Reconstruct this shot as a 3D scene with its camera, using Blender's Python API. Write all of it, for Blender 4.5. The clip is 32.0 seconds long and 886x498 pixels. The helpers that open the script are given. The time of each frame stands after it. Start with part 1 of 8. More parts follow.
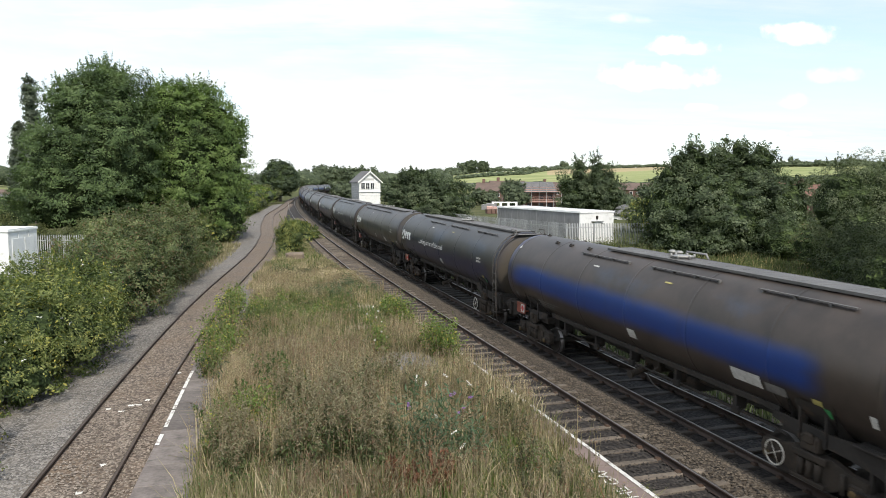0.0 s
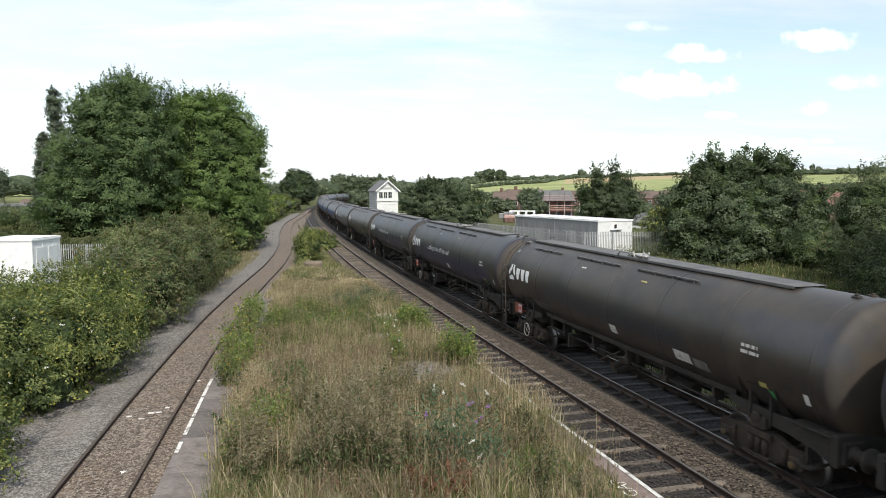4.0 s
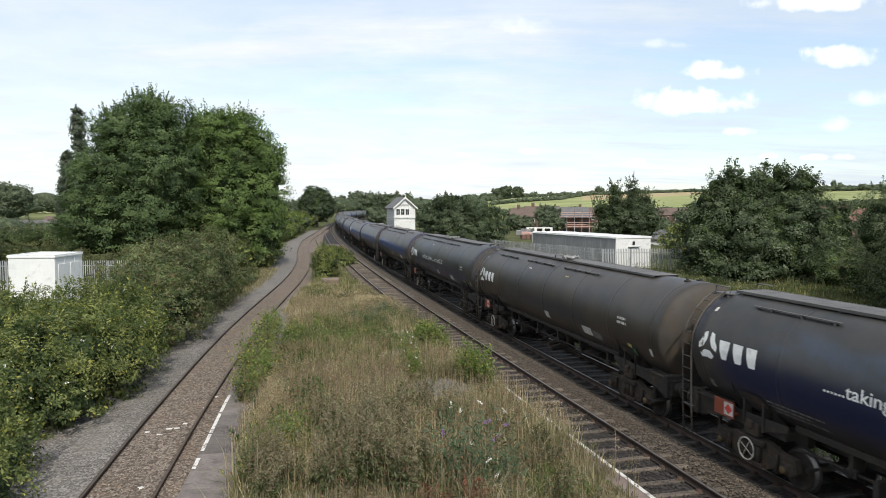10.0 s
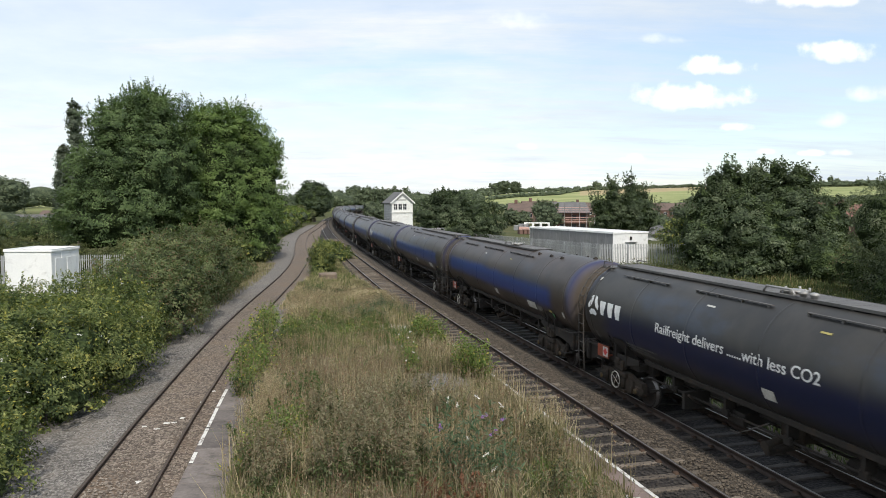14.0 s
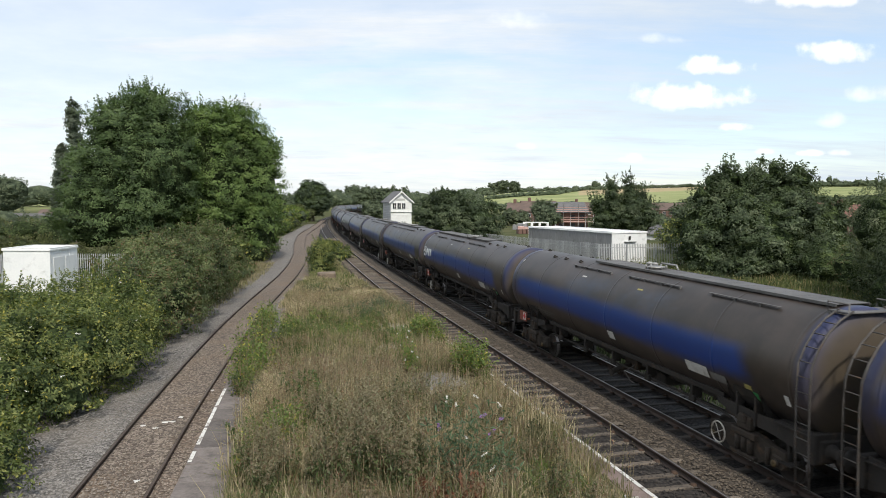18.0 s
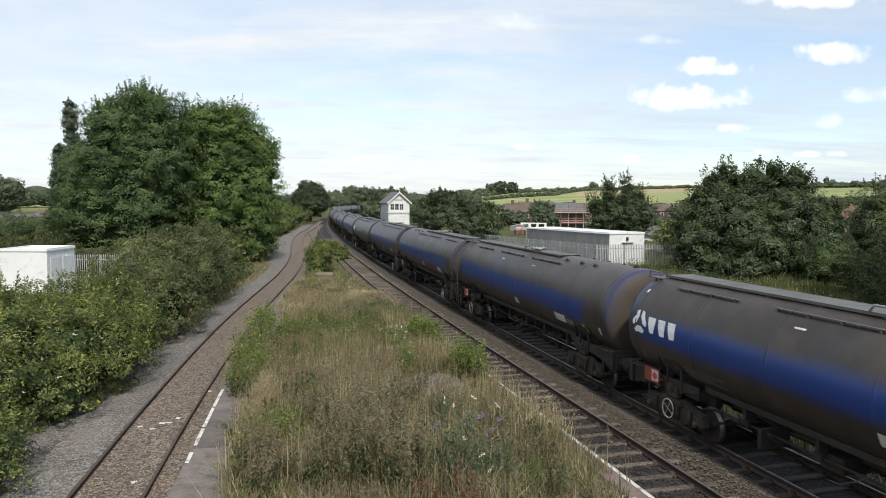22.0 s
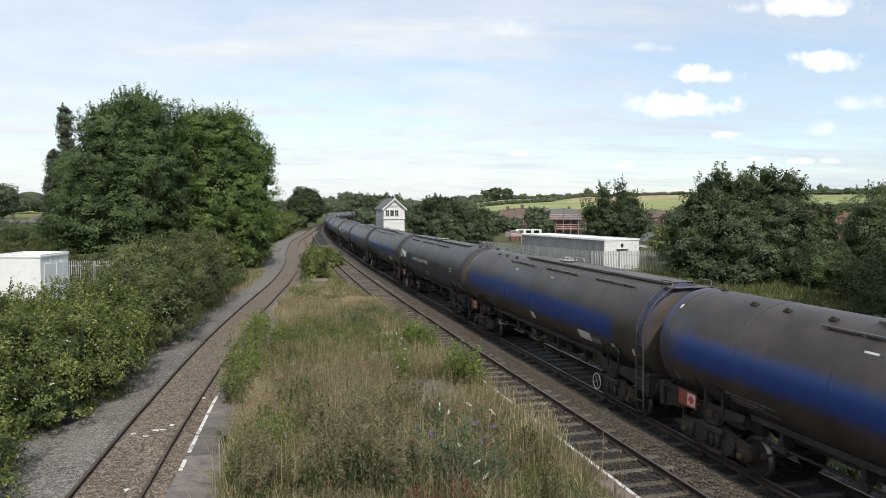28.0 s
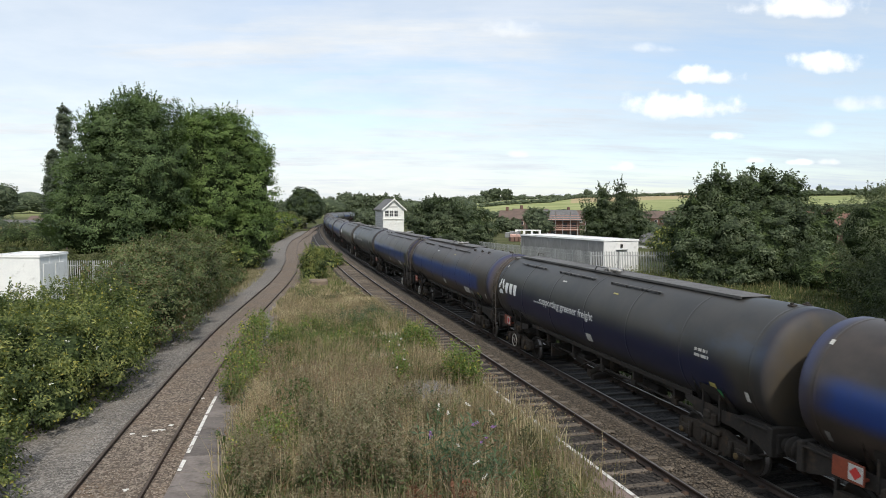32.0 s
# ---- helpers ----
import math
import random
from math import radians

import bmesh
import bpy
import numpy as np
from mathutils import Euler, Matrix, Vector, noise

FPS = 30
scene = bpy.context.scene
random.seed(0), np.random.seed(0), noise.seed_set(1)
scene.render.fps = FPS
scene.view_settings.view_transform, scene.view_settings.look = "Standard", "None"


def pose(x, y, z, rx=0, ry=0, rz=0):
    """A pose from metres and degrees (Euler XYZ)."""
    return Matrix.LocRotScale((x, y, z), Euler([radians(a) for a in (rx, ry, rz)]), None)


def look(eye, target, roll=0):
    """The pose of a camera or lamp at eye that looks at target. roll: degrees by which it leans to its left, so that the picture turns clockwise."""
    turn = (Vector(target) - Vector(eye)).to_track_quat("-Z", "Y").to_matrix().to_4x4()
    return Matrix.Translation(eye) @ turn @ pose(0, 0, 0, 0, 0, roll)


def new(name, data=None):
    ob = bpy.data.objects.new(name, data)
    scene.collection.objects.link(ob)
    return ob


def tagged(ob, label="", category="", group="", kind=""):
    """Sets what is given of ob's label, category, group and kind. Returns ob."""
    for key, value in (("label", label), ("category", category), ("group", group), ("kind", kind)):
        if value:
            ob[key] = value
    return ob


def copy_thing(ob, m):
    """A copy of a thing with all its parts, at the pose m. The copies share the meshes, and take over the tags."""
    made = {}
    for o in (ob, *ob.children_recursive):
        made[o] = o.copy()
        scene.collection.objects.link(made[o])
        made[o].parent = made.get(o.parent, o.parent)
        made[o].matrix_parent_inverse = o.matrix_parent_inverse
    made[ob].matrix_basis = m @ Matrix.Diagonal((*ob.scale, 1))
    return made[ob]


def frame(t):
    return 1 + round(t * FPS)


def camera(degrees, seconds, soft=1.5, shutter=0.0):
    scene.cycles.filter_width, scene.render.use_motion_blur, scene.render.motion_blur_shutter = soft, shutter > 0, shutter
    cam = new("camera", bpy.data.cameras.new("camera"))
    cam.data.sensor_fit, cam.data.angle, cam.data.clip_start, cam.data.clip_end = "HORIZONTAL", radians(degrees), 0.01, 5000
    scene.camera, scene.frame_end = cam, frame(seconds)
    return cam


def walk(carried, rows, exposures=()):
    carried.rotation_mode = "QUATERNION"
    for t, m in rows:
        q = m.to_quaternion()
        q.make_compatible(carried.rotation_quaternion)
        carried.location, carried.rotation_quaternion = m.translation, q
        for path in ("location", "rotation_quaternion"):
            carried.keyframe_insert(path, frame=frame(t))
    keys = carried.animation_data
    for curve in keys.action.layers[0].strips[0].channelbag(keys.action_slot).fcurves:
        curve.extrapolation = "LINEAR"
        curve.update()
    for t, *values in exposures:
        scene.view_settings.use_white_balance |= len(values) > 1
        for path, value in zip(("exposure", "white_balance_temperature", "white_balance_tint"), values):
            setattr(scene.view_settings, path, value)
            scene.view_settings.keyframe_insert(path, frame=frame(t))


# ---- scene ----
# ---- camera: held by hand on the footbridge, turning a little ----
cam = camera(65.04, 32.0, 0.85, 0.2)
EYE = (0.0, 0.0, 5.85)
# seconds, turn to the right, tilt up, lean
VIEW = [
    (0, 2.867, -5.659, 0.237), (0.5, 2.641, -5.473, 0.212), (1, 2.424, -5.316, 0.186),
    (1.5, 2.205, -5.187, 0.161), (2, 1.983, -5.079, 0.140), (2.5, 1.787, -4.996, 0.125),
    (3, 1.627, -4.958, 0.115), (3.5, 1.489, -4.946, 0.104), (5.5, 1.124, -4.835, 0.086),
    (6, 0.861, -4.549, 0.064), (6.5, 0.583, -4.231, 0.044), (7, 0.364, -3.984, 0.035),
    (7.5, 0.225, -3.832, 0.034), (8, 0.134, -3.719, 0.034), (8.5, 0.066, -3.619, 0.031),
    (9, 0.016, -3.548, 0.030), (9.5, -0.002, -3.524, 0.034), (10, -0.001, -3.557, 0.044),
    (10.5, 0.001, -3.629, 0.058), (11, 0.021, -3.702, 0.076), (11.5, 0.058, -3.779, 0.096),
    (12, 0.092, -3.851, 0.114), (12.5, 0.126, -3.895, 0.129), (13, 0.167, -3.922, 0.140),
    (13.5, 0.207, -3.949, 0.149), (14, 0.215, -3.977, 0.156), (14.5, 0.169, -3.998, 0.164),
    (16.5, 0.174, -3.979, 0.180), (17, 0.220, -4.010, 0.203), (17.5, 0.259, -4.020, 0.226),
    (18, 0.307, -4.021, 0.244), (18.5, 0.364, -4.022, 0.262), (19, 0.402, -4.030, 0.284),
    (19.5, 0.428, -4.038, 0.301), (20, 0.466, -4.031, 0.308), (20.5, 0.503, -4.007, 0.304),
    (21, 0.513, -3.981, 0.296), (21.5, 0.505, -3.970, 0.290), (22, 0.493, -3.958, 0.288),
    (22.5, 0.467, -3.928, 0.291), (23, 0.453, -3.878, 0.294), (23.5, 0.480, -3.825, 0.287),
    (24, 0.521, -3.792, 0.274), (24.5, 0.558, -3.765, 0.266), (25, 0.593, -3.727, 0.275),
    (25.5, 0.610, -3.675, 0.295), (27.5, 0.873, -3.460, 0.320), (28, 0.891, -3.437, 0.346),
    (28.5, 0.909, -3.409, 0.377), (29, 0.925, -3.408, 0.406), (29.5, 0.935, -3.421, 0.428),
    (30, 0.944, -3.433, 0.434), (30.5, 0.940, -3.446, 0.427), (31, 0.922, -3.453, 0.415),
    (31.5, 0.919, -3.440, 0.411), (32, 0.939, -3.396, 0.415),
]
walk(cam, [(t, pose(*EYE, 90 + tilt, 0, -turn) @ pose(0, 0, 0, 0, 0, lean)) for t, turn, tilt, lean in VIEW],
     exposures=[(0.0, 0.46), (3.0, 0.42), (6.0, 0.34), (9.0, 0.25), (13.0, 0.22), (20.0, 0.17), (32.0, 0.12)])

# ---- sky and sun ----
SUN_TURN, SUN_HEIGHT = radians(166), radians(48)          # clockwise from the view's forward direction
to_sun = Vector((math.sin(SUN_TURN) * math.cos(SUN_HEIGHT), math.cos(SUN_TURN) * math.cos(SUN_HEIGHT), math.sin(SUN_HEIGHT)))
sun = new("sun", bpy.data.lights.new("sun", "SUN"))
sun.data.energy, sun.data.angle, sun.data.color = 3.25, radians(2.5), (1.0, 0.94, 0.85)
sun.matrix_world = look(to_sun * 300, (0, 0, 0))


def link(nt, a, b):
    nt.links.new(a, b)


def maths(nt, op, a, b=None, clamp=False):
    n = nt.nodes.new("ShaderNodeMath")
    n.operation, n.use_clamp = op, clamp
    for i, v in enumerate((a, b)):
        if v is None:
            continue
        if isinstance(v, (int, float)):
            n.inputs[i].default_value = v
        else:
            nt.links.new(v, n.inputs[i])
    return n.outputs[0]


def mixed(nt, fac, a, b, kind="MIX"):
    n = nt.nodes.new("ShaderNodeMix")
    n.data_type, n.blend_type = "RGBA", kind
    for sock, v in ((n.inputs[0], fac), (n.inputs[6], a), (n.inputs[7], b)):
        if isinstance(v, (int, float)):
            sock.default_value = v
        elif isinstance(v, tuple):
            sock.default_value = (*v[:3], 1)
        else:
            nt.links.new(v, sock)
    return n.outputs[2]


def noisy(nt, vec, scale, detail=4.0, rough=0.55, stretch=None):
    if stretch:
        mp = nt.nodes.new("ShaderNodeMapping")
        mp.inputs["Scale"].default_value = stretch
        link(nt, vec, mp.inputs[0])
        vec = mp.outputs[0]
    n = nt.nodes.new("ShaderNodeTexNoise")
    n.inputs["Scale"].default_value, n.inputs["Detail"].default_value, n.inputs["Roughness"].default_value = scale, detail, rough
    link(nt, vec, n.inputs["Vector"])
    return n.outputs["Fac"]


def ramp(nt, fac, lo, hi):
    n = nt.nodes.new("ShaderNodeMapRange")
    n.interpolation_type = "SMOOTHSTEP"
    n.inputs[1].default_value, n.inputs[2].default_value = lo, hi
    link(nt, fac, n.inputs[0])
    return n.outputs[0]


def sky_world():
    w = bpy.data.worlds.new("sky")
    w.use_nodes = True
    scene.world = w
    nt = w.node_tree
    nt.nodes.clear()
    out, bg = nt.nodes.new("ShaderNodeOutputWorld"), nt.nodes.new("ShaderNodeBackground")
    sky = nt.nodes.new("ShaderNodeTexSky")
    sky.sky_type, sky.sun_disc = "NISHITA", False
    sky.sun_elevation, sky.sun_rotation = SUN_HEIGHT, SUN_TURN
    sky.air_density, sky.dust_density, sky.ozone_density = 1.0, 0.7, 1.2
    tc = nt.nodes.new("ShaderNodeTexCoord")
    sep = nt.nodes.new("ShaderNodeSeparateXYZ")
    link(nt, tc.outputs["Generated"], sep.inputs[0])
    x, y, z = sep.outputs
    up = maths(nt, "ADD", maths(nt, "MAXIMUM", z, 0.0), 0.10)
    flat = nt.nodes.new("ShaderNodeCombineXYZ")
    link(nt, maths(nt, "DIVIDE", x, up), flat.inputs[0])
    link(nt, maths(nt, "DIVIDE", y, up), flat.inputs[1])
    veil = noisy(nt, flat.outputs[0], 0.42, 7.0, 0.6, (0.75, 1.5, 1))
    thin = ramp(nt, veil, 0.38, 0.58)
    wisps = ramp(nt, noisy(nt, flat.outputs[0], 1.3, 9.0, 0.66, (0.45, 1.7, 1)), 0.40, 0.68)
    sheet = maths(nt, "ADD", 0.30, maths(nt, "ADD", maths(nt, "MULTIPLY", thin, 0.40), maths(nt, "MULTIPLY", wisps, 0.34)), True)
    # more veil to the left of the view and down by the horizon
    away = ramp(nt, x, 0.25, -0.45)
    sheet = maths(nt, "MAXIMUM", sheet, maths(nt, "MULTIPLY", away, 0.72))
    sheet = maths(nt, "MAXIMUM", sheet, maths(nt, "MULTIPLY", ramp(nt, z, 0.16, 0.0), maths(nt, "ADD", 0.42, maths(nt, "MULTIPLY", ramp(nt, x, 0.45, -0.1), 0.46))))
    # small heaped clouds with bumpy tops and soft flat undersides
    ahead = maths(nt, "MAXIMUM", y, 0.05)
    u, w_ = maths(nt, "DIVIDE", x, ahead), maths(nt, "DIVIDE", z, ahead)
    flat2 = nt.nodes.new("ShaderNodeCombineXYZ")
    link(nt, u, flat2.inputs[0])
    link(nt, w_, flat2.inputs[1])
    bumps = maths(nt, "SUBTRACT", noisy(nt, flat2.outputs[0], 26.0, 2.0, 0.5), 0.5)
    frill = maths(nt, "SUBTRACT", noisy(nt, flat2.outputs[0], 70.0, 7.0, 0.66), 0.5)
    heap, under = None, None
    for cu, cw, wide, tall, solid in CLOUDS:
        dx = maths(nt, "DIVIDE", maths(nt, "SUBTRACT", u, cu), wide)
        dz = maths(nt, "DIVIDE", maths(nt, "SUBTRACT", w_, cw), tall)
        low = maths(nt, "MAXIMUM", dz, maths(nt, "MULTIPLY", dz, -1.7))
        r = maths(nt, "ADD", maths(nt, "MULTIPLY", dx, dx), maths(nt, "MULTIPLY", low, low))
        d = maths(nt, "SUBTRACT", 1.0, r)
        d = maths(nt, "ADD", d, maths(nt, "ADD", maths(nt, "MULTIPLY", bumps, 4.4), maths(nt, "MULTIPLY", frill, 1.5)))
        blob = maths(nt, "MULTIPLY", ramp(nt, d, -0.45, 1.35 if solid > 0.8 else 2.4), solid)
        shade = maths(nt, "MULTIPLY", ramp(nt, dz, 0.25, -0.9), blob)
        heap = blob if heap is None else maths(nt, "MAXIMUM", heap, blob)
        under = shade if under is None else maths(nt, "MAXIMUM", under, shade)
    front = maths(nt, "GREATER_THAN", y, 0.05)
    heap = maths(nt, "MULTIPLY", heap, front)
    blue = mixed(nt, 1.0, sky.outputs[0], (SKY_GAIN, SKY_GAIN, SKY_GAIN), "MULTIPLY")
    white = mixed(nt, noisy(nt, flat.outputs[0], 2.2, 6.0, 0.6), (0.605, 0.685, 0.775), (0.95, 0.955, 0.955))
    white = mixed(nt, maths(nt, "MULTIPLY", ramp(nt, x, 0.0, 0.42), 0.7), white, (0.58, 0.67, 0.775))
    puff = mixed(nt, maths(nt, "MULTIPLY", under, 0.85), (1.18, 1.18, 1.17), (0.78, 0.81, 0.85))
    link(nt, mixed(nt, heap, mixed(nt, sheet, blue, white), puff), bg.inputs[0])
    bg.inputs[1].default_value = SKY_STRENGTH
    link(nt, bg.outputs[0], out.inputs[0])


SKY_GAIN, SKY_STRENGTH = 0.165, 1.0
# small clouds: sideways and height over the distance ahead, half width, half height, thickness
CLOUDS = [(0.350, 0.146, 0.078, 0.022, 1.0), (0.387, 0.188, 0.046, 0.015, 1.0), (0.572, 0.208, 0.062, 0.018, 1.0), (0.426, 0.104, 0.026, 0.008, 0.9),
          (0.275, 0.060, 0.020, 0.010, 1.0), (0.119, 0.076, 0.018, 0.007, 0.7), (0.530, 0.069, 0.018, 0.006, 0.9), (0.577, 0.069, 0.018, 0.006, 0.8),
          (0.466, 0.071, 0.014, 0.006, 0.8), (0.560, 0.115, 0.024, 0.013, 0.55), (0.312, 0.228, 0.030, 0.009, 0.5), (0.520, 0.287, 0.09, 0.020, 0.85),
          (0.118, 0.252, 0.05, 0.014, 0.5), (0.62, 0.150, 0.05, 0.012, 0.6)]
sky_world()


# ---- materials ----
def material(name):
    m = bpy.data.materials.new(name)
    m.use_nodes = True
    nt = m.node_tree
    return m, nt, nt.nodes["Principled BSDF"]


def coords(nt, kind="Object", shift=True):
    tc = nt.nodes.new("ShaderNodeTexCoord")
    if not shift:
        return tc.outputs[kind]
    info = nt.nodes.new("ShaderNodeObjectInfo")
    add = nt.nodes.new("ShaderNodeVectorMath")
    add.operation = "ADD"
    sc = maths(nt, "MULTIPLY", info.outputs["Random"], 40.0)
    link(nt, tc.outputs[kind], add.inputs[0])
    link(nt, sc, add.inputs[1])
    return add.outputs[0]


def bumped(nt, bsdf, height, strength=0.4, distance=0.02):
    b = nt.nodes.new("ShaderNodeBump")
    b.inputs["Strength"].default_value, b.inputs["Distance"].default_value = strength, distance
    link(nt, height, b.inputs["Height"])
    link(nt, b.outputs[0], bsdf.inputs["Normal"])


def plain(name, c1, c2, big=0.7, fine=9.0, rough=0.7, metal=0.0, bump=0.3, dist=0.01, stain=None, stretch=None, spread=0.0):
    """Two colours mixed by coarse and fine grain, with a stain on top."""
    m, nt, bsdf = material(name)
    v = coords(nt)
    a = noisy(nt, v, big, 5.0, 0.6, stretch)
    b = noisy(nt, v, fine, 4.0, 0.6, stretch)
    fac = maths(nt, "ADD", maths(nt, "MULTIPLY", ramp(nt, a, 0.3, 0.7), 0.6), maths(nt, "MULTIPLY", ramp(nt, b, 0.3, 0.7), 0.4))
    col = mixed(nt, fac, c1, c2)
    if stain:
        col = mixed(nt, maths(nt, "MULTIPLY", ramp(nt, noisy(nt, v, big * 2.3, 6.0, 0.65), 0.52, 0.72), 0.7), col, stain)
    if spread:
        info = nt.nodes.new("ShaderNodeObjectInfo")
        k = maths(nt, "ADD", maths(nt, "MULTIPLY", info.outputs["Random"], spread), 1 - spread / 2)
        hsv = nt.nodes.new("ShaderNodeHueSaturation")
        link(nt, col, hsv.inputs["Color"])
        link(nt, k, hsv.inputs["Value"])
        col = hsv.outputs[0]
    link(nt, col, bsdf.inputs["Base Color"])
    bsdf.inputs["Roughness"].default_value, bsdf.inputs["Metallic"].default_value = rough, metal
    if bump:
        bumped(nt, bsdf, b, bump, dist)
    return m


def leafy(name, dark, mid, light, back=0.35, dry=None, share=0.08, tuft=0.7, stretch=None, own=0.36):
    """Leaves and blades: each one takes its own tone; a part of the light goes through."""
    m, nt, bsdf = material(name)
    geo = nt.nodes.new("ShaderNodeNewGeometry")
    rnd = geo.outputs["Random Per Island"]
    patch = noisy(nt, coords(nt, "Object", False), tuft, 3.0, 0.55, stretch)
    f = maths(nt, "ADD", maths(nt, "MULTIPLY", rnd, own), maths(nt, "MULTIPLY", ramp(nt, patch, 0.3, 0.7), 1.05 - own))
    col = mixed(nt, ramp(nt, f, 0.15, 0.62), dark, mid)
    col = mixed(nt, ramp(nt, f, 0.62, 1.05), col, light)
    if dry:
        frac = maths(nt, "FRACT", maths(nt, "MULTIPLY", rnd, 17.31))
        col = mixed(nt, maths(nt, "GREATER_THAN", frac, 1 - share), col, dry)
    link(nt, col, bsdf.inputs["Base Color"])
    bsdf.inputs["Roughness"].default_value = 0.55
    bsdf.inputs["Specular IOR Level"].default_value = 0.25
    tr = nt.nodes.new("ShaderNodeBsdfTranslucent")
    link(nt, mixed(nt, 1.0, col, (1.1, 1.25, 0.6), "MULTIPLY"), tr.inputs[0])
    mix = nt.nodes.new("ShaderNodeMixShader")
    mix.inputs[0].default_value = back
    link(nt, bsdf.outputs[0], mix.inputs[1])
    link(nt, tr.outputs[0], mix.inputs[2])
    link(nt, mix.outputs[0], nt.nodes["Material Output"].inputs[0])
    return m


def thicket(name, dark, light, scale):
    """Crown core: leaf-sized light and dark, the dark painting inner shade, with strong relief."""
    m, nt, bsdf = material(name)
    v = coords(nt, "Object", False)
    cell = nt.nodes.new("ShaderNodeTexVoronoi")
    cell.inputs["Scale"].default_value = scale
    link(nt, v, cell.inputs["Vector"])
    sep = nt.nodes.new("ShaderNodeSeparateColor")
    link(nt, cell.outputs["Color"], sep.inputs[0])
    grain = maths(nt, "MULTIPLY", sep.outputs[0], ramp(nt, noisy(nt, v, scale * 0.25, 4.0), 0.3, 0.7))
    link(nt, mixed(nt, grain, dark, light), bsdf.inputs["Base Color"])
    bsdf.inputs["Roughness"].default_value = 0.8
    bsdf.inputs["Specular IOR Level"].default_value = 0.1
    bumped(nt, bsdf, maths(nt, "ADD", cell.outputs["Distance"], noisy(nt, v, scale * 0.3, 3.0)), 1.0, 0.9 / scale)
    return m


def tank_paint(name, grime, grime2, blue, band, sharp, front, back, edge=0.35):
    """Weathered tank: road grime over blue paint, which shows through in a long washed band.
    band: height of its middle and half width; front, back: where it ends along the tank."""
    m, nt, bsdf = material(name)
    tc = nt.nodes.new("ShaderNodeTexCoord")
    sep = nt.nodes.new("ShaderNodeSeparateXYZ")
    link(nt, tc.outputs["Object"], sep.inputs[0])
    x, y, z = sep.outputs
    v = coords(nt)
    soft = noisy(nt, v, 0.5, 4.0, 0.6, (0.5, 1, 1.2))
    streak = noisy(nt, v, 3.0, 5.0, 0.65, (1.0, 0.35, 0.35))
    zz = maths(nt, "ADD", z, maths(nt, "MULTIPLY", maths(nt, "SUBTRACT", soft, 0.5), 0.35))
    xs = maths(nt, "MULTIPLY", x, maths(nt, "SIGN", y))       # the same on both flanks
    zz = maths(nt, "SUBTRACT", zz, maths(nt, "MULTIPLY", xs, 0.012))
    inside = maths(nt, "SUBTRACT", band[1], maths(nt, "ABSOLUTE", maths(nt, "SUBTRACT", zz, band[0])))
    show = ramp(nt, inside, -sharp, sharp)
    xa = maths(nt, "ADD", xs, maths(nt, "MULTIPLY", maths(nt, "SUBTRACT", soft, 0.5), 1.5))
    show = maths(nt, "MULTIPLY", show, ramp(nt, xa, back, back + 0.8))
    show = maths(nt, "MULTIPLY", show, ramp(nt, xa, front, front - 1.0))
    # cleaner paint round the rim of each end
    rim = maths(nt, "ABSOLUTE", maths(nt, "SUBTRACT", maths(nt, "ABSOLUTE", x), 7.92))
    rim = maths(nt, "MULTIPLY", ramp(nt, rim, 0.28, 0.06), maths(nt, "MULTIPLY", ramp(nt, z, 1.4, 3.2), edge))
    show = maths(nt, "MAXIMUM", show, rim)
    show = maths(nt, "MULTIPLY", show, maths(nt, "SUBTRACT", 1.12, maths(nt, "MULTIPLY", ramp(nt, streak, 0.45, 0.75), 0.30)), True)
    dirt = mixed(nt, ramp(nt, noisy(nt, v, 0.9, 6.0, 0.62), 0.32, 0.68), grime, grime2)
    dirt = mixed(nt, maths(nt, "MULTIPLY", ramp(nt, streak, 0.5, 0.8), 0.35), dirt, tuple(c * 1.5 for c in grime2))
    # scuffed paint high on the flank, its pale blue glare put into the colour
    scuff_glare = maths(nt, "MULTIPLY", ramp(nt, noisy(nt, v, 0.42, 5.0, 0.65, (0.6, 1, 1)), 0.50, 0.68), maths(nt, "MULTIPLY", ramp(nt, z, 2.45, 2.85), ramp(nt, z, 3.5, 3.2)))
    dirt = mixed(nt, maths(nt, "MULTIPLY", scuff_glare, edge * 1.3), dirt, (0.040, 0.066, 0.115))
    low = maths(nt, "MULTIPLY", ramp(nt, z, 2.0, 1.1), 0.45)
    dirt = mixed(nt, low, dirt, (0.030, 0.027, 0.024))
    # dust thrown on the ends
    tip = maths(nt, "MULTIPLY", ramp(nt, maths(nt, "ABSOLUTE", x), 7.92, 8.05), ramp(nt, noisy(nt, v, 1.1, 4.0), 0.30, 0.6))
    dirt = mixed(nt, maths(nt, "MULTIPLY", tip, 0.6), dirt, (0.060, 0.043, 0.022))
    col = mixed(nt, show, dirt, blue)
    # weld seams round the barrel
    seam = maths(nt, "ABSOLUTE", maths(nt, "SUBTRACT", maths(nt, "ABSOLUTE", x), 2.62))
    col = mixed(nt, maths(nt, "MULTIPLY", ramp(nt, seam, 0.03, 0.008), 0.3), col, (0.012, 0.012, 0.013))
    link(nt, col, bsdf.inputs["Base Color"])
    r = maths(nt, "SUBTRACT", 0.38, maths(nt, "MULTIPLY", show, 0.08))
    r = maths(nt, "ADD", r, maths(nt, "MULTIPLY", ramp(nt, maths(nt, "ABSOLUTE", x), 7.9, 8.0), 0.3))
    link(nt, maths(nt, "ADD", r, maths(nt, "MULTIPLY", streak, 0.08)), bsdf.inputs["Roughness"])
    bsdf.inputs["Specular IOR Level"].default_value = 0.5
    bumped(nt, bsdf, noisy(nt, v, 1.2, 3.0), 0.10, 0.02)
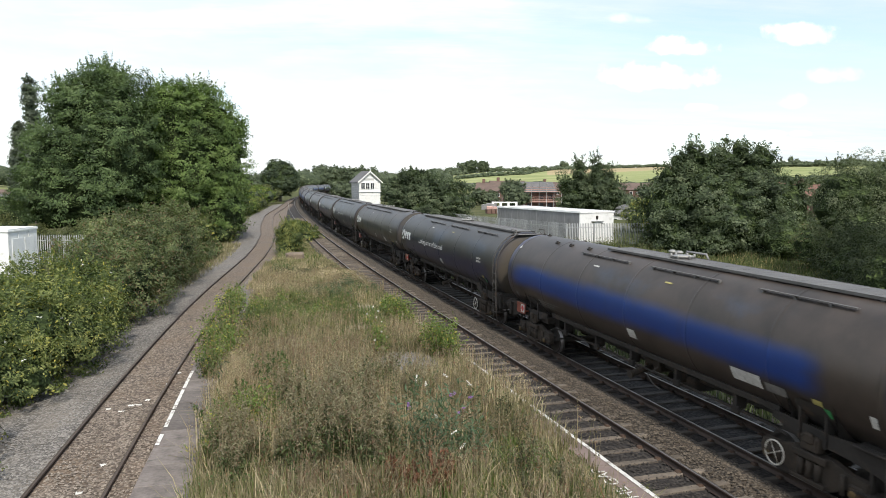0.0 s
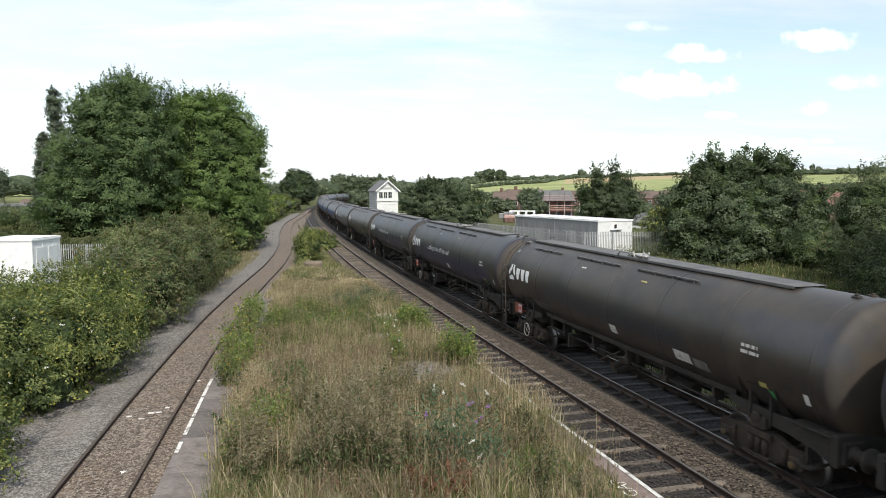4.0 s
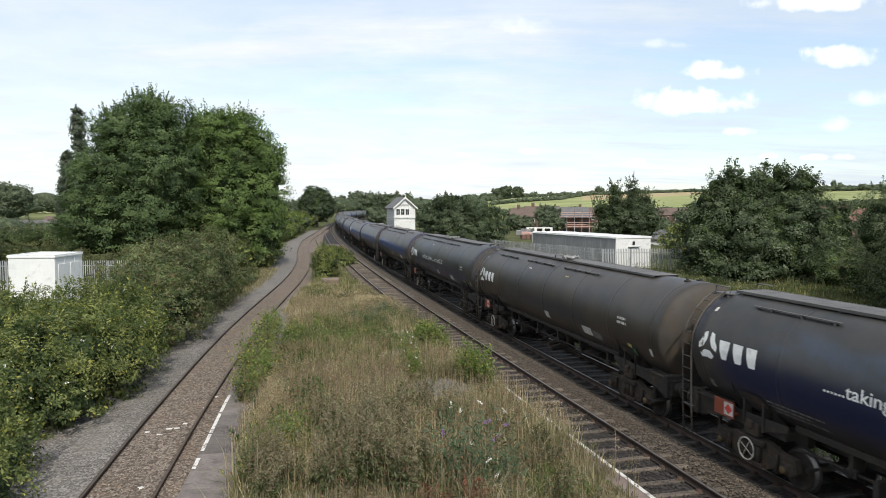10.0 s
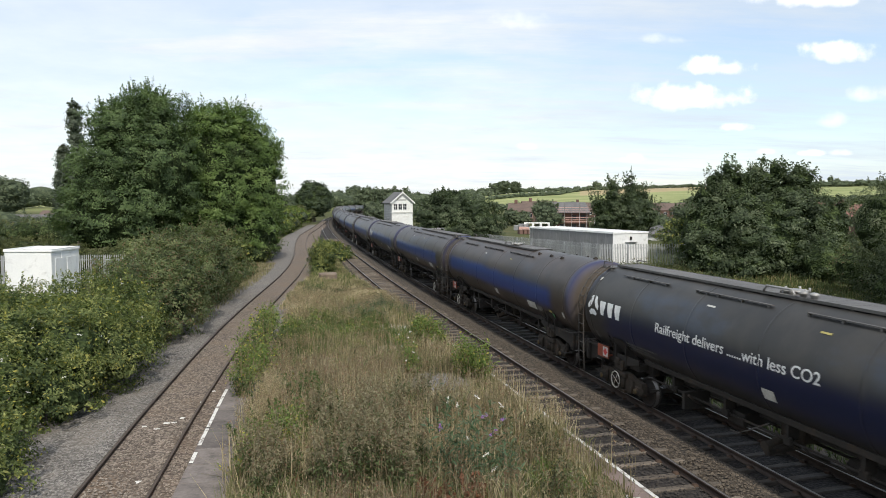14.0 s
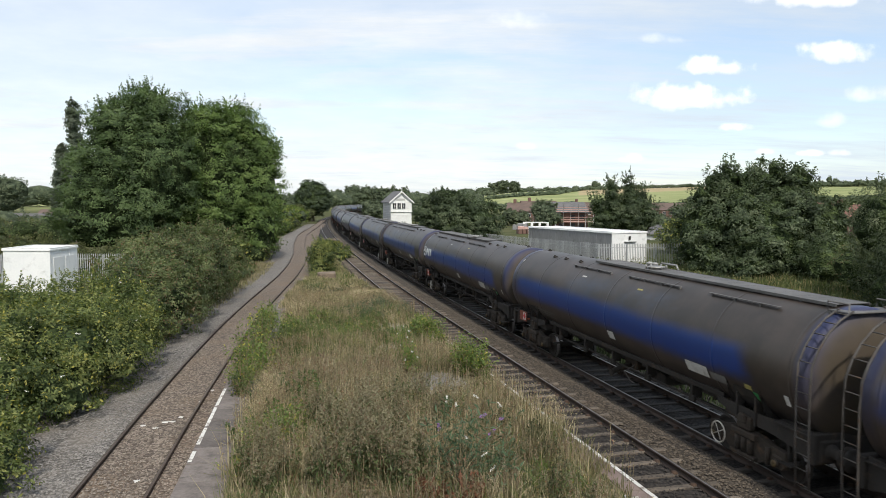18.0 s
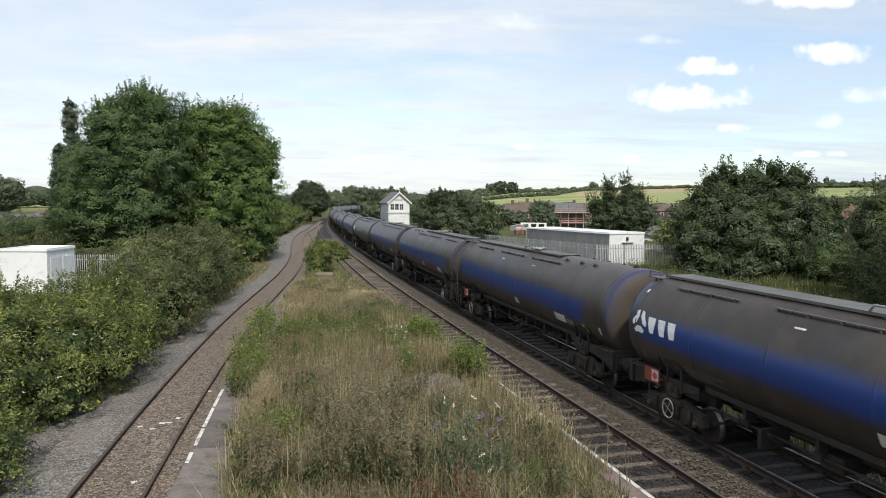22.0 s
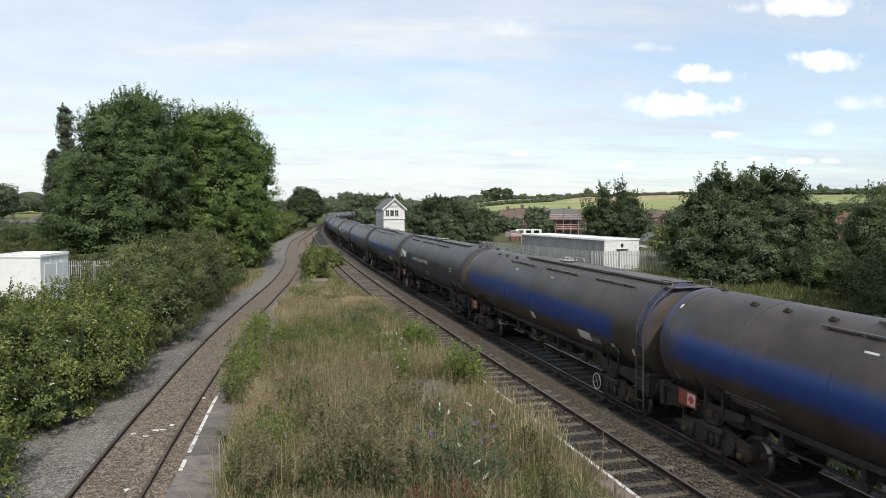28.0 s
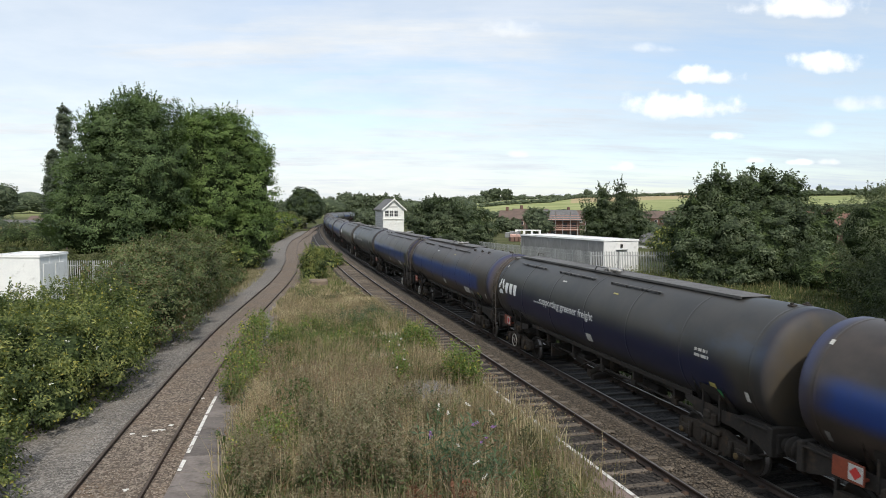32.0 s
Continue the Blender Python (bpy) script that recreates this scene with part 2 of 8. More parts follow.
    return m


PAINT_STRIPE = tank_paint("tank_blue_band", (0.025, 0.020, 0.016), (0.052, 0.040, 0.032), (0.009, 0.036, 0.165), (2.40, 0.32), 0.20, 7.9, -6.8)
PAINT_NAVY = tank_paint("tank_navy", (0.022, 0.022, 0.021), (0.040, 0.037, 0.032), (0.006, 0.012, 0.042), (2.10, 0.42), 0.30, 7.4, -7.2)
PAINT_GREY = tank_paint("tank_grey", (0.024, 0.021, 0.018), (0.050, 0.041, 0.032), (0.022, 0.026, 0.032), (2.25, 0.25), 0.35, 5.0, -4.0, 0.15)
STEEL_DARK = plain("grimy_steel", (0.013, 0.011, 0.009), (0.030, 0.025, 0.020), 1.2, 14, 0.85, 0.0, 0.4, stain=(0.070, 0.044, 0.026))
STEEL_BOGIE = plain("bogie_steel", (0.017, 0.014, 0.010), (0.046, 0.034, 0.023), 1.5, 16, 0.88, 0.0, 0.5, stain=(0.09, 0.05, 0.025))
STEEL_BARE = plain("bare_steel", (0.10, 0.095, 0.09), (0.20, 0.19, 0.18), 2, 30, 0.45, 0.8, 0.1)
LADDER_STEEL = plain("ladder_steel", (0.055, 0.050, 0.045), (0.12, 0.11, 0.10), 2, 22, 0.6, 0.5, 0.2, stain=(0.11, 0.06, 0.03))
WALKWAY = plain("walkway_steel", (0.085, 0.082, 0.078), (0.16, 0.153, 0.145), 1.0, 22, 0.7, 0.3, 0.5)
OCHRE = plain("ochre_paint", (0.035, 0.026, 0.012), (0.12, 0.075, 0.022), 5, 30, 0.7, 0, 0.2, stain=(0.04, 0.03, 0.02))
VALVE_GREY = plain("valve_steel", (0.22, 0.215, 0.205), (0.38, 0.37, 0.35), 3, 20, 0.5, 0.4, 0.1)
LETTER = plain("white_letters", (0.62, 0.63, 0.62), (0.74, 0.75, 0.73), 1.5, 12, 0.5, 0, 0.0, stain=(0.42, 0.41, 0.39))
PANEL_WHITE = plain("dirty_white_panel", (0.42, 0.41, 0.38), (0.6, 0.59, 0.55), 3, 20, 0.55, 0, 0.1, stain=(0.25, 0.23, 0.2))
PANEL_GREY = plain("grey_panel", (0.10, 0.10, 0.095), (0.18, 0.17, 0.155), 3, 20, 0.6, 0, 0.1)
HAZARD = plain("orange_plate", (0.16, 0.036, 0.02), (0.27, 0.062, 0.028), 3, 20, 0.55, 0, 0.1, stain=(0.16, 0.06, 0.03))
DIAMOND_RED = plain("red_diamond", (0.45, 0.03, 0.03), (0.58, 0.06, 0.05), 4, 20, 0.5, 0, 0)
YELLOW = plain("yellow_mark", (0.30, 0.26, 0.08), (0.42, 0.36, 0.12), 4, 20, 0.5, 0, 0)
GREEN_MARK = plain("green_mark", (0.03, 0.20, 0.06), (0.05, 0.28, 0.10), 4, 20, 0.5, 0, 0)
RING_WHITE = plain("white_ring", (0.42, 0.39, 0.33), (0.62, 0.58, 0.51), 4, 20, 0.5, 0, 0.1)
RUST_DARK = plain("rusty_bracket", (0.032, 0.020, 0.013), (0.070, 0.040, 0.024), 2, 18, 0.8, 0.1, 0.4)
RAIL_RUST = plain("rusted_rail", (0.030, 0.022, 0.018), (0.070, 0.048, 0.036), 1.5, 24, 0.7, 0.3, 0.4)
RAIL_HEAD = plain("worn_rail_head", (0.20, 0.185, 0.17), (0.34, 0.32, 0.30), 0.8, 20, 0.38, 0.8, 0.1)
RAIL_HEAD_DULL = plain("dull_rail_head", (0.085, 0.060, 0.045), (0.15, 0.115, 0.09), 0.8, 20, 0.5, 0.5, 0.2)
SLEEPER = plain("weathered_sleeper", (0.075, 0.060, 0.047), (0.175, 0.146, 0.114), 1.8, 12, 0.85, 0, 0.6, 0.02, stain=(0.04, 0.033, 0.027), spread=0.5)
SLEEPER_OILY = plain("oily_sleeper", (0.030, 0.026, 0.022), (0.075, 0.062, 0.050), 1.8, 12, 0.8, 0, 0.6, 0.02, stain=(0.02, 0.018, 0.016), spread=0.4)
SLAB = plain("platform_slab", (0.098, 0.082, 0.074), (0.19, 0.165, 0.148), 1.6, 14, 0.85, 0, 0.5, stain=(0.055, 0.052, 0.044), spread=0.45)
LINE_WHITE = plain("worn_white_line", (0.50, 0.49, 0.45), (0.66, 0.65, 0.61), 2.2, 9, 0.7, 0, 0.2, stain=(0.24, 0.22, 0.2))
BRICK_RED = plain("red_brick", (0.18, 0.075, 0.05), (0.28, 0.12, 0.08), 1, 6, 0.85, 0, 0.3)
BARK = plain("bark", (0.05, 0.04, 0.03), (0.12, 0.10, 0.08), 2, 14, 0.9, 0, 0.8)
STEM = plain("dry_stem", (0.16, 0.12, 0.07), (0.28, 0.21, 0.12), 2, 14, 0.9, 0, 0)


# ---- building helpers ----
def part(name, bm, mat, parent=None, label="", at=None):
    """A bmesh as ONE mesh object, under a thing or a part."""
    me = bpy.data.meshes.new(name)
    bm.to_mesh(me)
    bm.free()
    return laid(name, me, mat, parent, label, at)


def laid(name, me, mat=None, parent=None, label="", at=None):
    if mat is not None and not me.materials:
        me.materials.append(mat)
    ob = new(name, me)
    if parent is not None:
        ob.parent = parent
    if at is not None:
        ob.matrix_basis = at
    if label:
        ob["label"] = label
    return ob


def arrays(name, verts, faces, mat=None, smooth=False):
    """A mesh from an array of places and an array of triangles or quads (-1 pads none)."""
    me = bpy.data.meshes.new(name)
    verts, faces = np.asarray(verts, np.float32), np.asarray(faces, np.int32)
    me.vertices.add(len(verts))
    me.vertices.foreach_set("co", verts.ravel())
    k = faces.shape[1]
    me.loops.add(faces.size)
    me.loops.foreach_set("vertex_index", faces.ravel())
    me.polygons.add(len(faces))
    me.polygons.foreach_set("loop_start", np.arange(len(faces), dtype=np.int32) * k)
    if smooth:
        me.polygons.foreach_set("use_smooth", np.ones(len(faces), bool))
    me.update(calc_edges=True)
    if mat is not None:
        me.materials.append(mat)
    return me


def box(bm, lo, hi, m=None, bevel=0.0):
    """A box between two corners, with its edges taken off."""
    c = [(a + b) / 2 for a, b in zip(lo, hi)]
    s = [abs(b - a) for a, b in zip(lo, hi)]
    mat = Matrix.Translation(c) @ Matrix.Diagonal((*s, 1))
    r = bmesh.ops.create_cube(bm, size=1.0, matrix=(m @ mat) if m else mat)
    if bevel:
        es = list({e for v in r["verts"] for e in v.link_edges})
        bmesh.ops.bevel(bm, geom=es, offset=bevel, segments=1, affect="EDGES", profile=0.5)
    return r["verts"]


def tube(bm, pts, radii, sides=8, cap=True):
    """A round bar along points; radii one for all or one for each."""
    pts = [Vector(p) for p in pts]
    if isinstance(radii, (int, float)):
        radii = [radii] * len(pts)
    rings = []
    for i, p in enumerate(pts):
        d = (pts[min(i + 1, len(pts) - 1)] - pts[max(i - 1, 0)]).normalized()
        a = d.orthogonal().normalized() if abs(d.z) > 0.99 else d.cross(Vector((0, 0, 1))).normalized()
        b = d.cross(a)
        rings.append([bm.verts.new(p + radii[i] * (math.cos(q) * a + math.sin(q) * b)) for q in [2 * math.pi * j / sides for j in range(sides)]])
    for r, s in zip(rings, rings[1:]):
        for j in range(sides):
            f = bm.faces.new((r[j], r[(j + 1) % sides], s[(j + 1) % sides], s[j]))
            f.smooth = True
    if cap:
        bm.faces.new(rings[0])
        bm.faces.new(rings[-1][::-1])


def disc(bm, m, profile, sides=24):
    """A turned shape: (radius, height) along local z, placed by m."""
    rings = []
    for r, h in profile:
        rings.append([bm.verts.new(m @ Vector((r * math.cos(q), r * math.sin(q), h))) for q in [2 * math.pi * j / sides for j in range(sides)]])
    for a, b in zip(rings, rings[1:]):
        for j in range(sides):
            bm.faces.new((a[j], a[(j + 1) % sides], b[(j + 1) % sides], b[j])).smooth = True
    if profile[0][0] > 0:
        bm.faces.new(rings[0][::-1])
    if profile[-1][0] > 0:
        bm.faces.new(rings[-1])


def fixed(bm):
    bmesh.ops.recalc_face_normals(bm, faces=bm.faces[:])
    return bm


def empty(name, m=None):
    ob = new(name)
    ob.empty_display_size = 0.3
    if m is not None:
        ob.matrix_basis = m
    return ob


# ---- the plan of the lines ----
# the near running rail of the main lines, sideways place by distance ahead; past 190 m the line bends to the right
def near_rail(y):
    return 9.303 - 0.27093 * y + 3.3946e-4 * y * y - 1.1186e-7 * y ** 3


def main_line():
    ys = np.arange(-60, 190.5, 1.0)
    xs = near_rail(ys)
    p = np.stack([xs, ys], 1)
    h = math.atan2(p[-1][0] - p[-2][0], p[-1][1] - p[-2][1])
    out, q = [p], p[-1].copy()
    more = []
    for i in range(420):
        h += min(1.0, i / 30) / 400.0
        q = q + np.array([math.sin(h), math.cos(h)])
        more.append(q.copy())
    return np.concatenate([p, np.array(more)])


NEAR = main_line()


def beside(line, off):
    d = np.gradient(line, axis=0)
    d /= np.linalg.norm(d, axis=1)[:, None]
    return line + np.stack([d[:, 1], -d[:, 0]], 1) * off


def smooth_line(knots, lo, hi, step=1.0, passes=3):
    k = np.array(knots)
    ys = np.arange(lo, hi, step)
    xs = np.interp(ys, k[:, 0], k[:, 1])
    slope = (k[1, 1] - k[0, 1]) / (k[1, 0] - k[0, 0])
    xs = np.where(ys < k[0, 0], k[0, 1] + slope * (ys - k[0, 0]), xs)
    for _ in range(passes):
        xs[1:-1] = 0.25 * xs[:-2] + 0.5 * xs[1:-1] + 0.25 * xs[2:]
    return np.stack([xs, ys], 1)


# centre of the branch track: distance ahead, sideways place
BRANCH = smooth_line([(13.6, -6.55), (18.4, -7.40), (25.7, -8.54), (32, -9.42), (38.7, -10.2), (46, -10.95), (53.4, -11.70),
                      (63, -13.0), (77, -15.4), (88, -17.8), (98.6, -19.8), (115, -22.7), (128, -24.4), (145, -26.3), (165, -28.9), (190, -32.0), (215, -35.4), (240, -38.2)], -30, 240)
TRAIN = beside(NEAR, 1.80 + 0.7175)            # middle of the far main line
TRAIN_S = np.r_[0, np.cumsum(np.linalg.norm(np.diff(TRAIN, axis=0), axis=1))]
TRAIN_S -= TRAIN_S[np.argmin(abs(TRAIN[:, 1]))]


def on_line(line, dist, s):
    return np.array([np.interp(s, dist, line[:, 0]), np.interp(s, dist, line[:, 1])])


def sweep(name, line, profile, mat, parent=None, lo=-30, hi=170, step=2, closed=False, wobble=0.0, label=""):
    """A strip with the cross-section profile [(sideways, height)] along a line, between two distances ahead."""
    sel = line[(line[:, 1] >= lo) & (line[:, 1] <= hi)][::step]
    d = np.gradient(sel, axis=0)
    d /= np.linalg.norm(d, axis=1)[:, None]
    n = np.stack([d[:, 1], -d[:, 0]], 1)
    k = len(profile)
    off, h = np.array([p[0] for p in profile]), np.array([p[1] for p in profile])
    v = np.zeros((len(sel), k, 3))
    v[:, :, :2] = sel[:, None, :] + n[:, None, :] * off[None, :, None]
    v[:, :, 2] = h[None, :]
    if wobble:
        v[:, 1:-1, 2] += np.random.RandomState(3).normal(0, wobble, (len(sel), k - 2))
    i = np.arange(len(sel) - 1)[:, None] * k
    j = np.arange(k if closed else k - 1)[None, :]
    a, b = i + j, i + (j + 1) % k
    f = np.stack([a, b, b + k, a + k], -1).reshape(-1, 4)
    return laid(name, arrays(name, v.reshape(-1, 3), f[:, ::-1], mat), None, parent, label)


# ---- ground ----
def ground_height(x, y):
    """Level by the line, rising to the hills ahead, lower to the left."""
    x, y = np.asarray(x, float), np.asarray(y, float)
    r = np.hypot(x, y)
    a = np.degrees(np.arctan2(x, np.maximum(y, 1e-3)))
    flat = -0.45 + 0.0 * x
    # right-hand ridge with its fields
    crest = np.interp(a, [-180, -60, -33, -25, -12, -4, 3, 6, 12, 20, 28, 34, 60, 180], [6, 6, 8, 8, 7, 7, 10, 15, 19, 23, 25, 26, 26, 6])
    rise = np.clip((r - 330) / 520, 0, 1)
    rise = rise * rise * (3 - 2 * rise)
    far = np.clip((r - 1100) / 1500, 0, 1)
    roll = 1.2 * np.sin(x * 0.011 + 1.3) * np.cos(y * 0.009) * np.clip((r - 250) / 300, 0, 1)
    return flat + crest * rise - far * 30 + roll


def ground_sheet():
    rad = np.r_[np.linspace(0, 60, 25), np.geomspace(64, 4800, 70)]
    ang = np.radians(np.r_[np.linspace(-180, -50, 27)[:-1], np.linspace(-50, 50, 121), np.linspace(50, 180, 27)[1:-1]])
    R, A = np.meshgrid(rad, ang, indexing="ij")
    X, Y = R * np.sin(A), R * np.cos(A)
    Z = ground_height(X, Y)
    n, k = X.shape
    i, j = np.meshgrid(np.arange(n - 1), np.arange(k), indexing="ij")
    f = np.stack([i * k + j, (i + 1) * k + j, (i + 1) * k + (j + 1) % k, i * k + (j + 1) % k], -1).reshape(-1, 4)
    m, nt, bsdf = material("ground_cover")
    tc = nt.nodes.new("ShaderNodeTexCoord")
    v = tc.outputs["Object"]
    sep = nt.nodes.new("ShaderNodeSeparateXYZ")
    link(nt, v, sep.inputs[0])
    near = mixed(nt, ramp(nt, noisy(nt, v, 0.25, 6.0, 0.6), 0.35, 0.65), (0.050, 0.064, 0.022), (0.115, 0.108, 0.05))
    near = mixed(nt, maths(nt, "MULTIPLY", noisy(nt, v, 3.0, 5.0, 0.7), 0.5), near, (0.05, 0.06, 0.022))
    # fields: large cells, green or stubble
    cell = nt.nodes.new("ShaderNodeTexVoronoi")
    cell.inputs["Scale"].default_value = 0.0052
    link(nt, v, cell.inputs["Vector"])
    sepc = nt.nodes.new("ShaderNodeSeparateColor")
    link(nt, cell.outputs["Color"], sepc.inputs[0])
    lines = ramp(nt, noisy(nt, v, 0.05, 5.0, 0.6, (0.35, 1.2, 1)), 0.3, 0.7)
    green = mixed(nt, lines, (0.21, 0.245, 0.10), (0.34, 0.35, 0.165))
    green = mixed(nt, maths(nt, "MULTIPLY", sepc.outputs[1], 0.5), green, (0.15, 0.17, 0.07))
    straw = mixed(nt, lines, (0.31, 0.25, 0.14), (0.40, 0.33, 0.19))
    ratio = maths(nt, "DIVIDE", sep.outputs[0], maths(nt, "MAXIMUM", sep.outputs[1], 1.0))
    top = maths(nt, "MULTIPLY", maths(nt, "GREATER_THAN", ratio, 0.20), maths(nt, "LESS_THAN", ratio, 0.385))
    top = maths(nt, "MULTIPLY", top, maths(nt, "GREATER_THAN", maths(nt, "ADD", sep.outputs[1], maths(nt, "MULTIPLY", sep.outputs[0], -0.35)), 560.0))
    field = mixed(nt, top, green, straw)
    dist = nt.nodes.new("ShaderNodeVectorMath")
    dist.operation = "LENGTH"
    link(nt, v, dist.inputs[0])
    link(nt, mixed(nt, ramp(nt, dist.outputs["Value"], 330, 480), near, field), bsdf.inputs["Base Color"])
    bsdf.inputs["Roughness"].default_value = 0.95
    bsdf.inputs["Specular IOR Level"].default_value = 0.1
    bumped(nt, bsdf, noisy(nt, v, 2.5, 6.0, 0.7), 0.6, 0.15)
    g = laid("ground", arrays("ground", np.stack([X, Y, Z], -1).reshape(-1, 3), f, m, True))
    tagged(g, "grassy rough ground rising to green and stubble fields", "ground", kind="structure")


def stony(name, c1, c2, c3, scale, dist=0.03, patch=None):
    """Broken stone ballast: cells of their own tone with dark joints."""
    m, nt, bsdf = material(name)
    v = coords(nt, "Object", False)
    cell = nt.nodes.new("ShaderNodeTexVoronoi")
    cell.inputs["Scale"].default_value = scale
    link(nt, v, cell.inputs["Vector"])
    sepc = nt.nodes.new("ShaderNodeSeparateColor")
    link(nt, cell.outputs["Color"], sepc.inputs[0])
    col = mixed(nt, sepc.outputs[0], c1, c2)
    col = mixed(nt, ramp(nt, cell.outputs["Distance"], 0.25, 0.75), col, c3)
    col = mixed(nt, maths(nt, "MULTIPLY", ramp(nt, noisy(nt, v, 0.6, 5.0), 0.4, 0.7), 0.55), col, patch or c3)
    link(nt, col, bsdf.inputs["Base Color"])
    bsdf.inputs["Roughness"].default_value = 0.9
    bumped(nt, bsdf, maths(nt, "SUBTRACT", 1.0, cell.outputs["Distance"]), 0.6, dist)
    return m


BALLAST_GREY = stony("pale_ballast", (0.142, 0.132, 0.120), (0.30, 0.278, 0.252), (0.075, 0.068, 0.060), 12, 0.04, patch=(0.20, 0.172, 0.142))
BALLAST_RUST = stony("rust_stained_ballast", (0.135, 0.107, 0.083), (0.285, 0.232, 0.185), (0.068, 0.052, 0.039), 12, 0.04, patch=(0.165, 0.115, 0.075))
BALLAST_DARK = stony("oily_ballast", (0.022, 0.019, 0.017), (0.056, 0.047, 0.040), (0.010, 0.008, 0.007), 13, 0.04, patch=(0.018, 0.015, 0.013))
BALLAST_MID = stony("brown_ballast", (0.056, 0.045, 0.033), (0.125, 0.102, 0.075), (0.026, 0.020, 0.015), 13, 0.04, patch=(0.066, 0.047, 0.031))

ground_sheet()
RAIL = [(-0.035, 0.0), (0.035, 0.0), (0.036, -0.035), (0.010, -0.055), (0.010, -0.125), (0.068, -0.145), (0.068, -0.155),
        (-0.068, -0.155), (-0.068, -0.145), (-0.010, -0.125), (-0.010, -0.055), (-0.036, -0.035)]
HEAD = [(-0.026, 0.003), (0.026, 0.003), (0.026, -0.002), (-0.026, -0.002)]


def rails(track, line, offsets, lo, hi, head):
    for o in offsets:
        prof = [(o + a, h) for a, h in RAIL]
        r = sweep("rail", line, prof, RAIL_RUST, track, lo, hi, 1, True)
        sweep("rail_head", line, [(o + a, h) for a, h in HEAD], head, r, lo, hi, 1, True, label="polished running surface")


def sleepers(track, line, mid, lo, hi, pitch, mat, top=-0.14, rnd=11):
    """Single sleepers on one shared mesh."""
    rng = random.Random(rnd)
    shapes = []
    for k in range(4):
        bm = bmesh.new()
        box(bm, (-1.27, -0.092, top - 0.16), (1.27, 0.092, top), None, 0.018)
        for v in bm.verts:
            v.co.x += rng.uniform(-0.03, 0.03)
            v.co.y += rng.uniform(-0.012, 0.012)
            v.co.z += rng.uniform(-0.008, 0.008)
        me = bpy.data.meshes.new("sleeper")
        bm.to_mesh(me)
        bm.free()
        me.materials.append(mat)
        shapes.append(me)
    mids = beside(line, mid)
    dist = np.r_[0, np.cumsum(np.linalg.norm(np.diff(mids, axis=0), axis=1))]
    s0, s1 = np.interp(lo, mids[:, 1], dist), np.interp(hi, mids[:, 1], dist)
    n = int((s1 - s0) / pitch)
    for i in range(n):
        s = s0 + i * pitch + rng.uniform(-0.03, 0.03)
        p, q = on_line(mids, dist, s), on_line(mids, dist, s + 0.5)
        a = math.degrees(math.atan2(q[1] - p[1], q[0] - p[0])) - 90
        laid("sleeper", rng.choice(shapes), None, track, "", pose(p[0], p[1], rng.uniform(-0.012, 0.012), 0, rng.uniform(-0.4, 0.4), a + rng.uniform(-0.8, 0.8)))


def chairs(track, line, mid, offsets, lo, hi, pitch):
    """Rail chairs, joined, too small to pick apart."""
    mids = beside(line, mid)
    dist = np.r_[0, np.cumsum(np.linalg.norm(np.diff(mids, axis=0), axis=1))]
    s0, s1 = np.interp(lo, mids[:, 1], dist), np.interp(hi, mids[:, 1], dist)
    V, F = [], []
    for i in range(int((s1 - s0) / pitch)):
        p, q = on_line(mids, dist, s0 + i * pitch), on_line(mids, dist, s0 + i * pitch + 0.5)
        d = (q - p) / np.linalg.norm(q - p)
        n = np.array([d[1], -d[0]])
        for o in offsets:
            for side in (-0.11, 0.11):
                c = p + n * (o + side)
                b = len(V)
                for zz in (-0.15, -0.10):
                    for e, g in ((-0.05, -0.07), (0.05, -0.07), (0.05, 0.07), (-0.05, 0.07)):
                        w = c + n * e + d * g * (1 if zz < -0.12 else 0.6)
                        V.append((w[0], w[1], zz))
                F += [(b + 4, b + 5, b + 6, b + 7), (b, b + 1, b + 5, b + 4), (b + 1, b + 2, b + 6, b + 5), (b + 2, b + 3, b + 7, b + 6), (b + 3, b, b + 4, b + 7)]
    c = laid("rail_chair", arrays("rail_chair", V, F, RUST_DARK), None, track)
    c["kind"] = "stuff"


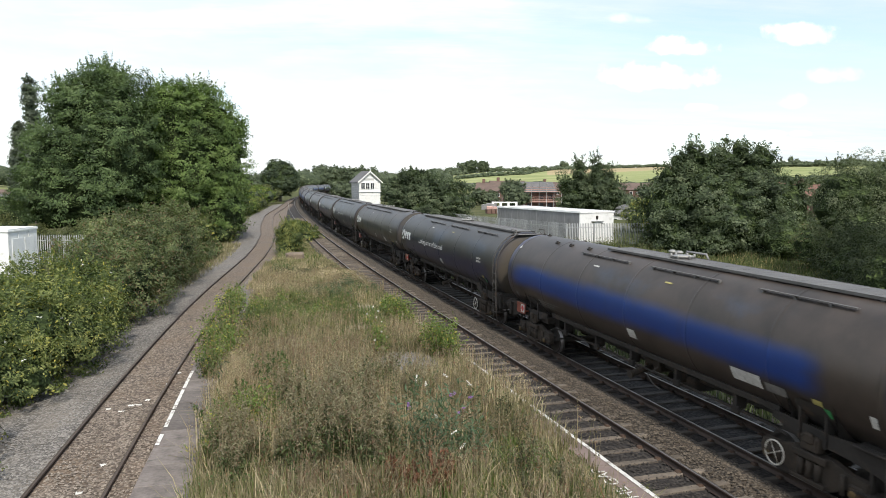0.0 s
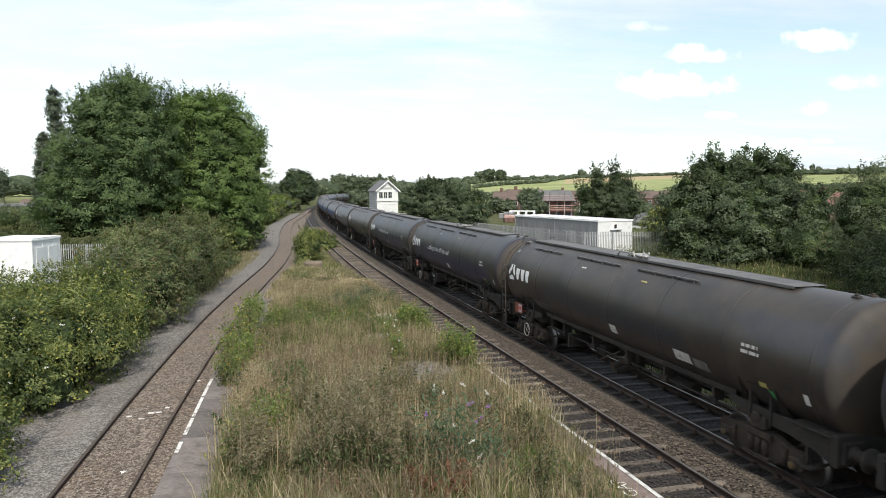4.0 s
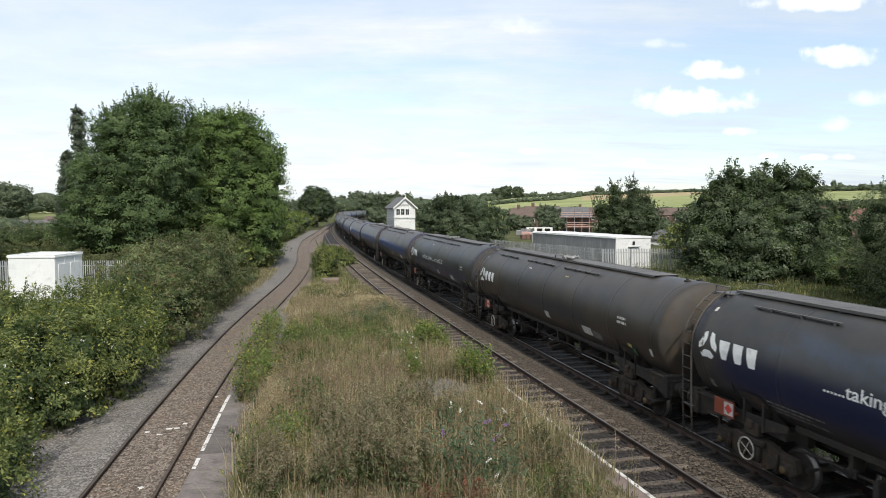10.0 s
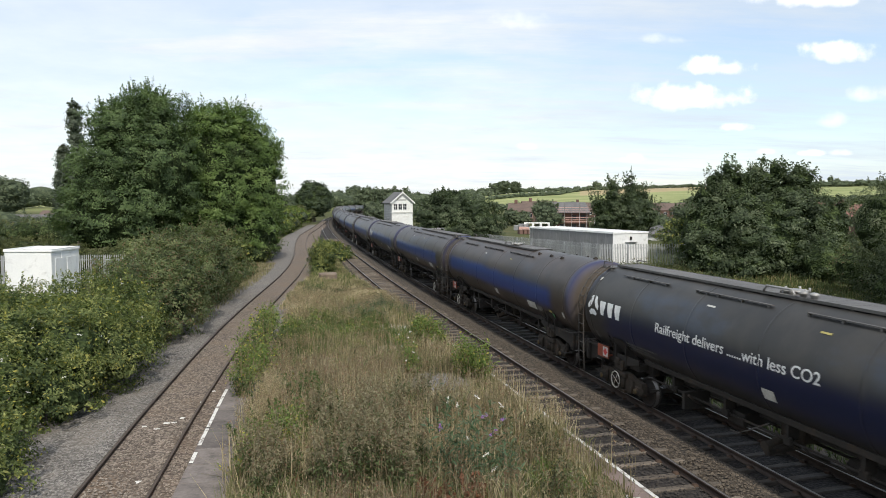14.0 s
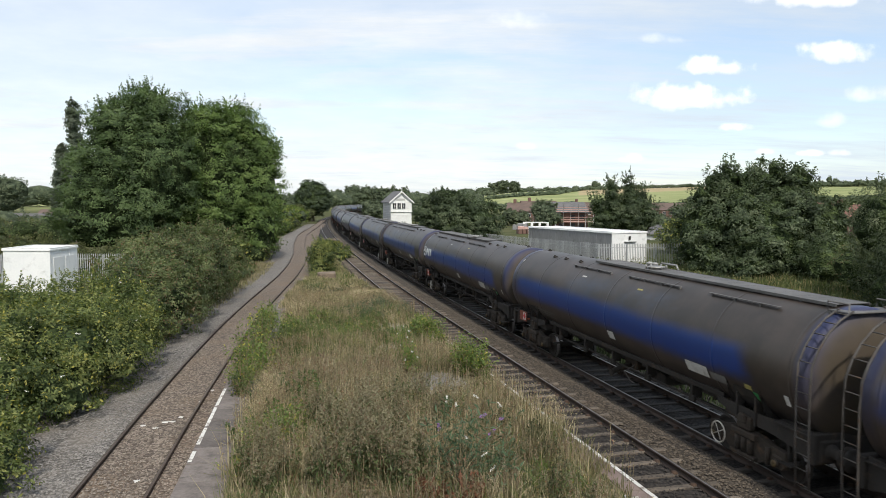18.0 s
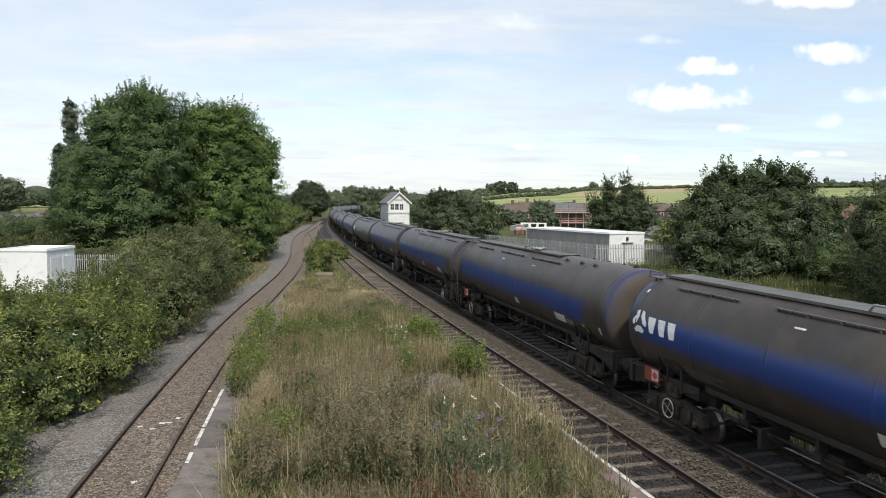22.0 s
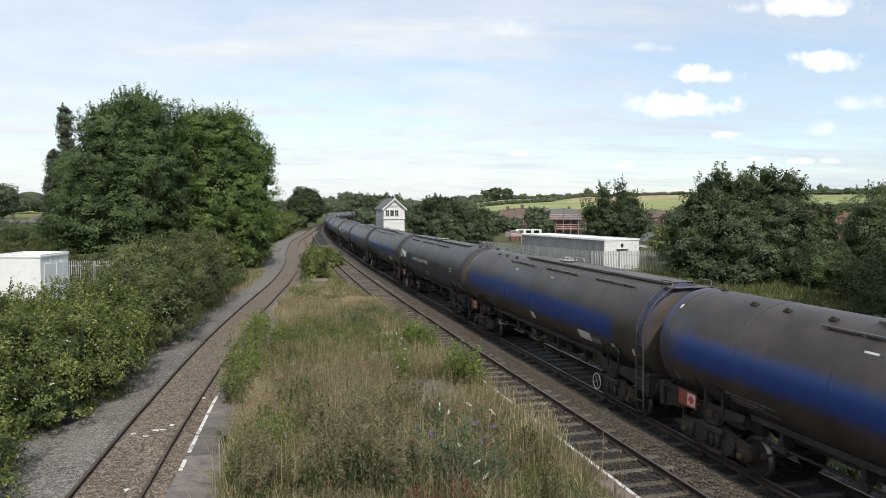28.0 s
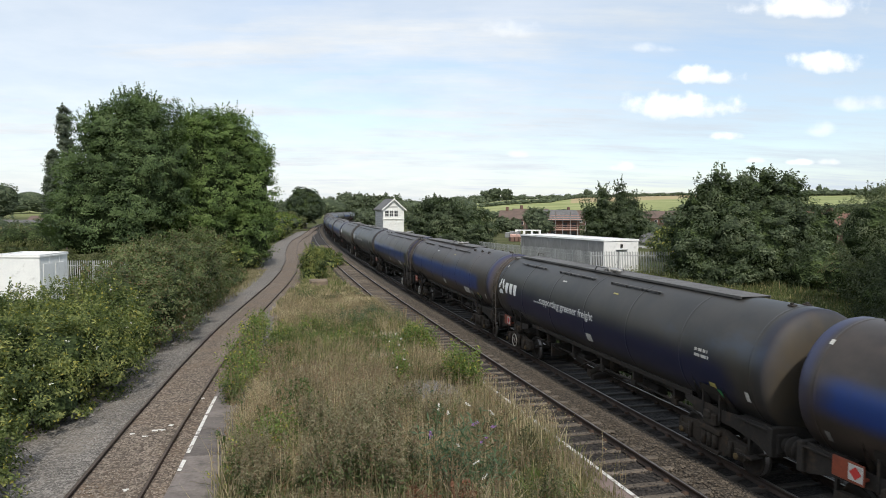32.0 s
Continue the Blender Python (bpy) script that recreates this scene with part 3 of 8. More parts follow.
def trackwork():
    main = empty("track_1")
    tagged(main, "pair of main line tracks on brown oily ballast", "railway track", kind="structure")
    # bed of the main lines; heights are above the rail tops
    sweep("ballast", NEAR, [(-2.6, -0.42), (-2.15, -0.30), (-1.75, -0.20), (-0.72, -0.19), (0.3, -0.20)], BALLAST_DARK, main, -30, 420, 1, False, 0.012)
    sweep("ballast", NEAR, [(0.3, -0.23), (0.6, -0.18), (0.9, -0.11), (1.3, -0.13), (1.5, -0.22)], BALLAST_MID, main, -30, 420, 1, False, 0.018)
    sweep("ballast", NEAR, [(1.5, -0.22), (2.5, -0.19), (3.5, -0.20), (4.1, -0.22), (4.8, -0.32), (6.6, -0.50), (7.4, -0.62)], BALLAST_DARK, main, -30, 420, 1, False, 0.012)
    rails(main, NEAR, (-1.435, 0.0), -30, 300, RAIL_HEAD)
    far = empty("track_2")
    tagged(far, "far main line track under the passing train", "railway track", kind="structure")
    rails(far, NEAR, (1.80, 3.235), -30, 420, RAIL_HEAD)
    branch = empty("track_3")
    tagged(branch, "single branch track bedded in pale stone ballast", "railway track", kind="structure")
    sweep("ballast", BRANCH, [(-9.5, -0.50), (-5.0, -0.34), (-2.6, -0.22), (-1.8, -0.15), (-0.78, -0.10)], BALLAST_GREY, branch, -30, 21, 1, False, 0.02)
    sweep("ballast", BRANCH, [(-4.0, -0.70), (-3.3, -0.34), (-2.6, -0.22), (-1.8, -0.15), (-0.78, -0.10)], BALLAST_GREY, branch, 21, 172, 1, False, 0.02)
    sweep("ballast", BRANCH, [(-0.78, -0.10), (-0.3, -0.085), (0.3, -0.085), (0.78, -0.10)], BALLAST_RUST, branch, -30, 200, 1, False, 0.012)
    sweep("ballast", BRANCH, [(0.78, -0.10), (1.2, -0.14), (1.55, -0.18), (2.3, -0.25), (2.9, -0.6)], BALLAST_RUST, branch, -30, 172, 1, False, 0.02)
    rails(branch, BRANCH, (-0.7175, 0.7175), -30, 215, RAIL_HEAD_DULL)
    # small white-painted plates lying between the branch rails
    rng = random.Random(3)
    for x, y, w, d in ((-7.2, 18.2, 0.34, 0.10), (-7.02, 18.6, 0.13, 0.13), (-7.35, 17.7, 0.15, 0.10), (-7.0, 20.1, 0.10, 0.10), (-7.05, 21.3, 0.11, 0.09), (-6.35, 14.3, 0.13, 0.13), (-7.75, 17.9, 0.13, 0.10), (-6.25, 13.0, 0.12, 0.12)):
        bm = bmesh.new()
        box(bm, (-w / 2, -d / 2, -0.02), (w / 2, d / 2, 0.012), None, 0.008)
        part("painted_plate", bm, LINE_WHITE, branch, "", pose(x, y, -0.085, rng.uniform(-6, 6), rng.uniform(-6, 6), rng.uniform(0, 40)))
    return main, far, branch


TRACK_MAIN, TRACK_FAR, TRACK_BRANCH = trackwork()


def loose_stones(name, line, lo, hi, near, far, level, n, mat, seed, label, fade=1.0):
    """Broken stones lying on the ballast, too many to count; fewer with distance."""
    rng = np.random.RandomState(seed)
    y = lo + (hi - lo) * rng.uniform(0, 1, n) ** fade
    o = rng.uniform(near, far, n)
    c = np.stack([np.interp(y, line[:, 1], line[:, 0]) + o, y, np.interp(o, *level) + 0.008], 1)
    s = rng.uniform(0.018, 0.038, n)[:, None, None]
    octa = np.array([[1, 0, 0], [0, 1, 0], [-1, 0, 0], [0, -1, 0], [0, 0, 0.7], [0, 0, -0.7]], float)
    a = rng.uniform(0, 6.28, n)
    rot = np.zeros((n, 3, 3))
    rot[:, 0, 0], rot[:, 0, 1], rot[:, 1, 0], rot[:, 1, 1], rot[:, 2, 2] = np.cos(a), -np.sin(a), np.sin(a), np.cos(a), 1
    v = c[:, None, :] + np.einsum("nij,kj->nki", rot, octa) * s * rng.uniform(0.6, 1.35, (n, 6, 3))
    t = np.array([[0, 1, 4], [1, 2, 4], [2, 3, 4], [3, 0, 4]])
    f = (np.arange(n)[:, None, None] * 6 + t[None]).reshape(-1, 3)
    tagged(laid(name, arrays(name, v.reshape(-1, 3), f, mat)), label, "ballast", kind="stuff")


def stone_mat(name, c1, c2):
    m, nt, bsdf = material(name)
    geo = nt.nodes.new("ShaderNodeNewGeometry")
    col = mixed(nt, geo.outputs["Random Per Island"], c1, c2)
    link(nt, mixed(nt, maths(nt, "MULTIPLY", noisy(nt, coords(nt, "Object", False), 40.0, 3.0), 0.4), col, c1), bsdf.inputs["Base Color"])
    bsdf.inputs["Roughness"].default_value = 0.9
    return m


STONE_GREY = stone_mat("pale_stones", (0.092, 0.086, 0.080), (0.32, 0.298, 0.270))
STONE_BROWN = stone_mat("brown_stones", (0.085, 0.068, 0.054), (0.33, 0.28, 0.225))
STONE_DARK = stone_mat("dark_stones", (0.026, 0.021, 0.016), (0.150, 0.122, 0.090))
loose_stones("loose_ballast", BRANCH, 11, 40, -3.6, -0.8, ([-5.0, -2.6, -1.8, -0.78], [-0.34, -0.22, -0.15, -0.10]), 16000, STONE_GREY, 1, "loose pale grey ballast stones", 1.6)
loose_stones("loose_ballast", BRANCH, 12, 40, -0.66, 1.4, ([-0.78, 0.0, 0.78, 1.4], [-0.10, -0.085, -0.10, -0.16]), 9000, STONE_BROWN, 2, "loose brown ballast stones", 1.6)
loose_stones("loose_ballast", NEAR, 6, 45, 0.15, 1.55, ([0.15, 0.55, 0.9, 1.3, 1.5], [-0.2, -0.15, -0.10, -0.13, -0.22]), 14000, STONE_DARK, 3, "loose dark brown ballast stones", 1.4)
STONE_OILY = stone_mat("oily_stones", (0.014, 0.012, 0.011), (0.062, 0.052, 0.043))
loose_stones("loose_ballast", NEAR, 6, 40, -2.1, -0.02, ([-2.1, -1.75, -0.72, 0.3], [-0.28, -0.17, -0.16, -0.17]), 11000, STONE_OILY, 4, "loose oily ballast stones between the sleepers", 1.5)

# ---- island platform ----
PLAT_TOP = 0.62
WORDS_END = (3.50, 12.05)                      # where the painted warning ends
# thinly grown spots: middle and half widths
BARE = [(-0.15, 19.4, 1.0, 1.5), (-1.6, 24.0, 0.8, 1.0), (-2.5, 28.2, 1.5, 1.3), (-3.8, 22.0, 0.6, 1.0), (-4.9, 11.0, 0.3, 3.0)]
EDGE_R = beside(NEAR, -1.435 - 0.74)
EDGE_L = beside(BRANCH, 0.7175 + 0.78)


def ramp_top(y):
    """The platform is level, then slopes down past its far end."""
    return np.where(y < 38, PLAT_TOP, np.maximum(PLAT_TOP - (y - 38) * 0.048, -0.24))


def platform():
    plat = empty("pavement_1")
    tagged(plat, "disused island platform overgrown with weeds", "platform", kind="structure")
    m, nt, bsdf = material("platform_surface")
    v = coords(nt, "Object", False)
    soil = mixed(nt, ramp(nt, noisy(nt, v, 0.7, 6.0, 0.65), 0.35, 0.65), (0.14, 0.115, 0.075), (0.25, 0.205, 0.14))
    soil = mixed(nt, maths(nt, "MULTIPLY", noisy(nt, v, 6.0, 5.0, 0.7), 0.5), soil, (0.10, 0.09, 0.055))
    for cx, cy, rx, ry in BARE[:3]:                         # gravel where the weeds are thin
        sep = nt.nodes.new("ShaderNodeSeparateXYZ")
        link(nt, v, sep.inputs[0])
        dx = maths(nt, "DIVIDE", maths(nt, "SUBTRACT", sep.outputs[0], cx), rx)
        dy = maths(nt, "DIVIDE", maths(nt, "SUBTRACT", sep.outputs[1], cy), ry)
        q = maths(nt, "ADD", maths(nt, "ADD", maths(nt, "MULTIPLY", dx, dx), maths(nt, "MULTIPLY", dy, dy)), maths(nt, "MULTIPLY", noisy(nt, v, 2.6, 6.0, 0.7), 2.4))
        grit = mixed(nt, ramp(nt, noisy(nt, v, 18.0, 3.0, 0.8), 0.35, 0.65), (0.07, 0.07, 0.068), (0.20, 0.19, 0.175)) if cx > -1 else mixed(nt, noisy(nt, v, 7.0, 4.0), (0.22, 0.185, 0.14), (0.36, 0.31, 0.245))
        soil = mixed(nt, ramp(nt, q, 2.2, 1.7), soil, grit)
    link(nt, soil, bsdf.inputs["Base Color"])
    bsdf.inputs["Roughness"].default_value = 0.95
    bumped(nt, bsdf, noisy(nt, v, 9.0, 5.0, 0.7), 0.8, 0.03)
    ys = np.arange(-6, 74.1, 0.5)
    l, r = np.interp(ys, EDGE_L[:, 1], EDGE_L[:, 0]), np.interp(ys, EDGE_R[:, 1], EDGE_R[:, 0])
    top = ramp_top(ys)
    cols = np.linspace(0, 1, 13)
    X = l[:, None] + (r - l)[:, None] * cols[None]
    Y = np.repeat(ys[:, None], 13, 1)
    Z = np.repeat(top[:, None], 13, 1) + np.random.RandomState(5).normal(0, 0.012, X.shape) - 0.03
    n, k = X.shape
    verts = [np.stack([X, Y, Z], -1).reshape(-1, 3)]
    i, j = np.meshgrid(np.arange(n - 1), np.arange(k - 1), indexing="ij")
    f = [np.stack([i * k + j, i * k + j + 1, (i + 1) * k + j + 1, (i + 1) * k + j], -1).reshape(-1, 4)]
    laid("platform_surface", arrays("platform_surface", verts[0], f[0], m), None, plat, "bare earth and gravel under dry weeds")
    for line, s in ((EDGE_R, 1), (EDGE_L, -1)):
        prof = [(0.0, PLAT_TOP - 0.07), (0.0, -0.5), (-0.35 * s, -0.5), (-0.35 * s, PLAT_TOP - 0.07)]
        sweep("platform_wall", line, prof, BRICK_RED, plat, -6, 38.5, 1, True, label="soot-dark brick facing")
    # coping: long slabs, each its own stone
    rng = random.Random(8)
    for line, s, wide, pitch, mat in ((EDGE_R, -1, 0.42, 1.2, COPING_R), (EDGE_L, 1, 0.95, 0.92, SLAB)):
        dist = np.r_[0, np.cumsum(np.linalg.norm(np.diff(line, axis=0), axis=1))]
        s0, s1 = np.interp(8, line[:, 1], dist), np.interp(38, line[:, 1], dist)
        me = None
        for i in range(int((s1 - s0) / pitch)):
            p, q = on_line(line, dist, s0 + i * pitch), on_line(line, dist, s0 + (i + 1) * pitch)
            ln = np.linalg.norm(q - p)
            if me is None:
                bm = bmesh.new()
                box(bm, (0.004, 0, -0.08) if s > 0 else (-wide, 0, -0.08), (wide, pitch - 0.014, 0.0) if s > 0 else (-0.004, pitch - 0.014, 0.0), None, 0.008)
                me = bpy.data.meshes.new("coping_slab")
                bm.to_mesh(me)
                bm.free()
                me.materials.append(mat)
            a = math.degrees(math.atan2(q[1] - p[1], q[0] - p[0])) - 90
            laid("coping_slab", me, None, plat, "", pose(p[0] + s * 0.0, p[1], PLAT_TOP + rng.uniform(-0.006, 0.006), rng.uniform(-0.2, 0.2), rng.uniform(-0.3, 0.3), a))
    # painted edge lines, worn through in places
    z = PLAT_TOP + 0.014
    sweep("edge_line", EDGE_R, [(-0.09, z), (0.0, z), (0.004, z - 0.05)], LINE_WORN, plat, 8, 37.5, 1, False, label="worn white painted edge line")
    for a, b in ((13.5, 14.1), (14.5, 15.6), (15.7, 17.2), (17.3, 18.9)):
        ys2 = np.linspace(a, b, 6)
        xs2 = np.interp(ys2, EDGE_L[:, 1], EDGE_L[:, 0])
        V = [(x + o, y, z) for x, y in zip(xs2, ys2) for o in (0.02, 0.10)]
        F = [(2 * i, 2 * i + 1, 2 * i + 3, 2 * i + 2) for i in range(5)]
        laid("edge_mark", arrays("edge_mark", V, F, LINE_WORN), None, plat, "worn white painted dash")
    # the warning painted along the main line edge
    cu = bpy.data.curves.new("warning", "FONT")
    cu.body, cu.size, cu.align_x = "MIND THE GAP", 0.36, "RIGHT"
    ob = new("painted_words", cu)
    ob.parent = plat
    ob.matrix_basis = pose(*WORDS_END, z + 0.006, 0, 0, 105.2)
    cu.materials.append(LINE_WHITE)


def worn_line():
    m, nt, bsdf = material("worn_line_paint")
    v = coords(nt, "Object", False)
    wear = ramp(nt, noisy(nt, v, 4.5, 6.0, 0.7), 0.50, 0.60)
    link(nt, mixed(nt, wear, (0.62, 0.61, 0.57), (0.25, 0.22, 0.19)), bsdf.inputs["Base Color"])
    bsdf.inputs["Roughness"].default_value = 0.75
    return m


LINE_WORN = worn_line()
COPING_R = plain("brown_coping", (0.13, 0.095, 0.084), (0.22, 0.165, 0.145), 1.2, 9, 0.85, 0, 0.4, stain=(0.12, 0.10, 0.08), spread=0.2)
platform()


# ---- the train: bogie tank wagons ----
TANK_R, TANK_Z = 1.385, 2.42
FLIP = Matrix.Rotation(math.pi, 4, "Z")


def tank_mesh():
    bm = bmesh.new()
    prof = []
    for i in range(9):                                   # dished end
        a = math.pi / 2 * i / 8
        prof.append((TANK_R * math.sin(a) ** 0.85 if i else 0.0, -7.93 - 0.38 * math.cos(a)))
    seams = (-7.62, -5.15, -2.6, 0.0, 2.6, 5.15, 7.62)
    for s in seams:
        prof += [(TANK_R, s - 0.06), (TANK_R, s - 0.03), (TANK_R + 0.007, s - 0.015), (TANK_R + 0.007, s + 0.015), (TANK_R, s + 0.03), (TANK_R, s + 0.06)]
    for i in range(9):
        a = math.pi / 2 * (8 - i) / 8
        prof.append((TANK_R * math.sin(a) ** 0.85 if i < 8 else 0.0, 7.93 + 0.38 * math.cos(a)))
    prof[0], prof[-1] = (0.001, prof[0][1]), (0.001, prof[-1][1])
    m = Matrix.Translation((0, 0, TANK_Z)) @ Matrix.Rotation(math.pi / 2, 4, "Y")
    disc(bm, m, prof, 48)
    return fixed(bm)


def wrap(me, gap=0.006):
    """Bend a flat drawing (x along, z up) onto the tank's near side."""
    for v in me.vertices:
        a = (v.co.z - TANK_Z) / TANK_R
        v.co = Vector((v.co.x, (TANK_R + gap) * math.cos(a), TANK_Z + (TANK_R + gap) * math.sin(a)))
    return me


def poly(bm, pts):
    bm.faces.new([bm.verts.new((x, 0, z)) for x, z in pts])


def finely(bm, cuts=2):
    bmesh.ops.triangulate(bm, faces=bm.faces[:])
    bmesh.ops.subdivide_edges(bm, edges=bm.edges[:], cuts=cuts, use_grid_fill=True)
    return bm


def words(body, x0, x1, z0, z1):
    """Lettering from x0 (its start) to x1 along the tank, as a mesh that reads from the near side."""
    cu = bpy.data.curves.new("words", "FONT")
    cu.body, cu.offset = body, 0.012
    ob = bpy.data.objects.new("words", cu)
    scene.collection.objects.link(ob)
    bpy.context.view_layer.update()
    me = bpy.data.meshes.new_from_object(ob.evaluated_get(bpy.context.evaluated_depsgraph_get()))
    bpy.data.objects.remove(ob)
    co = np.array([v.co[:] for v in me.vertices])
    lo, hi = co.min(0), co.max(0)
    spans = sorted((min(co[i][0] for i in p.vertices), p.index) for p in me.polygons)
    groups, end = [], None
    for start, i in spans:                                  # a gap as wide as a space parts two words
        if end is None or start - end > 0.11:
            groups.append([])
        groups[-1].append(i)
        reach = max(co[j][0] for j in me.polygons[i].vertices)
        end = reach if end is None else max(end, reach)
    out = []
    for g in groups:
        used = sorted({v for i in g for v in me.polygons[i].vertices})
        at = {v: k for k, v in enumerate(used)}
        u, w = (co[used, 0] - lo[0]) / (hi[0] - lo[0]), (co[used, 1] - lo[1]) / (hi[1] - lo[1])
        word = bpy.data.meshes.new("slogan_word")
        word.from_pydata(np.stack([x0 + (x1 - x0) * u, 0 * u, z0 + (z1 - z0) * w], 1).tolist(), [], [[at[v] for v in me.polygons[i].vertices] for i in g])
        word.materials.append(LETTER)
        out.append(wrap(word))
    return out


def emblem_mesh():
    """The owner's mark as plain white shapes: a three-armed figure and three heavy blocks."""
    bm = bmesh.new()
    cx, cz = 7.42, 2.60
    for k in range(3):
        a0 = math.pi / 2 + k * 2 * math.pi / 3
        ring = []
        for rr, da in ((0.15, -0.72), (0.33, -0.86), (0.34, -0.50), (0.27, 0.0), (0.34, 0.50), (0.33, 0.86), (0.15, 0.72), (0.11, 0.0)):
            a = a0 + math.pi / 3 + da
            ring.append((cx - rr * math.cos(a), cz + rr * math.sin(a)))
        poly(bm, ring)
    for x, w0, w1 in ((7.02, 0.40, 0.34), (6.56, 0.38, 0.38), (6.12, 0.38, 0.38)):     # heavy blocks, leaning a little
        poly(bm, [(x, 2.80), (x - w0 + 0.05, 2.80), (x - w0 + 0.05, 2.66), (x - w1 + 0.06, 2.38), (x - 0.12, 2.38), (x - 0.04, 2.58)])
    finely(bm, 1)
    me = bpy.data.meshes.new("owner_mark")
    bm.to_mesh(me)
    bm.free()
    return wrap(me)


def plate_mesh(name, x0, x1, z0, z1, slant=0.0):
    bm = bmesh.new()
    n = 4
    rows = [[bm.verts.new((x, 0, z)) for x in (x0, x1)] for z in np.linspace(z0, z1, n)]
    for a, b in zip(rows, rows[1:]):
        bm.faces.new((a[0], a[1], b[1], b[0]))
    me = bpy.data.meshes.new(name)
    bm.to_mesh(me)
    bm.free()
    return wrap(me, 0.010)


def bars_mesh(name, x0, x1, z0, rows, h=0.045, pitch=0.075, seed=1):
    """Small lettering that cannot be read: plain bars."""
    rng = random.Random(seed)
    bm = bmesh.new()
    for r in range(rows):
        x, z = x0, z0 - r * pitch
        end = x0 + (x1 - x0) * rng.uniform(0.6, 1.0)
        while x > end:
            w = rng.uniform(0.08, 0.22)
            poly(bm, [(x, z), (max(x - w, end), z), (max(x - w, end), z + h), (x, z + h)])
            x -= w + 0.04
    me = bpy.data.meshes.new(name)
    bm.to_mesh(me)
    bm.free()
    return wrap(me, 0.012)


def walkway_deck(end):
    """Chequered deck along the tank's top from its ladder end, with a stepped platform and low rails there."""
    bm = bmesh.new()
    top = TANK_Z + TANK_R
    x = 7.1
    while x > end:
        box(bm, (x, -0.40, top + 0.010), (x + 0.585, 0.40, top + 0.024), None, 0.006)
        x -= 0.60
    for y in (-0.41, 0.41):
        box(bm, (x + 0.6, y - 0.010, top - 0.035), (7.7, y + 0.010, top + 0.030), None, 0.004)
    for xx in np.arange(x + 0.8, 7.6, 1.5):
        box(bm, (xx, -0.40, top - 0.08), (xx + 0.06, 0.40, top + 0.009))
    box(bm, (7.7, -0.62, top - 0.09), (8.22, 0.62, top - 0.06), None, 0.006)          # step at the ladder heads
    for y in (-0.6, 0.6):
        box(bm, (7.72, y - 0.02, top - 0.30), (7.78, y + 0.02, top - 0.09))
        tube(bm, [(7.68, y, top - 0.06), (7.68, y, top + 0.10), (8.2, y, top + 0.10), (8.2, y, top - 0.06)], 0.018, 6)
    return bm


def walkway_kerb(y):
    """Low bars with feet beside the walkway, in three lengths."""
    bm = bmesh.new()
    z = TANK_Z + math.sqrt(TANK_R ** 2 - 0.78 ** 2)
    for a, b in ((-3.4, -0.7), (0.3, 3.0), (4.2, 6.6)):
        box(bm, (a, y - 0.035, z + 0.045), (b, y + 0.035, z + 0.065), None, 0.004)
        for xx in np.arange(a + 0.1, b, 0.85):
            box(bm, (xx, y - 0.03, z - 0.08), (xx + 0.05, y + 0.03, z + 0.05))
    return bm


def lifting_lug():
    """Small raised lug welded on the tank's crown."""
    bm = bmesh.new()
    box(bm, (-0.09, -0.06, -0.03), (0.09, 0.06, 0.035), None, 0.012)
    box(bm, (-0.035, -0.03, 0.03), (0.035, 0.03, 0.075), None, 0.01)
    return bm


def hatch():
    """Man-lid with hinge arms and bolts, and a pair of valves beside it."""
    bm = bmesh.new()
    top = TANK_Z + TANK_R
    disc(bm, Matrix.Translation((0.55, 0, top)), [(0.24, 0.0), (0.24, 0.07), (0.27, 0.07), (0.27, 0.10), (0.10, 0.12)], 16)
    for k in range(6):
        a = k * math.pi / 3
        x, y = 0.55 + 0.29 * math.cos(a), 0.29 * math.sin(a)
        tube(bm, [(x, y, top + 0.03), (x, y, top + 0.15)], 0.025, 6)
    tube(bm, [(0.1, 0.40, top + 0.03), (0.2, 0.40, top + 0.16), (0.95, 0.42, top + 0.16), (1.05, 0.42, top + 0.03)], 0.028, 6)
    for x in (-0.35, -0.05):
        disc(bm, Matrix.Translation((x, 0.33, top - 0.04)), [(0.07, 0.0), (0.07, 0.12), (0.10, 0.13), (0.10, 0.17), (0.04, 0.20)], 10)
    return fixed(bm)


def ladder(y):
    """Ladder on one flank at the end, bent over the tank's shoulder."""
    bm = bmesh.new()
    s = 1 if y > 0 else -1
    path = [(s * 1.40, 0.32), (s * 1.44, 1.0), (s * 1.47, 2.3), (s * 1.45, 2.75)]
    for a in (26, 40, 54, 68):
        path.append((s * (TANK_R + 0.08) * math.cos(radians(a)), TANK_Z + (TANK_R + 0.08) * math.sin(radians(a))))
    for x in (7.91, 8.25):
        tube(bm, [(x, p, z) for p, z in path], 0.022, 6)
    pts = [Vector((0, p, z)) for p, z in path]
    acc = 0.10
    for a, b in zip(pts, pts[1:]):
        ln = (b - a).length
        while acc < ln:
            c = a.lerp(b, acc / ln)
            tube(bm, [(7.91, c.y, c.z), (8.25, c.y, c.z)], 0.013, 5)
            acc += 0.30
        acc -= ln
    return fixed(bm)


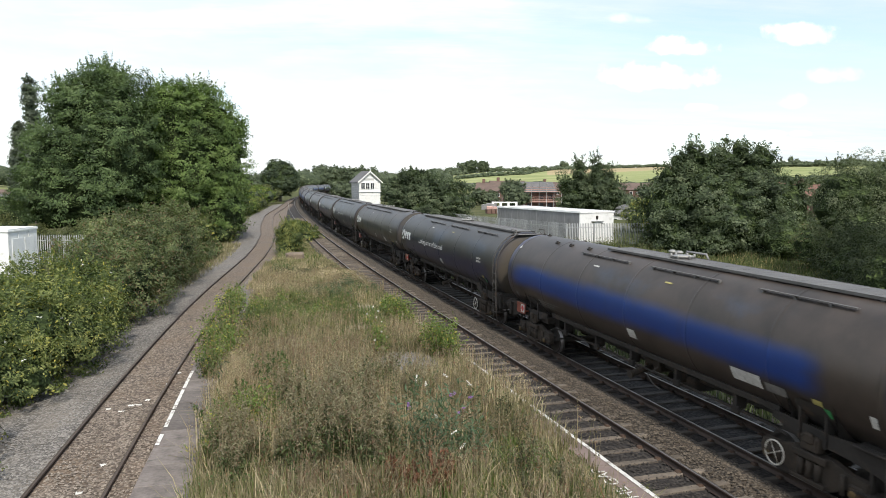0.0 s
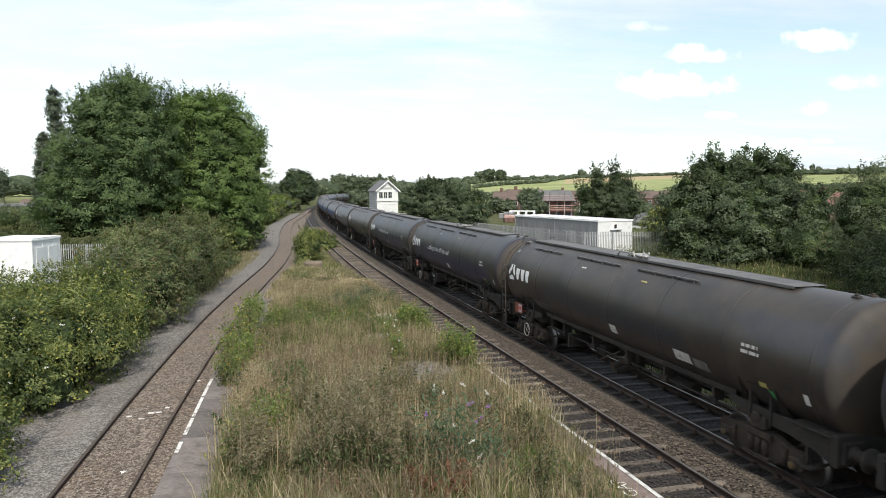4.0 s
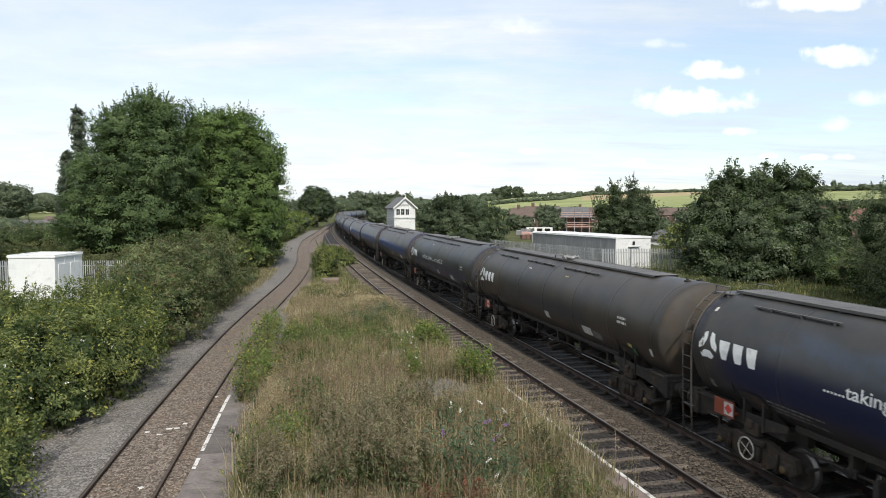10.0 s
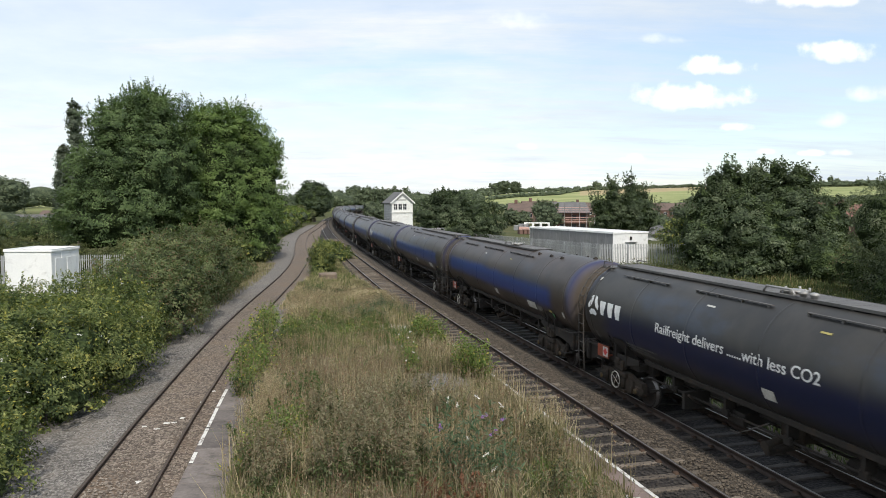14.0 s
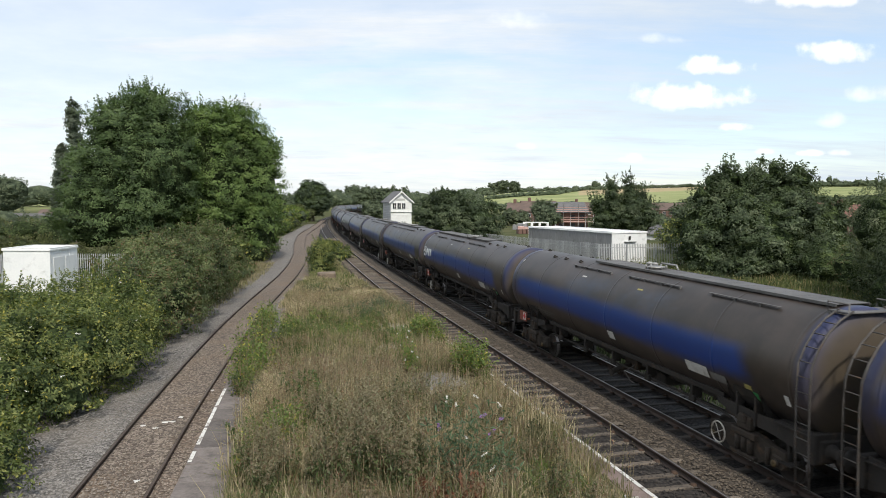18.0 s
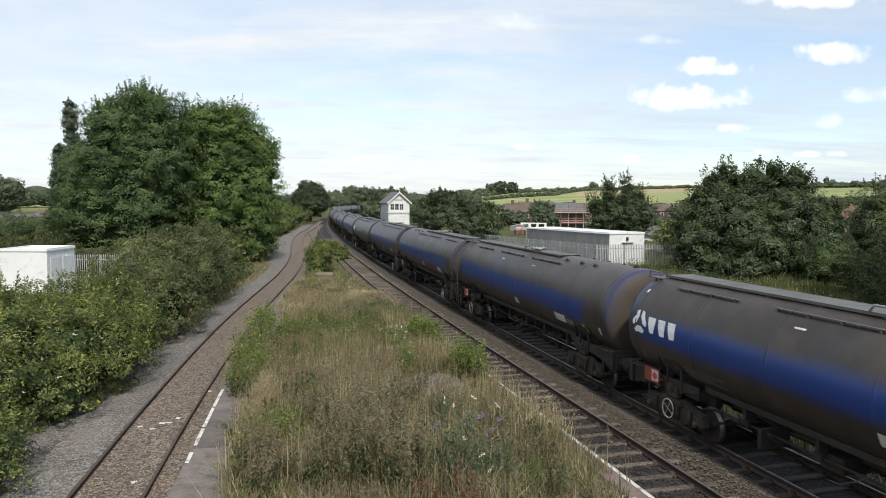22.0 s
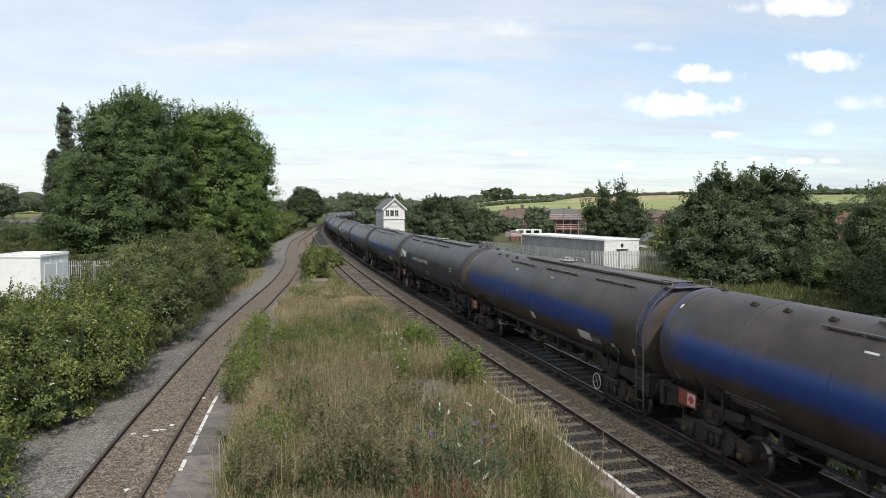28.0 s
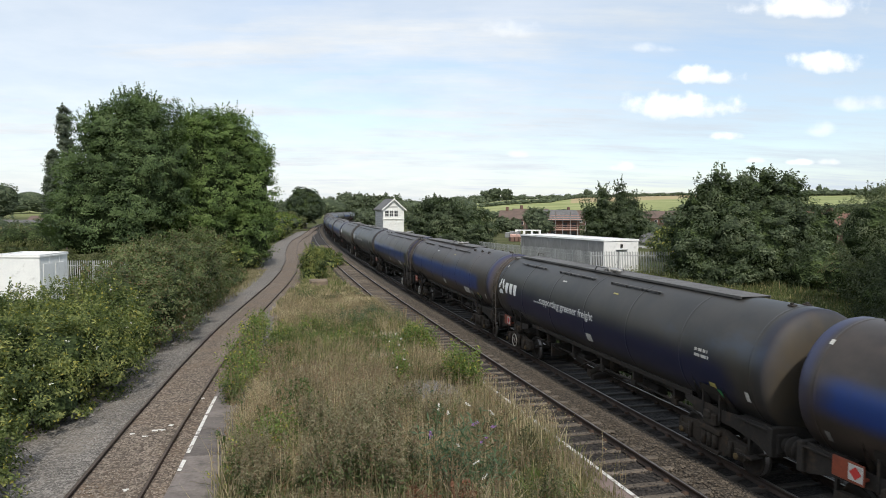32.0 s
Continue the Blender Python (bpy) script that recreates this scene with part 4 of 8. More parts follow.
def saddle(x):
    """Cradle plates under the tank over one bogie."""
    bm = bmesh.new()
    for dx in (-0.55, 0.55):
        out = []
        for a in np.linspace(200, 340, 15):
            out.append((TANK_R * math.cos(radians(a)) * 1.0, TANK_Z + TANK_R * math.sin(radians(a))))
        for q in (-0.02, 0.02):
            vs = [bm.verts.new((x + dx + q, yy, zz)) for yy, zz in out] + [bm.verts.new((x + dx + q, yy, zz)) for yy, zz in ((0.95, 1.0), (-0.95, 1.0))]
            bm.faces.new(vs)
    box(bm, (x - 0.85, -1.02, 0.96), (x + 0.85, 1.02, 1.16), None, 0.02)
    for y in (-1, 1):
        for q in (-0.3, 0.3):
            box(bm, (x + q - 0.03, min(y * 0.95, y * 1.16), 1.0), (x + q + 0.03, max(y * 0.95, y * 1.16), 1.62), None, 0.01)
        rows = []                                           # wrapper plate on the flank, narrowing upwards
        for a, half in ((-62, 0.62), (-48, 0.60), (-36, 0.42), (-26, 0.30)):
            c, d = (TANK_R + 0.02) * math.cos(radians(a)), (TANK_R + 0.02) * math.sin(radians(a))
            rows.append([bm.verts.new((x + e, y * c, TANK_Z + d)) for e in (-half, half)])
        for u, v in zip(rows, rows[1:]):
            bm.faces.new((u[0], u[1], v[1], v[0]))
    return fixed(bm)


def end_frame(s):
    """Stub underframe at one end: sills, tapering side plates, deep headstock with its lamp bracket."""
    bm = bmesh.new()
    for y in (-0.62, 0.62):
        box(bm, (s * 5.0, y - 0.10, 0.88), (s * 8.05, y + 0.10, 1.20), None, 0.015)
    out = [(5.1, 1.34), (5.1, 1.20), (5.7, 1.06), (6.9, 1.00), (7.5, 0.92), (8.0, 0.78), (8.0, 1.40), (7.4, 1.36), (6.6, 1.30)]
    for y in (-1.10, 1.10):
        rows = [[bm.verts.new((s * x, y + q, z)) for x, z in out] for q in (-0.02, 0.02)]
        bm.faces.new(rows[0]), bm.faces.new(rows[1][::-1])
        for i in range(len(out)):
            j = (i + 1) % len(out)
            bm.faces.new((rows[0][i], rows[1][i], rows[1][j], rows[0][j]))
    box(bm, (s * 8.0, -1.22, 0.80), (s * 8.16, 1.22, 1.40), None, 0.02)
    box(bm, (s * 7.0, -1.22, 1.30), (s * 8.05, 1.22, 1.34), None, 0.01)
    box(bm, (s * 7.6, -0.30, 0.78), (s * 8.2, 0.30, 0.95), None, 0.02)
    for y in (-1.05, 1.05):                                 # steps
        box(bm, (s * 7.3, y - 0.04, 0.55), (s * 7.36, y + 0.04, 1.1))
        box(bm, (s * 7.15, y - 0.15, 0.52), (s * 7.55, y + 0.15, 0.56))
    for y in (-0.87, 0.87):                                 # buffer pads
        box(bm, (s * 8.12, y - 0.24, 0.84), (s * 8.20, y + 0.24, 1.28), None, 0.03)
    tube(bm, [(s * 8.1, -0.3, 0.82), (s * 8.35, -0.3, 0.75), (s * 8.42, -0.28, 0.5)], 0.03, 6)
    return fixed(bm)


def lamp_bracket():
    bm = bmesh.new()
    box(bm, (-0.012, -0.03, 0.0), (0.012, 0.03, 0.20), None, 0.004)
    return bm


def buffer_mesh():
    bm = bmesh.new()
    m = Matrix.Rotation(math.pi / 2, 4, "Y")
    disc(bm, m, [(0.15, 0.0), (0.15, 0.10), (0.11, 0.12), (0.10, 0.34), (0.19, 0.38), (0.23, 0.41), (0.23, 0.45), (0.12, 0.475)], 16)
    return fixed(bm)


def side_sill(y):
    """Ledge welded low along the flank, with hangers and end gussets."""
    bm = bmesh.new()
    q = math.copysign(1.0, y)
    lo, hi = sorted((q * 0.76, q * 0.95))
    box(bm, (-5.1, lo, 1.24), (5.1, hi, 1.38), None, 0.012)
    for x in (-4.3, -2.3, -0.4, 1.6, 3.7):
        box(bm, (x, min(q * 0.6, q * 0.9), 0.88), (x + 0.10, max(q * 0.6, q * 0.9), 1.26), None, 0.01)
        box(bm, (x - 0.06, min(q * 0.80, q * 0.9), 0.78), (x + 0.16, max(q * 0.80, q * 0.9), 0.96), None, 0.02)
    return fixed(bm)


def valve_chest():
    bm = bmesh.new()
    box(bm, (-0.35, -0.45, 0.72), (0.35, 0.45, 1.06), None, 0.04)
    return bm


def outlet_pipe(y):
    """Bent outlet with its blank cap, under the middle of the tank."""
    bm = bmesh.new()
    tube(bm, [(0.0, y * 0.4, 0.80), (0.0, y * 0.85, 0.74), (0.0, y * 1.06, 0.66), (0.0, y * 1.13, 0.65)], [0.10, 0.09, 0.085, 0.13], 10)
    return fixed(bm)


def brake_lever(y):
    bm = bmesh.new()
    tube(bm, [(0.5, y * 0.6, 0.95), (0.62, y * 1.0, 0.80), (0.95, y * 1.02, 0.62), (1.25, y * 1.02, 0.60)], 0.018, 5)
    return bm


def brake_gear():
    bm = bmesh.new()
    tube(bm, [(-2.9, 0.35, 0.72), (-2.4, 0.35, 0.72), (-1.5, 0.35, 0.72)], 0.17, 12)
    tube(bm, [(-5, -0.2, 0.62), (0, -0.25, 0.58), (5, -0.2, 0.62)], 0.035, 6)
    tube(bm, [(-4.6, 0.55, 0.70), (-1, 0.6, 0.66), (4.6, 0.55, 0.70)], 0.03, 6)
    tube(bm, [(0.2, 0, 1.1), (0.2, 0, 0.55), (0.2, 0.9, 0.45)], [0.16, 0.13, 0.10], 10)
    box(bm, (1.2, -0.4, 0.62), (1.8, 0.7, 0.95), None, 0.03)
    for x in (-3.3, -1.2, 2.6, 3.6):
        tube(bm, [(x, 0.6, 0.70), (x + 0.15, 0.95, 0.85), (x + 0.15, 1.1, 1.0)], 0.03, 6)
    box(bm, (3.0, 0.3, 0.55), (3.12, 1.05, 1.0), None, 0.01)
    box(bm, (-5.4, -0.28, 0.86), (5.4, 0.28, 1.08), None, 0.02)
    return fixed(bm)


def pipe_run(y):
    bm = bmesh.new()
    tube(bm, [(-5.2, y, 0.80), (-4.8, y, 0.86), (4.8, y, 0.86), (5.2, y, 0.80)], 0.028, 6)
    return bm


def side_frame(y):
    """Cast frame of a three-piece bogie: humped top bar, spring window, boxes at the ends."""
    bm = bmesh.new()
    top = [(-1.26, 0.56), (-1.20, 0.72), (-0.78, 0.74), (-0.46, 0.84), (0.46, 0.84), (0.78, 0.74), (1.20, 0.72), (1.26, 0.56)]
    low = [(1.26, 0.44), (0.92, 0.50), (0.66, 0.38), (0.42, 0.24), (-0.42, 0.24), (-0.66, 0.38), (-0.92, 0.50), (-1.26, 0.44)]
    for q, d in ((y - 0.07, 0), (y + 0.07, 1)):
        outer = [bm.verts.new((x, q, z)) for x, z in top + low]
        bm.faces.new(outer if d else outer[::-1])
    bm.verts.ensure_lookup_table()
    n = len(top + low)
    for i in range(n):
        bm.faces.new((bm.verts[i], bm.verts[(i + 1) % n], bm.verts[n + (i + 1) % n], bm.verts[n + i]))
    o = 0.10 if y > 0 else -0.10
    for x in (-0.20, 0.0, 0.20):                            # springs
        tube(bm, [(x, y + o, 0.36), (x, y + o, 0.68)], 0.075, 8)
    box(bm, (-0.40, min(y, y + o * 1.7), 0.26), (0.40, max(y, y + o * 1.7), 0.34), None, 0.01)
    box(bm, (-0.40, min(y, y + o * 1.7), 0.70), (0.40, max(y, y + o * 1.7), 0.84), None, 0.02)
    for x in (-1.0, 1.0):                                   # axle boxes
        box(bm, (x - 0.16, y - 0.11, 0.34), (x + 0.16, y + 0.11, 0.60), None, 0.03)
        tube(bm, [(x, y, 0.46), (x, y + (0.17 if y > 0 else -0.17), 0.46)], 0.09, 10)
        tube(bm, [(x * 0.74, y + o * 1.1, 0.34), (x * 0.74, y + o * 1.1, 0.70)], 0.05, 8)        # dampers
        box(bm, (x * 1.16 - 0.05, min(y, y + o * 0.9), 0.40), (x * 1.16 + 0.05, max(y, y + o * 0.9), 0.72), None, 0.012)
    return fixed(bm)


def bolster():
    bm = bmesh.new()
    box(bm, (-0.22, -1.0, 0.62), (0.22, 1.0, 0.86), None, 0.03)
    return fixed(bm)


def cross_bar():
    bm = bmesh.new()
    box(bm, (-0.05, -0.95, 0.50), (0.05, 0.95, 0.60), None, 0.01)
    return bm


def pivot():
    bm = bmesh.new()
    disc(bm, Matrix.Translation((0, 0, 0.84)), [(0.30, 0), (0.30, 0.14)], 12)
    return bm


def wheelset_mesh():
    """Two wheels pressed on one axle; they turn as one."""
    bm = bmesh.new()
    for s in (1, -1):
        m = Matrix.Translation((0, s * 0.75, 0)) @ Matrix.Rotation(-s * math.pi / 2, 4, "X")
        disc(bm, m, [(0.47, -0.08), (0.47, -0.05), (0.43, -0.045), (0.425, 0.055), (0.36, 0.06), (0.34, 0.01), (0.16, 0.03), (0.14, 0.09), (0.06, 0.10)], 32)
    for f in bm.faces:                                      # polished tyres
        c = f.calc_center_median()
        f.material_index = 1 if 0.405 < math.hypot(c.x, c.z) < 0.44 else 0
    tube(bm, [(0, -1.0, 0), (0, 1.0, 0)], 0.075, 10)
    return fixed(bm)


def hand_wheel():
    bm = bmesh.new()
    n = 20
    ring = [(0.24 * math.cos(a), 0.0, 0.24 * math.sin(a)) for a in np.linspace(0, 2 * math.pi, n)]
    tube(bm, ring, 0.017, 6, False)
    for a in (0.5, 2.07):
        tube(bm, [(0.24 * math.cos(a), 0, 0.24 * math.sin(a)), (-0.24 * math.cos(a), 0, -0.24 * math.sin(a))], 0.008, 5)
    return fixed(bm)


def shared(name, bm, mat):
    me = bpy.data.meshes.new(name)
    bm.to_mesh(me)
    bm.free()
    me.materials.append(mat)
    return me


def wagon_meshes():
    M = {"tank": tank_mesh()}
    me = bpy.data.meshes.new("tank")
    M["tank"].to_mesh(me)
    M["tank"].free()
    M = {"tank": me}
    M["walkway"] = shared("walkway", walkway_deck(-6.1), WALKWAY)
    M["walkway_short"] = shared("walkway", walkway_deck(-2.6), WALKWAY)
    bm = bmesh.new()
    disc(bm, Matrix.Rotation(math.pi / 2, 4, "X"), [(0.04, -0.03), (0.075, -0.02), (0.075, 0.02), (0.04, 0.03)], 12)
    M["cap"] = shared("axle_cap", bm, OCHRE)
    M["lug"] = shared("lifting_lug", lifting_lug(), STEEL_DARK)
    for n, y in (("a", 0.78), ("b", -0.78)):
        M["kerb_" + n] = shared("walkway_kerb", walkway_kerb(y), WALKWAY)
        M["ladder_" + n] = shared("ladder", ladder(y), LADDER_STEEL)
        M["sill_" + n] = shared("side_sill", side_sill(1.18 if y > 0 else -1.18), STEEL_DARK)
        M["frame_" + n] = shared("side_frame", side_frame(1.05 if y > 0 else -1.05), STEEL_BOGIE)
        M["pipe_" + n] = shared("brake_pipe", pipe_run(0.80 if y > 0 else -0.80), STEEL_DARK)
    for n, s in (("a", 1), ("b", -1)):
        bm = bmesh.new()
        box(bm, (-0.22, s * 1.02, 0.86), (0.22, s * 1.22, 1.16), None, 0.04)
        box(bm, (-0.10, s * 1.18, 1.02), (0.12, s * 1.27, 1.22), None, 0.03)
        M["bearer_" + n] = shared("side_bearer", bm, STEEL_BOGIE)
    M["wheelset"] = shared("wheelset", wheelset_mesh(), STEEL_DARK)
    M["wheelset"].materials.append(STEEL_BARE)
    M["hatch"] = shared("hatch", hatch(), VALVE_GREY)
    M["saddle_f"], M["saddle_b"] = shared("saddle", saddle(6.1), STEEL_DARK), shared("saddle", saddle(-6.1), STEEL_DARK)
    M["end_f"], M["end_b"] = shared("end_frame", end_frame(1), STEEL_DARK), shared("end_frame", end_frame(-1), STEEL_DARK)
    M["lamp_iron"] = shared("lamp_bracket", lamp_bracket(), RING_WHITE)
    M["buffer"] = shared("buffer", buffer_mesh(), STEEL_DARK)
    M["chest"] = shared("valve_chest", valve_chest(), STEEL_BOGIE)
    for n, y in (("a", 1), ("b", -1)):
        M["outlet_" + n] = shared("outlet_pipe", outlet_pipe(y), STEEL_BOGIE)
        M["lever_" + n] = shared("brake_lever", brake_lever(y), LADDER_STEEL)
    M["brake"] = shared("brake_gear", brake_gear(), STEEL_DARK)
    M["bolster"] = shared("bolster", bolster(), STEEL_DARK)
    M["cross"], M["pivot"] = shared("cross_bar", cross_bar(), STEEL_DARK), shared("pivot", pivot(), STEEL_DARK)
    M["ring"] = shared("hand_wheel", hand_wheel(), RING_WHITE)
    return M


def add(name, me, parent, m=None, label="", mat=None):
    if mat is not None:
        me = me if not me.materials else me.copy()
        if not me.materials:
            me.materials.append(mat)
    ob = new(name, me)
    if name == "number_panel":                              # small lettering bars
        ob["kind"] = "stuff"
    ob.parent = parent
    if m is not None:
        ob.matrix_basis = m
    if label:
        ob["label"] = label
    return ob


def wagon(M, paint, mark, slogan, label, panels):
    w = empty("tank_wagon")
    tagged(w, label, "tank wagon", group="train of tank wagons")
    tank = M["tank"].copy()
    tank.materials.append(paint)
    add("tank", tank, w)
    short = paint is PAINT_STRIPE
    add("walkway", M["walkway_short" if short else "walkway"], w, label="grey chequered steel walkway")
    for x, a in ((-7.3, 0), (-5.6, 22), (-4.6, 22), (-3.4, 22)) if short else ((-7.45, 8),):
        for q in (-a, a) if a else (0,):
            add("lifting_lug", M["lug"], w, Matrix.Translation((x, 0, TANK_Z)) @ Matrix.Rotation(radians(q), 4, "X") @ Matrix.Translation((0, 0, TANK_R)))
    add("hatch", M["hatch"], w)
    for n in "ab":
        add("walkway_kerb", M["kerb_" + n], w)
        add("ladder", M["ladder_" + n], w, label="bent steel ladder")
        add("side_sill", M["sill_" + n], w)
        add("brake_pipe", M["pipe_" + n], w)
    add("saddle", M["saddle_f"], w), add("saddle", M["saddle_b"], w)
    add("end_frame", M["end_f"], w), add("end_frame", M["end_b"], w)
    add("brake_gear", M["brake"], w)
    chest = add("valve_chest", M["chest"], w)
    for n in "ab":
        add("outlet_pipe", M["outlet_" + n], chest)
        add("brake_lever", M["lever_" + n], w)
    for x, a in ((8.14, 0), (-8.14, 180)):
        add("lamp_bracket", M["lamp_iron"], w, pose(x, 0.62 if a == 0 else -0.62, 1.39), "white-painted lamp bracket")
        for y in (-0.87, 0.87):
            add("buffer", M["buffer"], w, pose(x, y, 1.06, 0, 0, a))
    for x in (6.1, -6.1):
        bog = add("bogie", M["bolster"], w, pose(x, 0, 0), "rust-brown cast steel bogie")
        for n in "ab":
            add("side_frame", M["frame_" + n], bog)
            add("side_bearer", M["bearer_" + n], bog, None, "rusty bracket")
        add("pivot", M["pivot"], bog)
        for dx in (-1.0, 1.0):
            add("cross_bar", M["cross"], bog, pose(dx * 1.36, 0, 0))
            for y in (-1.225, 1.225):
                add("axle_cap", M["cap"], bog, pose(dx, y, 0.46), "ochre axle box cap")
            add("wheelset", M["wheelset"], bog, pose(dx, 0, 0.425), "steel wheels on one axle")
    for x, y in ((6.16, 1.26), (5.34, -1.26)):
        add("hand_wheel", M["ring"], w, pose(x, y, 0.56), "white-rimmed brake hand wheel")
    for turn in (Matrix.Identity(4), FLIP):                  # the same marks on both flanks
        if mark:
            add("owner_mark", MARK, w, turn, "white owner's mark of plain shapes")
        if slogan:
            for word in slogan:
                add("slogan_word", word, w, turn, "white slogan lettering")
        hz = add("hazard_plate", PLATE_HAZARD, w, turn, "orange hazard plate")
        add("hazard_diamond", PLATE_DIAMOND, hz, None, "red and white warning diamond")
        for nm, me, txt in panels:
            add(nm, me, w, turn, txt)
    return w


def diamond_mesh():
    bm = bmesh.new()
    poly(bm, [(6.86, 1.13), (6.55, 1.13), (6.55, 1.42), (6.86, 1.42)])
    poly(bm, [(6.705, 1.155), (6.575, 1.275), (6.705, 1.395), (6.835, 1.275)])
    bm.faces.ensure_lookup_table()
    bm.faces[1].material_index = 1
    for v in bm.faces[0].verts:
        v.co.y = 1.315
    for v in bm.faces[1].verts:
        v.co.y = 1.320
    me = bpy.data.meshes.new("hazard_diamond")
    bm.to_mesh(me)
    bm.free()
    me.materials.append(PANEL_WHITE)
    me.materials.append(DIAMOND_RED)
    return me


def hazard_mesh():
    bm = bmesh.new()
    box(bm, (6.54, 1.27, 1.08), (7.22, 1.305, 1.45), None, 0.006)
    box(bm, (6.60, 0.8, 1.15), (6.66, 1.28, 1.2))
    box(bm, (7.10, 0.8, 1.15), (7.16, 1.28, 1.2))
    me = bpy.data.meshes.new("hazard_plate")
    bm.to_mesh(me)
    bm.free()
    me.materials.append(HAZARD)
    return me


def with_mat(me, mat):
    me.materials.append(mat)
    return me


WM = wagon_meshes()
MARK = with_mat(emblem_mesh(), LETTER)
PLATE_HAZARD, PLATE_DIAMOND = hazard_mesh(), diamond_mesh()
SLOGAN_A = words("......taking lorries off the road", 3.95, -0.65, 2.33, 2.66)
SLOGAN_B = words("Railfreight delivers ......with less CO2", 3.9, -1.7, 2.33, 2.66)
SLOGAN_C = words("......supporting greener freight", 3.95, -0.65, 2.33, 2.66)
MARKS_COMMON = [
    ("capacity_panel", with_mat(bars_mesh("capacity_panel", -5.75, -6.45, 2.56, 2, 0.07, 0.13, 4), PANEL_WHITE), "small white lettering"),
    ("data_panel", with_mat(plate_mesh("data_panel", -0.05, -0.42, 1.68, 1.95), PANEL_WHITE), "dirty white data panel"),
    ("number_panel", with_mat(bars_mesh("number_panel", 5.6, 3.9, 1.72, 3, 0.05, 0.10, 6), PANEL_GREY), "faded small lettering"),
    ("end_mark", with_mat(plate_mesh("end_mark", 7.35, 7.48, 1.55, 1.78), PANEL_GREY), "small grey plate"),
    ("class_mark", with_mat(plate_mesh("class_mark", -6.2, -6.42, 1.70, 1.90), YELLOW), "yellow inspection mark"),
    ("class_mark", with_mat(plate_mesh("class_mark", -6.36, -6.56, 1.56, 1.76), GREEN_MARK), "green inspection mark"),
    ("end_plate", with_mat(plate_mesh("end_plate", -7.42, -7.55, 1.75, 1.98), PANEL_WHITE), "small white plate"),
    ("rim_mark", with_mat(plate_mesh("rim_mark", 7.58, 7.67, 3.45, 3.57), PANEL_WHITE), "small white rim mark"),
    ("top_mark", with_mat(plate_mesh("top_mark", 1.9, 2.2, 3.41, 3.46), PANEL_WHITE), "small white mark"),
    ("top_mark", with_mat(plate_mesh("top_mark", -1.3, -1.58, 3.41, 3.455), YELLOW), "small yellow mark"),
]
MARKS_GREY = MARKS_COMMON + [
    ("info_board", with_mat(plate_mesh("info_board", -3.2, -3.85, 1.62, 1.92), PANEL_WHITE), "dirty white information board"),
    ("info_board", with_mat(plate_mesh("info_board", -3.95, -4.5, 1.58, 1.86), PANEL_GREY), "grimy grey information board"),
]
MARKS_STRIPE = MARKS_COMMON[1:] + [
    ("info_board", with_mat(plate_mesh("info_board", -4.05, -4.9, 1.66, 1.96), PANEL_WHITE), "dirty white information board"),
    ("info_board", with_mat(plate_mesh("info_board", -5.0, -5.55, 1.66, 1.88), PANEL_GREY), "grimy grey information board"),
]
L_STRIPE = "grime-brown bogie tank wagon with a washed bright blue band"
L_NAVY = "dark navy bogie tank wagon with white slogan and grey grime"
L_GREY = "grey-brown grimy bogie tank wagon with white owner's mark"
KINDS = {
    "stripe": (PAINT_STRIPE, False, None, L_STRIPE, MARKS_STRIPE),
    "stripe_mark": (PAINT_STRIPE, True, None, "grimy bogie tank wagon with blue band and white owner's mark", MARKS_STRIPE),
    "navy_a": (PAINT_NAVY, True, SLOGAN_A, L_NAVY, MARKS_COMMON),
    "navy_b": (PAINT_NAVY, True, SLOGAN_B, L_NAVY, MARKS_GREY),
    "navy_c": (PAINT_NAVY, True, SLOGAN_C, L_NAVY, MARKS_COMMON),
    "grey": (PAINT_GREY, True, None, L_GREY, MARKS_GREY),
}
# front to rear: kind, ladder towards the front (True) or the rear, slack in the couplings
RAKE = [("stripe", True, 0.0), ("stripe", True, -0.1), ("navy_a", True, -0.1), ("grey", False, -0.2), ("navy_a", False, -0.15),
        ("navy_a", False, -0.1), ("grey", False, 0.15), ("navy_b", False, 0.2), ("stripe", False, 0.3), ("stripe", True, 0.35),
        ("stripe_mark", False, 0.1), ("stripe", False, 0.18), ("stripe", True, 0.22), ("stripe", True, -0.15), ("navy_c", False, -0.4),
        ("stripe", False, -0.4), ("stripe", True, -0.4), ("navy_a", False, -0.4), ("grey", True, -0.4), ("stripe", False, -0.4),
        ("stripe", True, -0.4), ("navy_b", False, -0.4), ("stripe", False, -0.4), ("grey", True, -0.4), ("stripe", False, -0.4),
        ("navy_a", False, -0.4), ("stripe", True, -0.4), ("stripe", False, -0.4), ("grey", False, -0.4), ("stripe", True, -0.4),
        ("navy_c", False, -0.4), ("stripe", False, -0.4), ("stripe", True, -0.4)]


def run(t):
    """Metres that the train has come since the start: it slows a little all the time."""
    return sum(c * t ** (i + 1) for i, c in enumerate((8.310845, -0.0579562, 0.00078804, 3.099155e-05, -2.415996e-06, 3.33308e-08)))


def wagon_pose(k, t):
    kind, turned, slack = RAKE[k]
    s = 27.354 + (k - 1) * 17.21 + slack - 7.93 - run(t)
    a, b = on_line(TRAIN, TRAIN_S, s - 6.1), on_line(TRAIN, TRAIN_S, s + 6.1)
    ang = math.degrees(math.atan2(b[1] - a[1], b[0] - a[0]))
    return pose((a[0] + b[0]) / 2, (a[1] + b[1]) / 2, 0, 0, 0, ang + (180 if turned else 0))


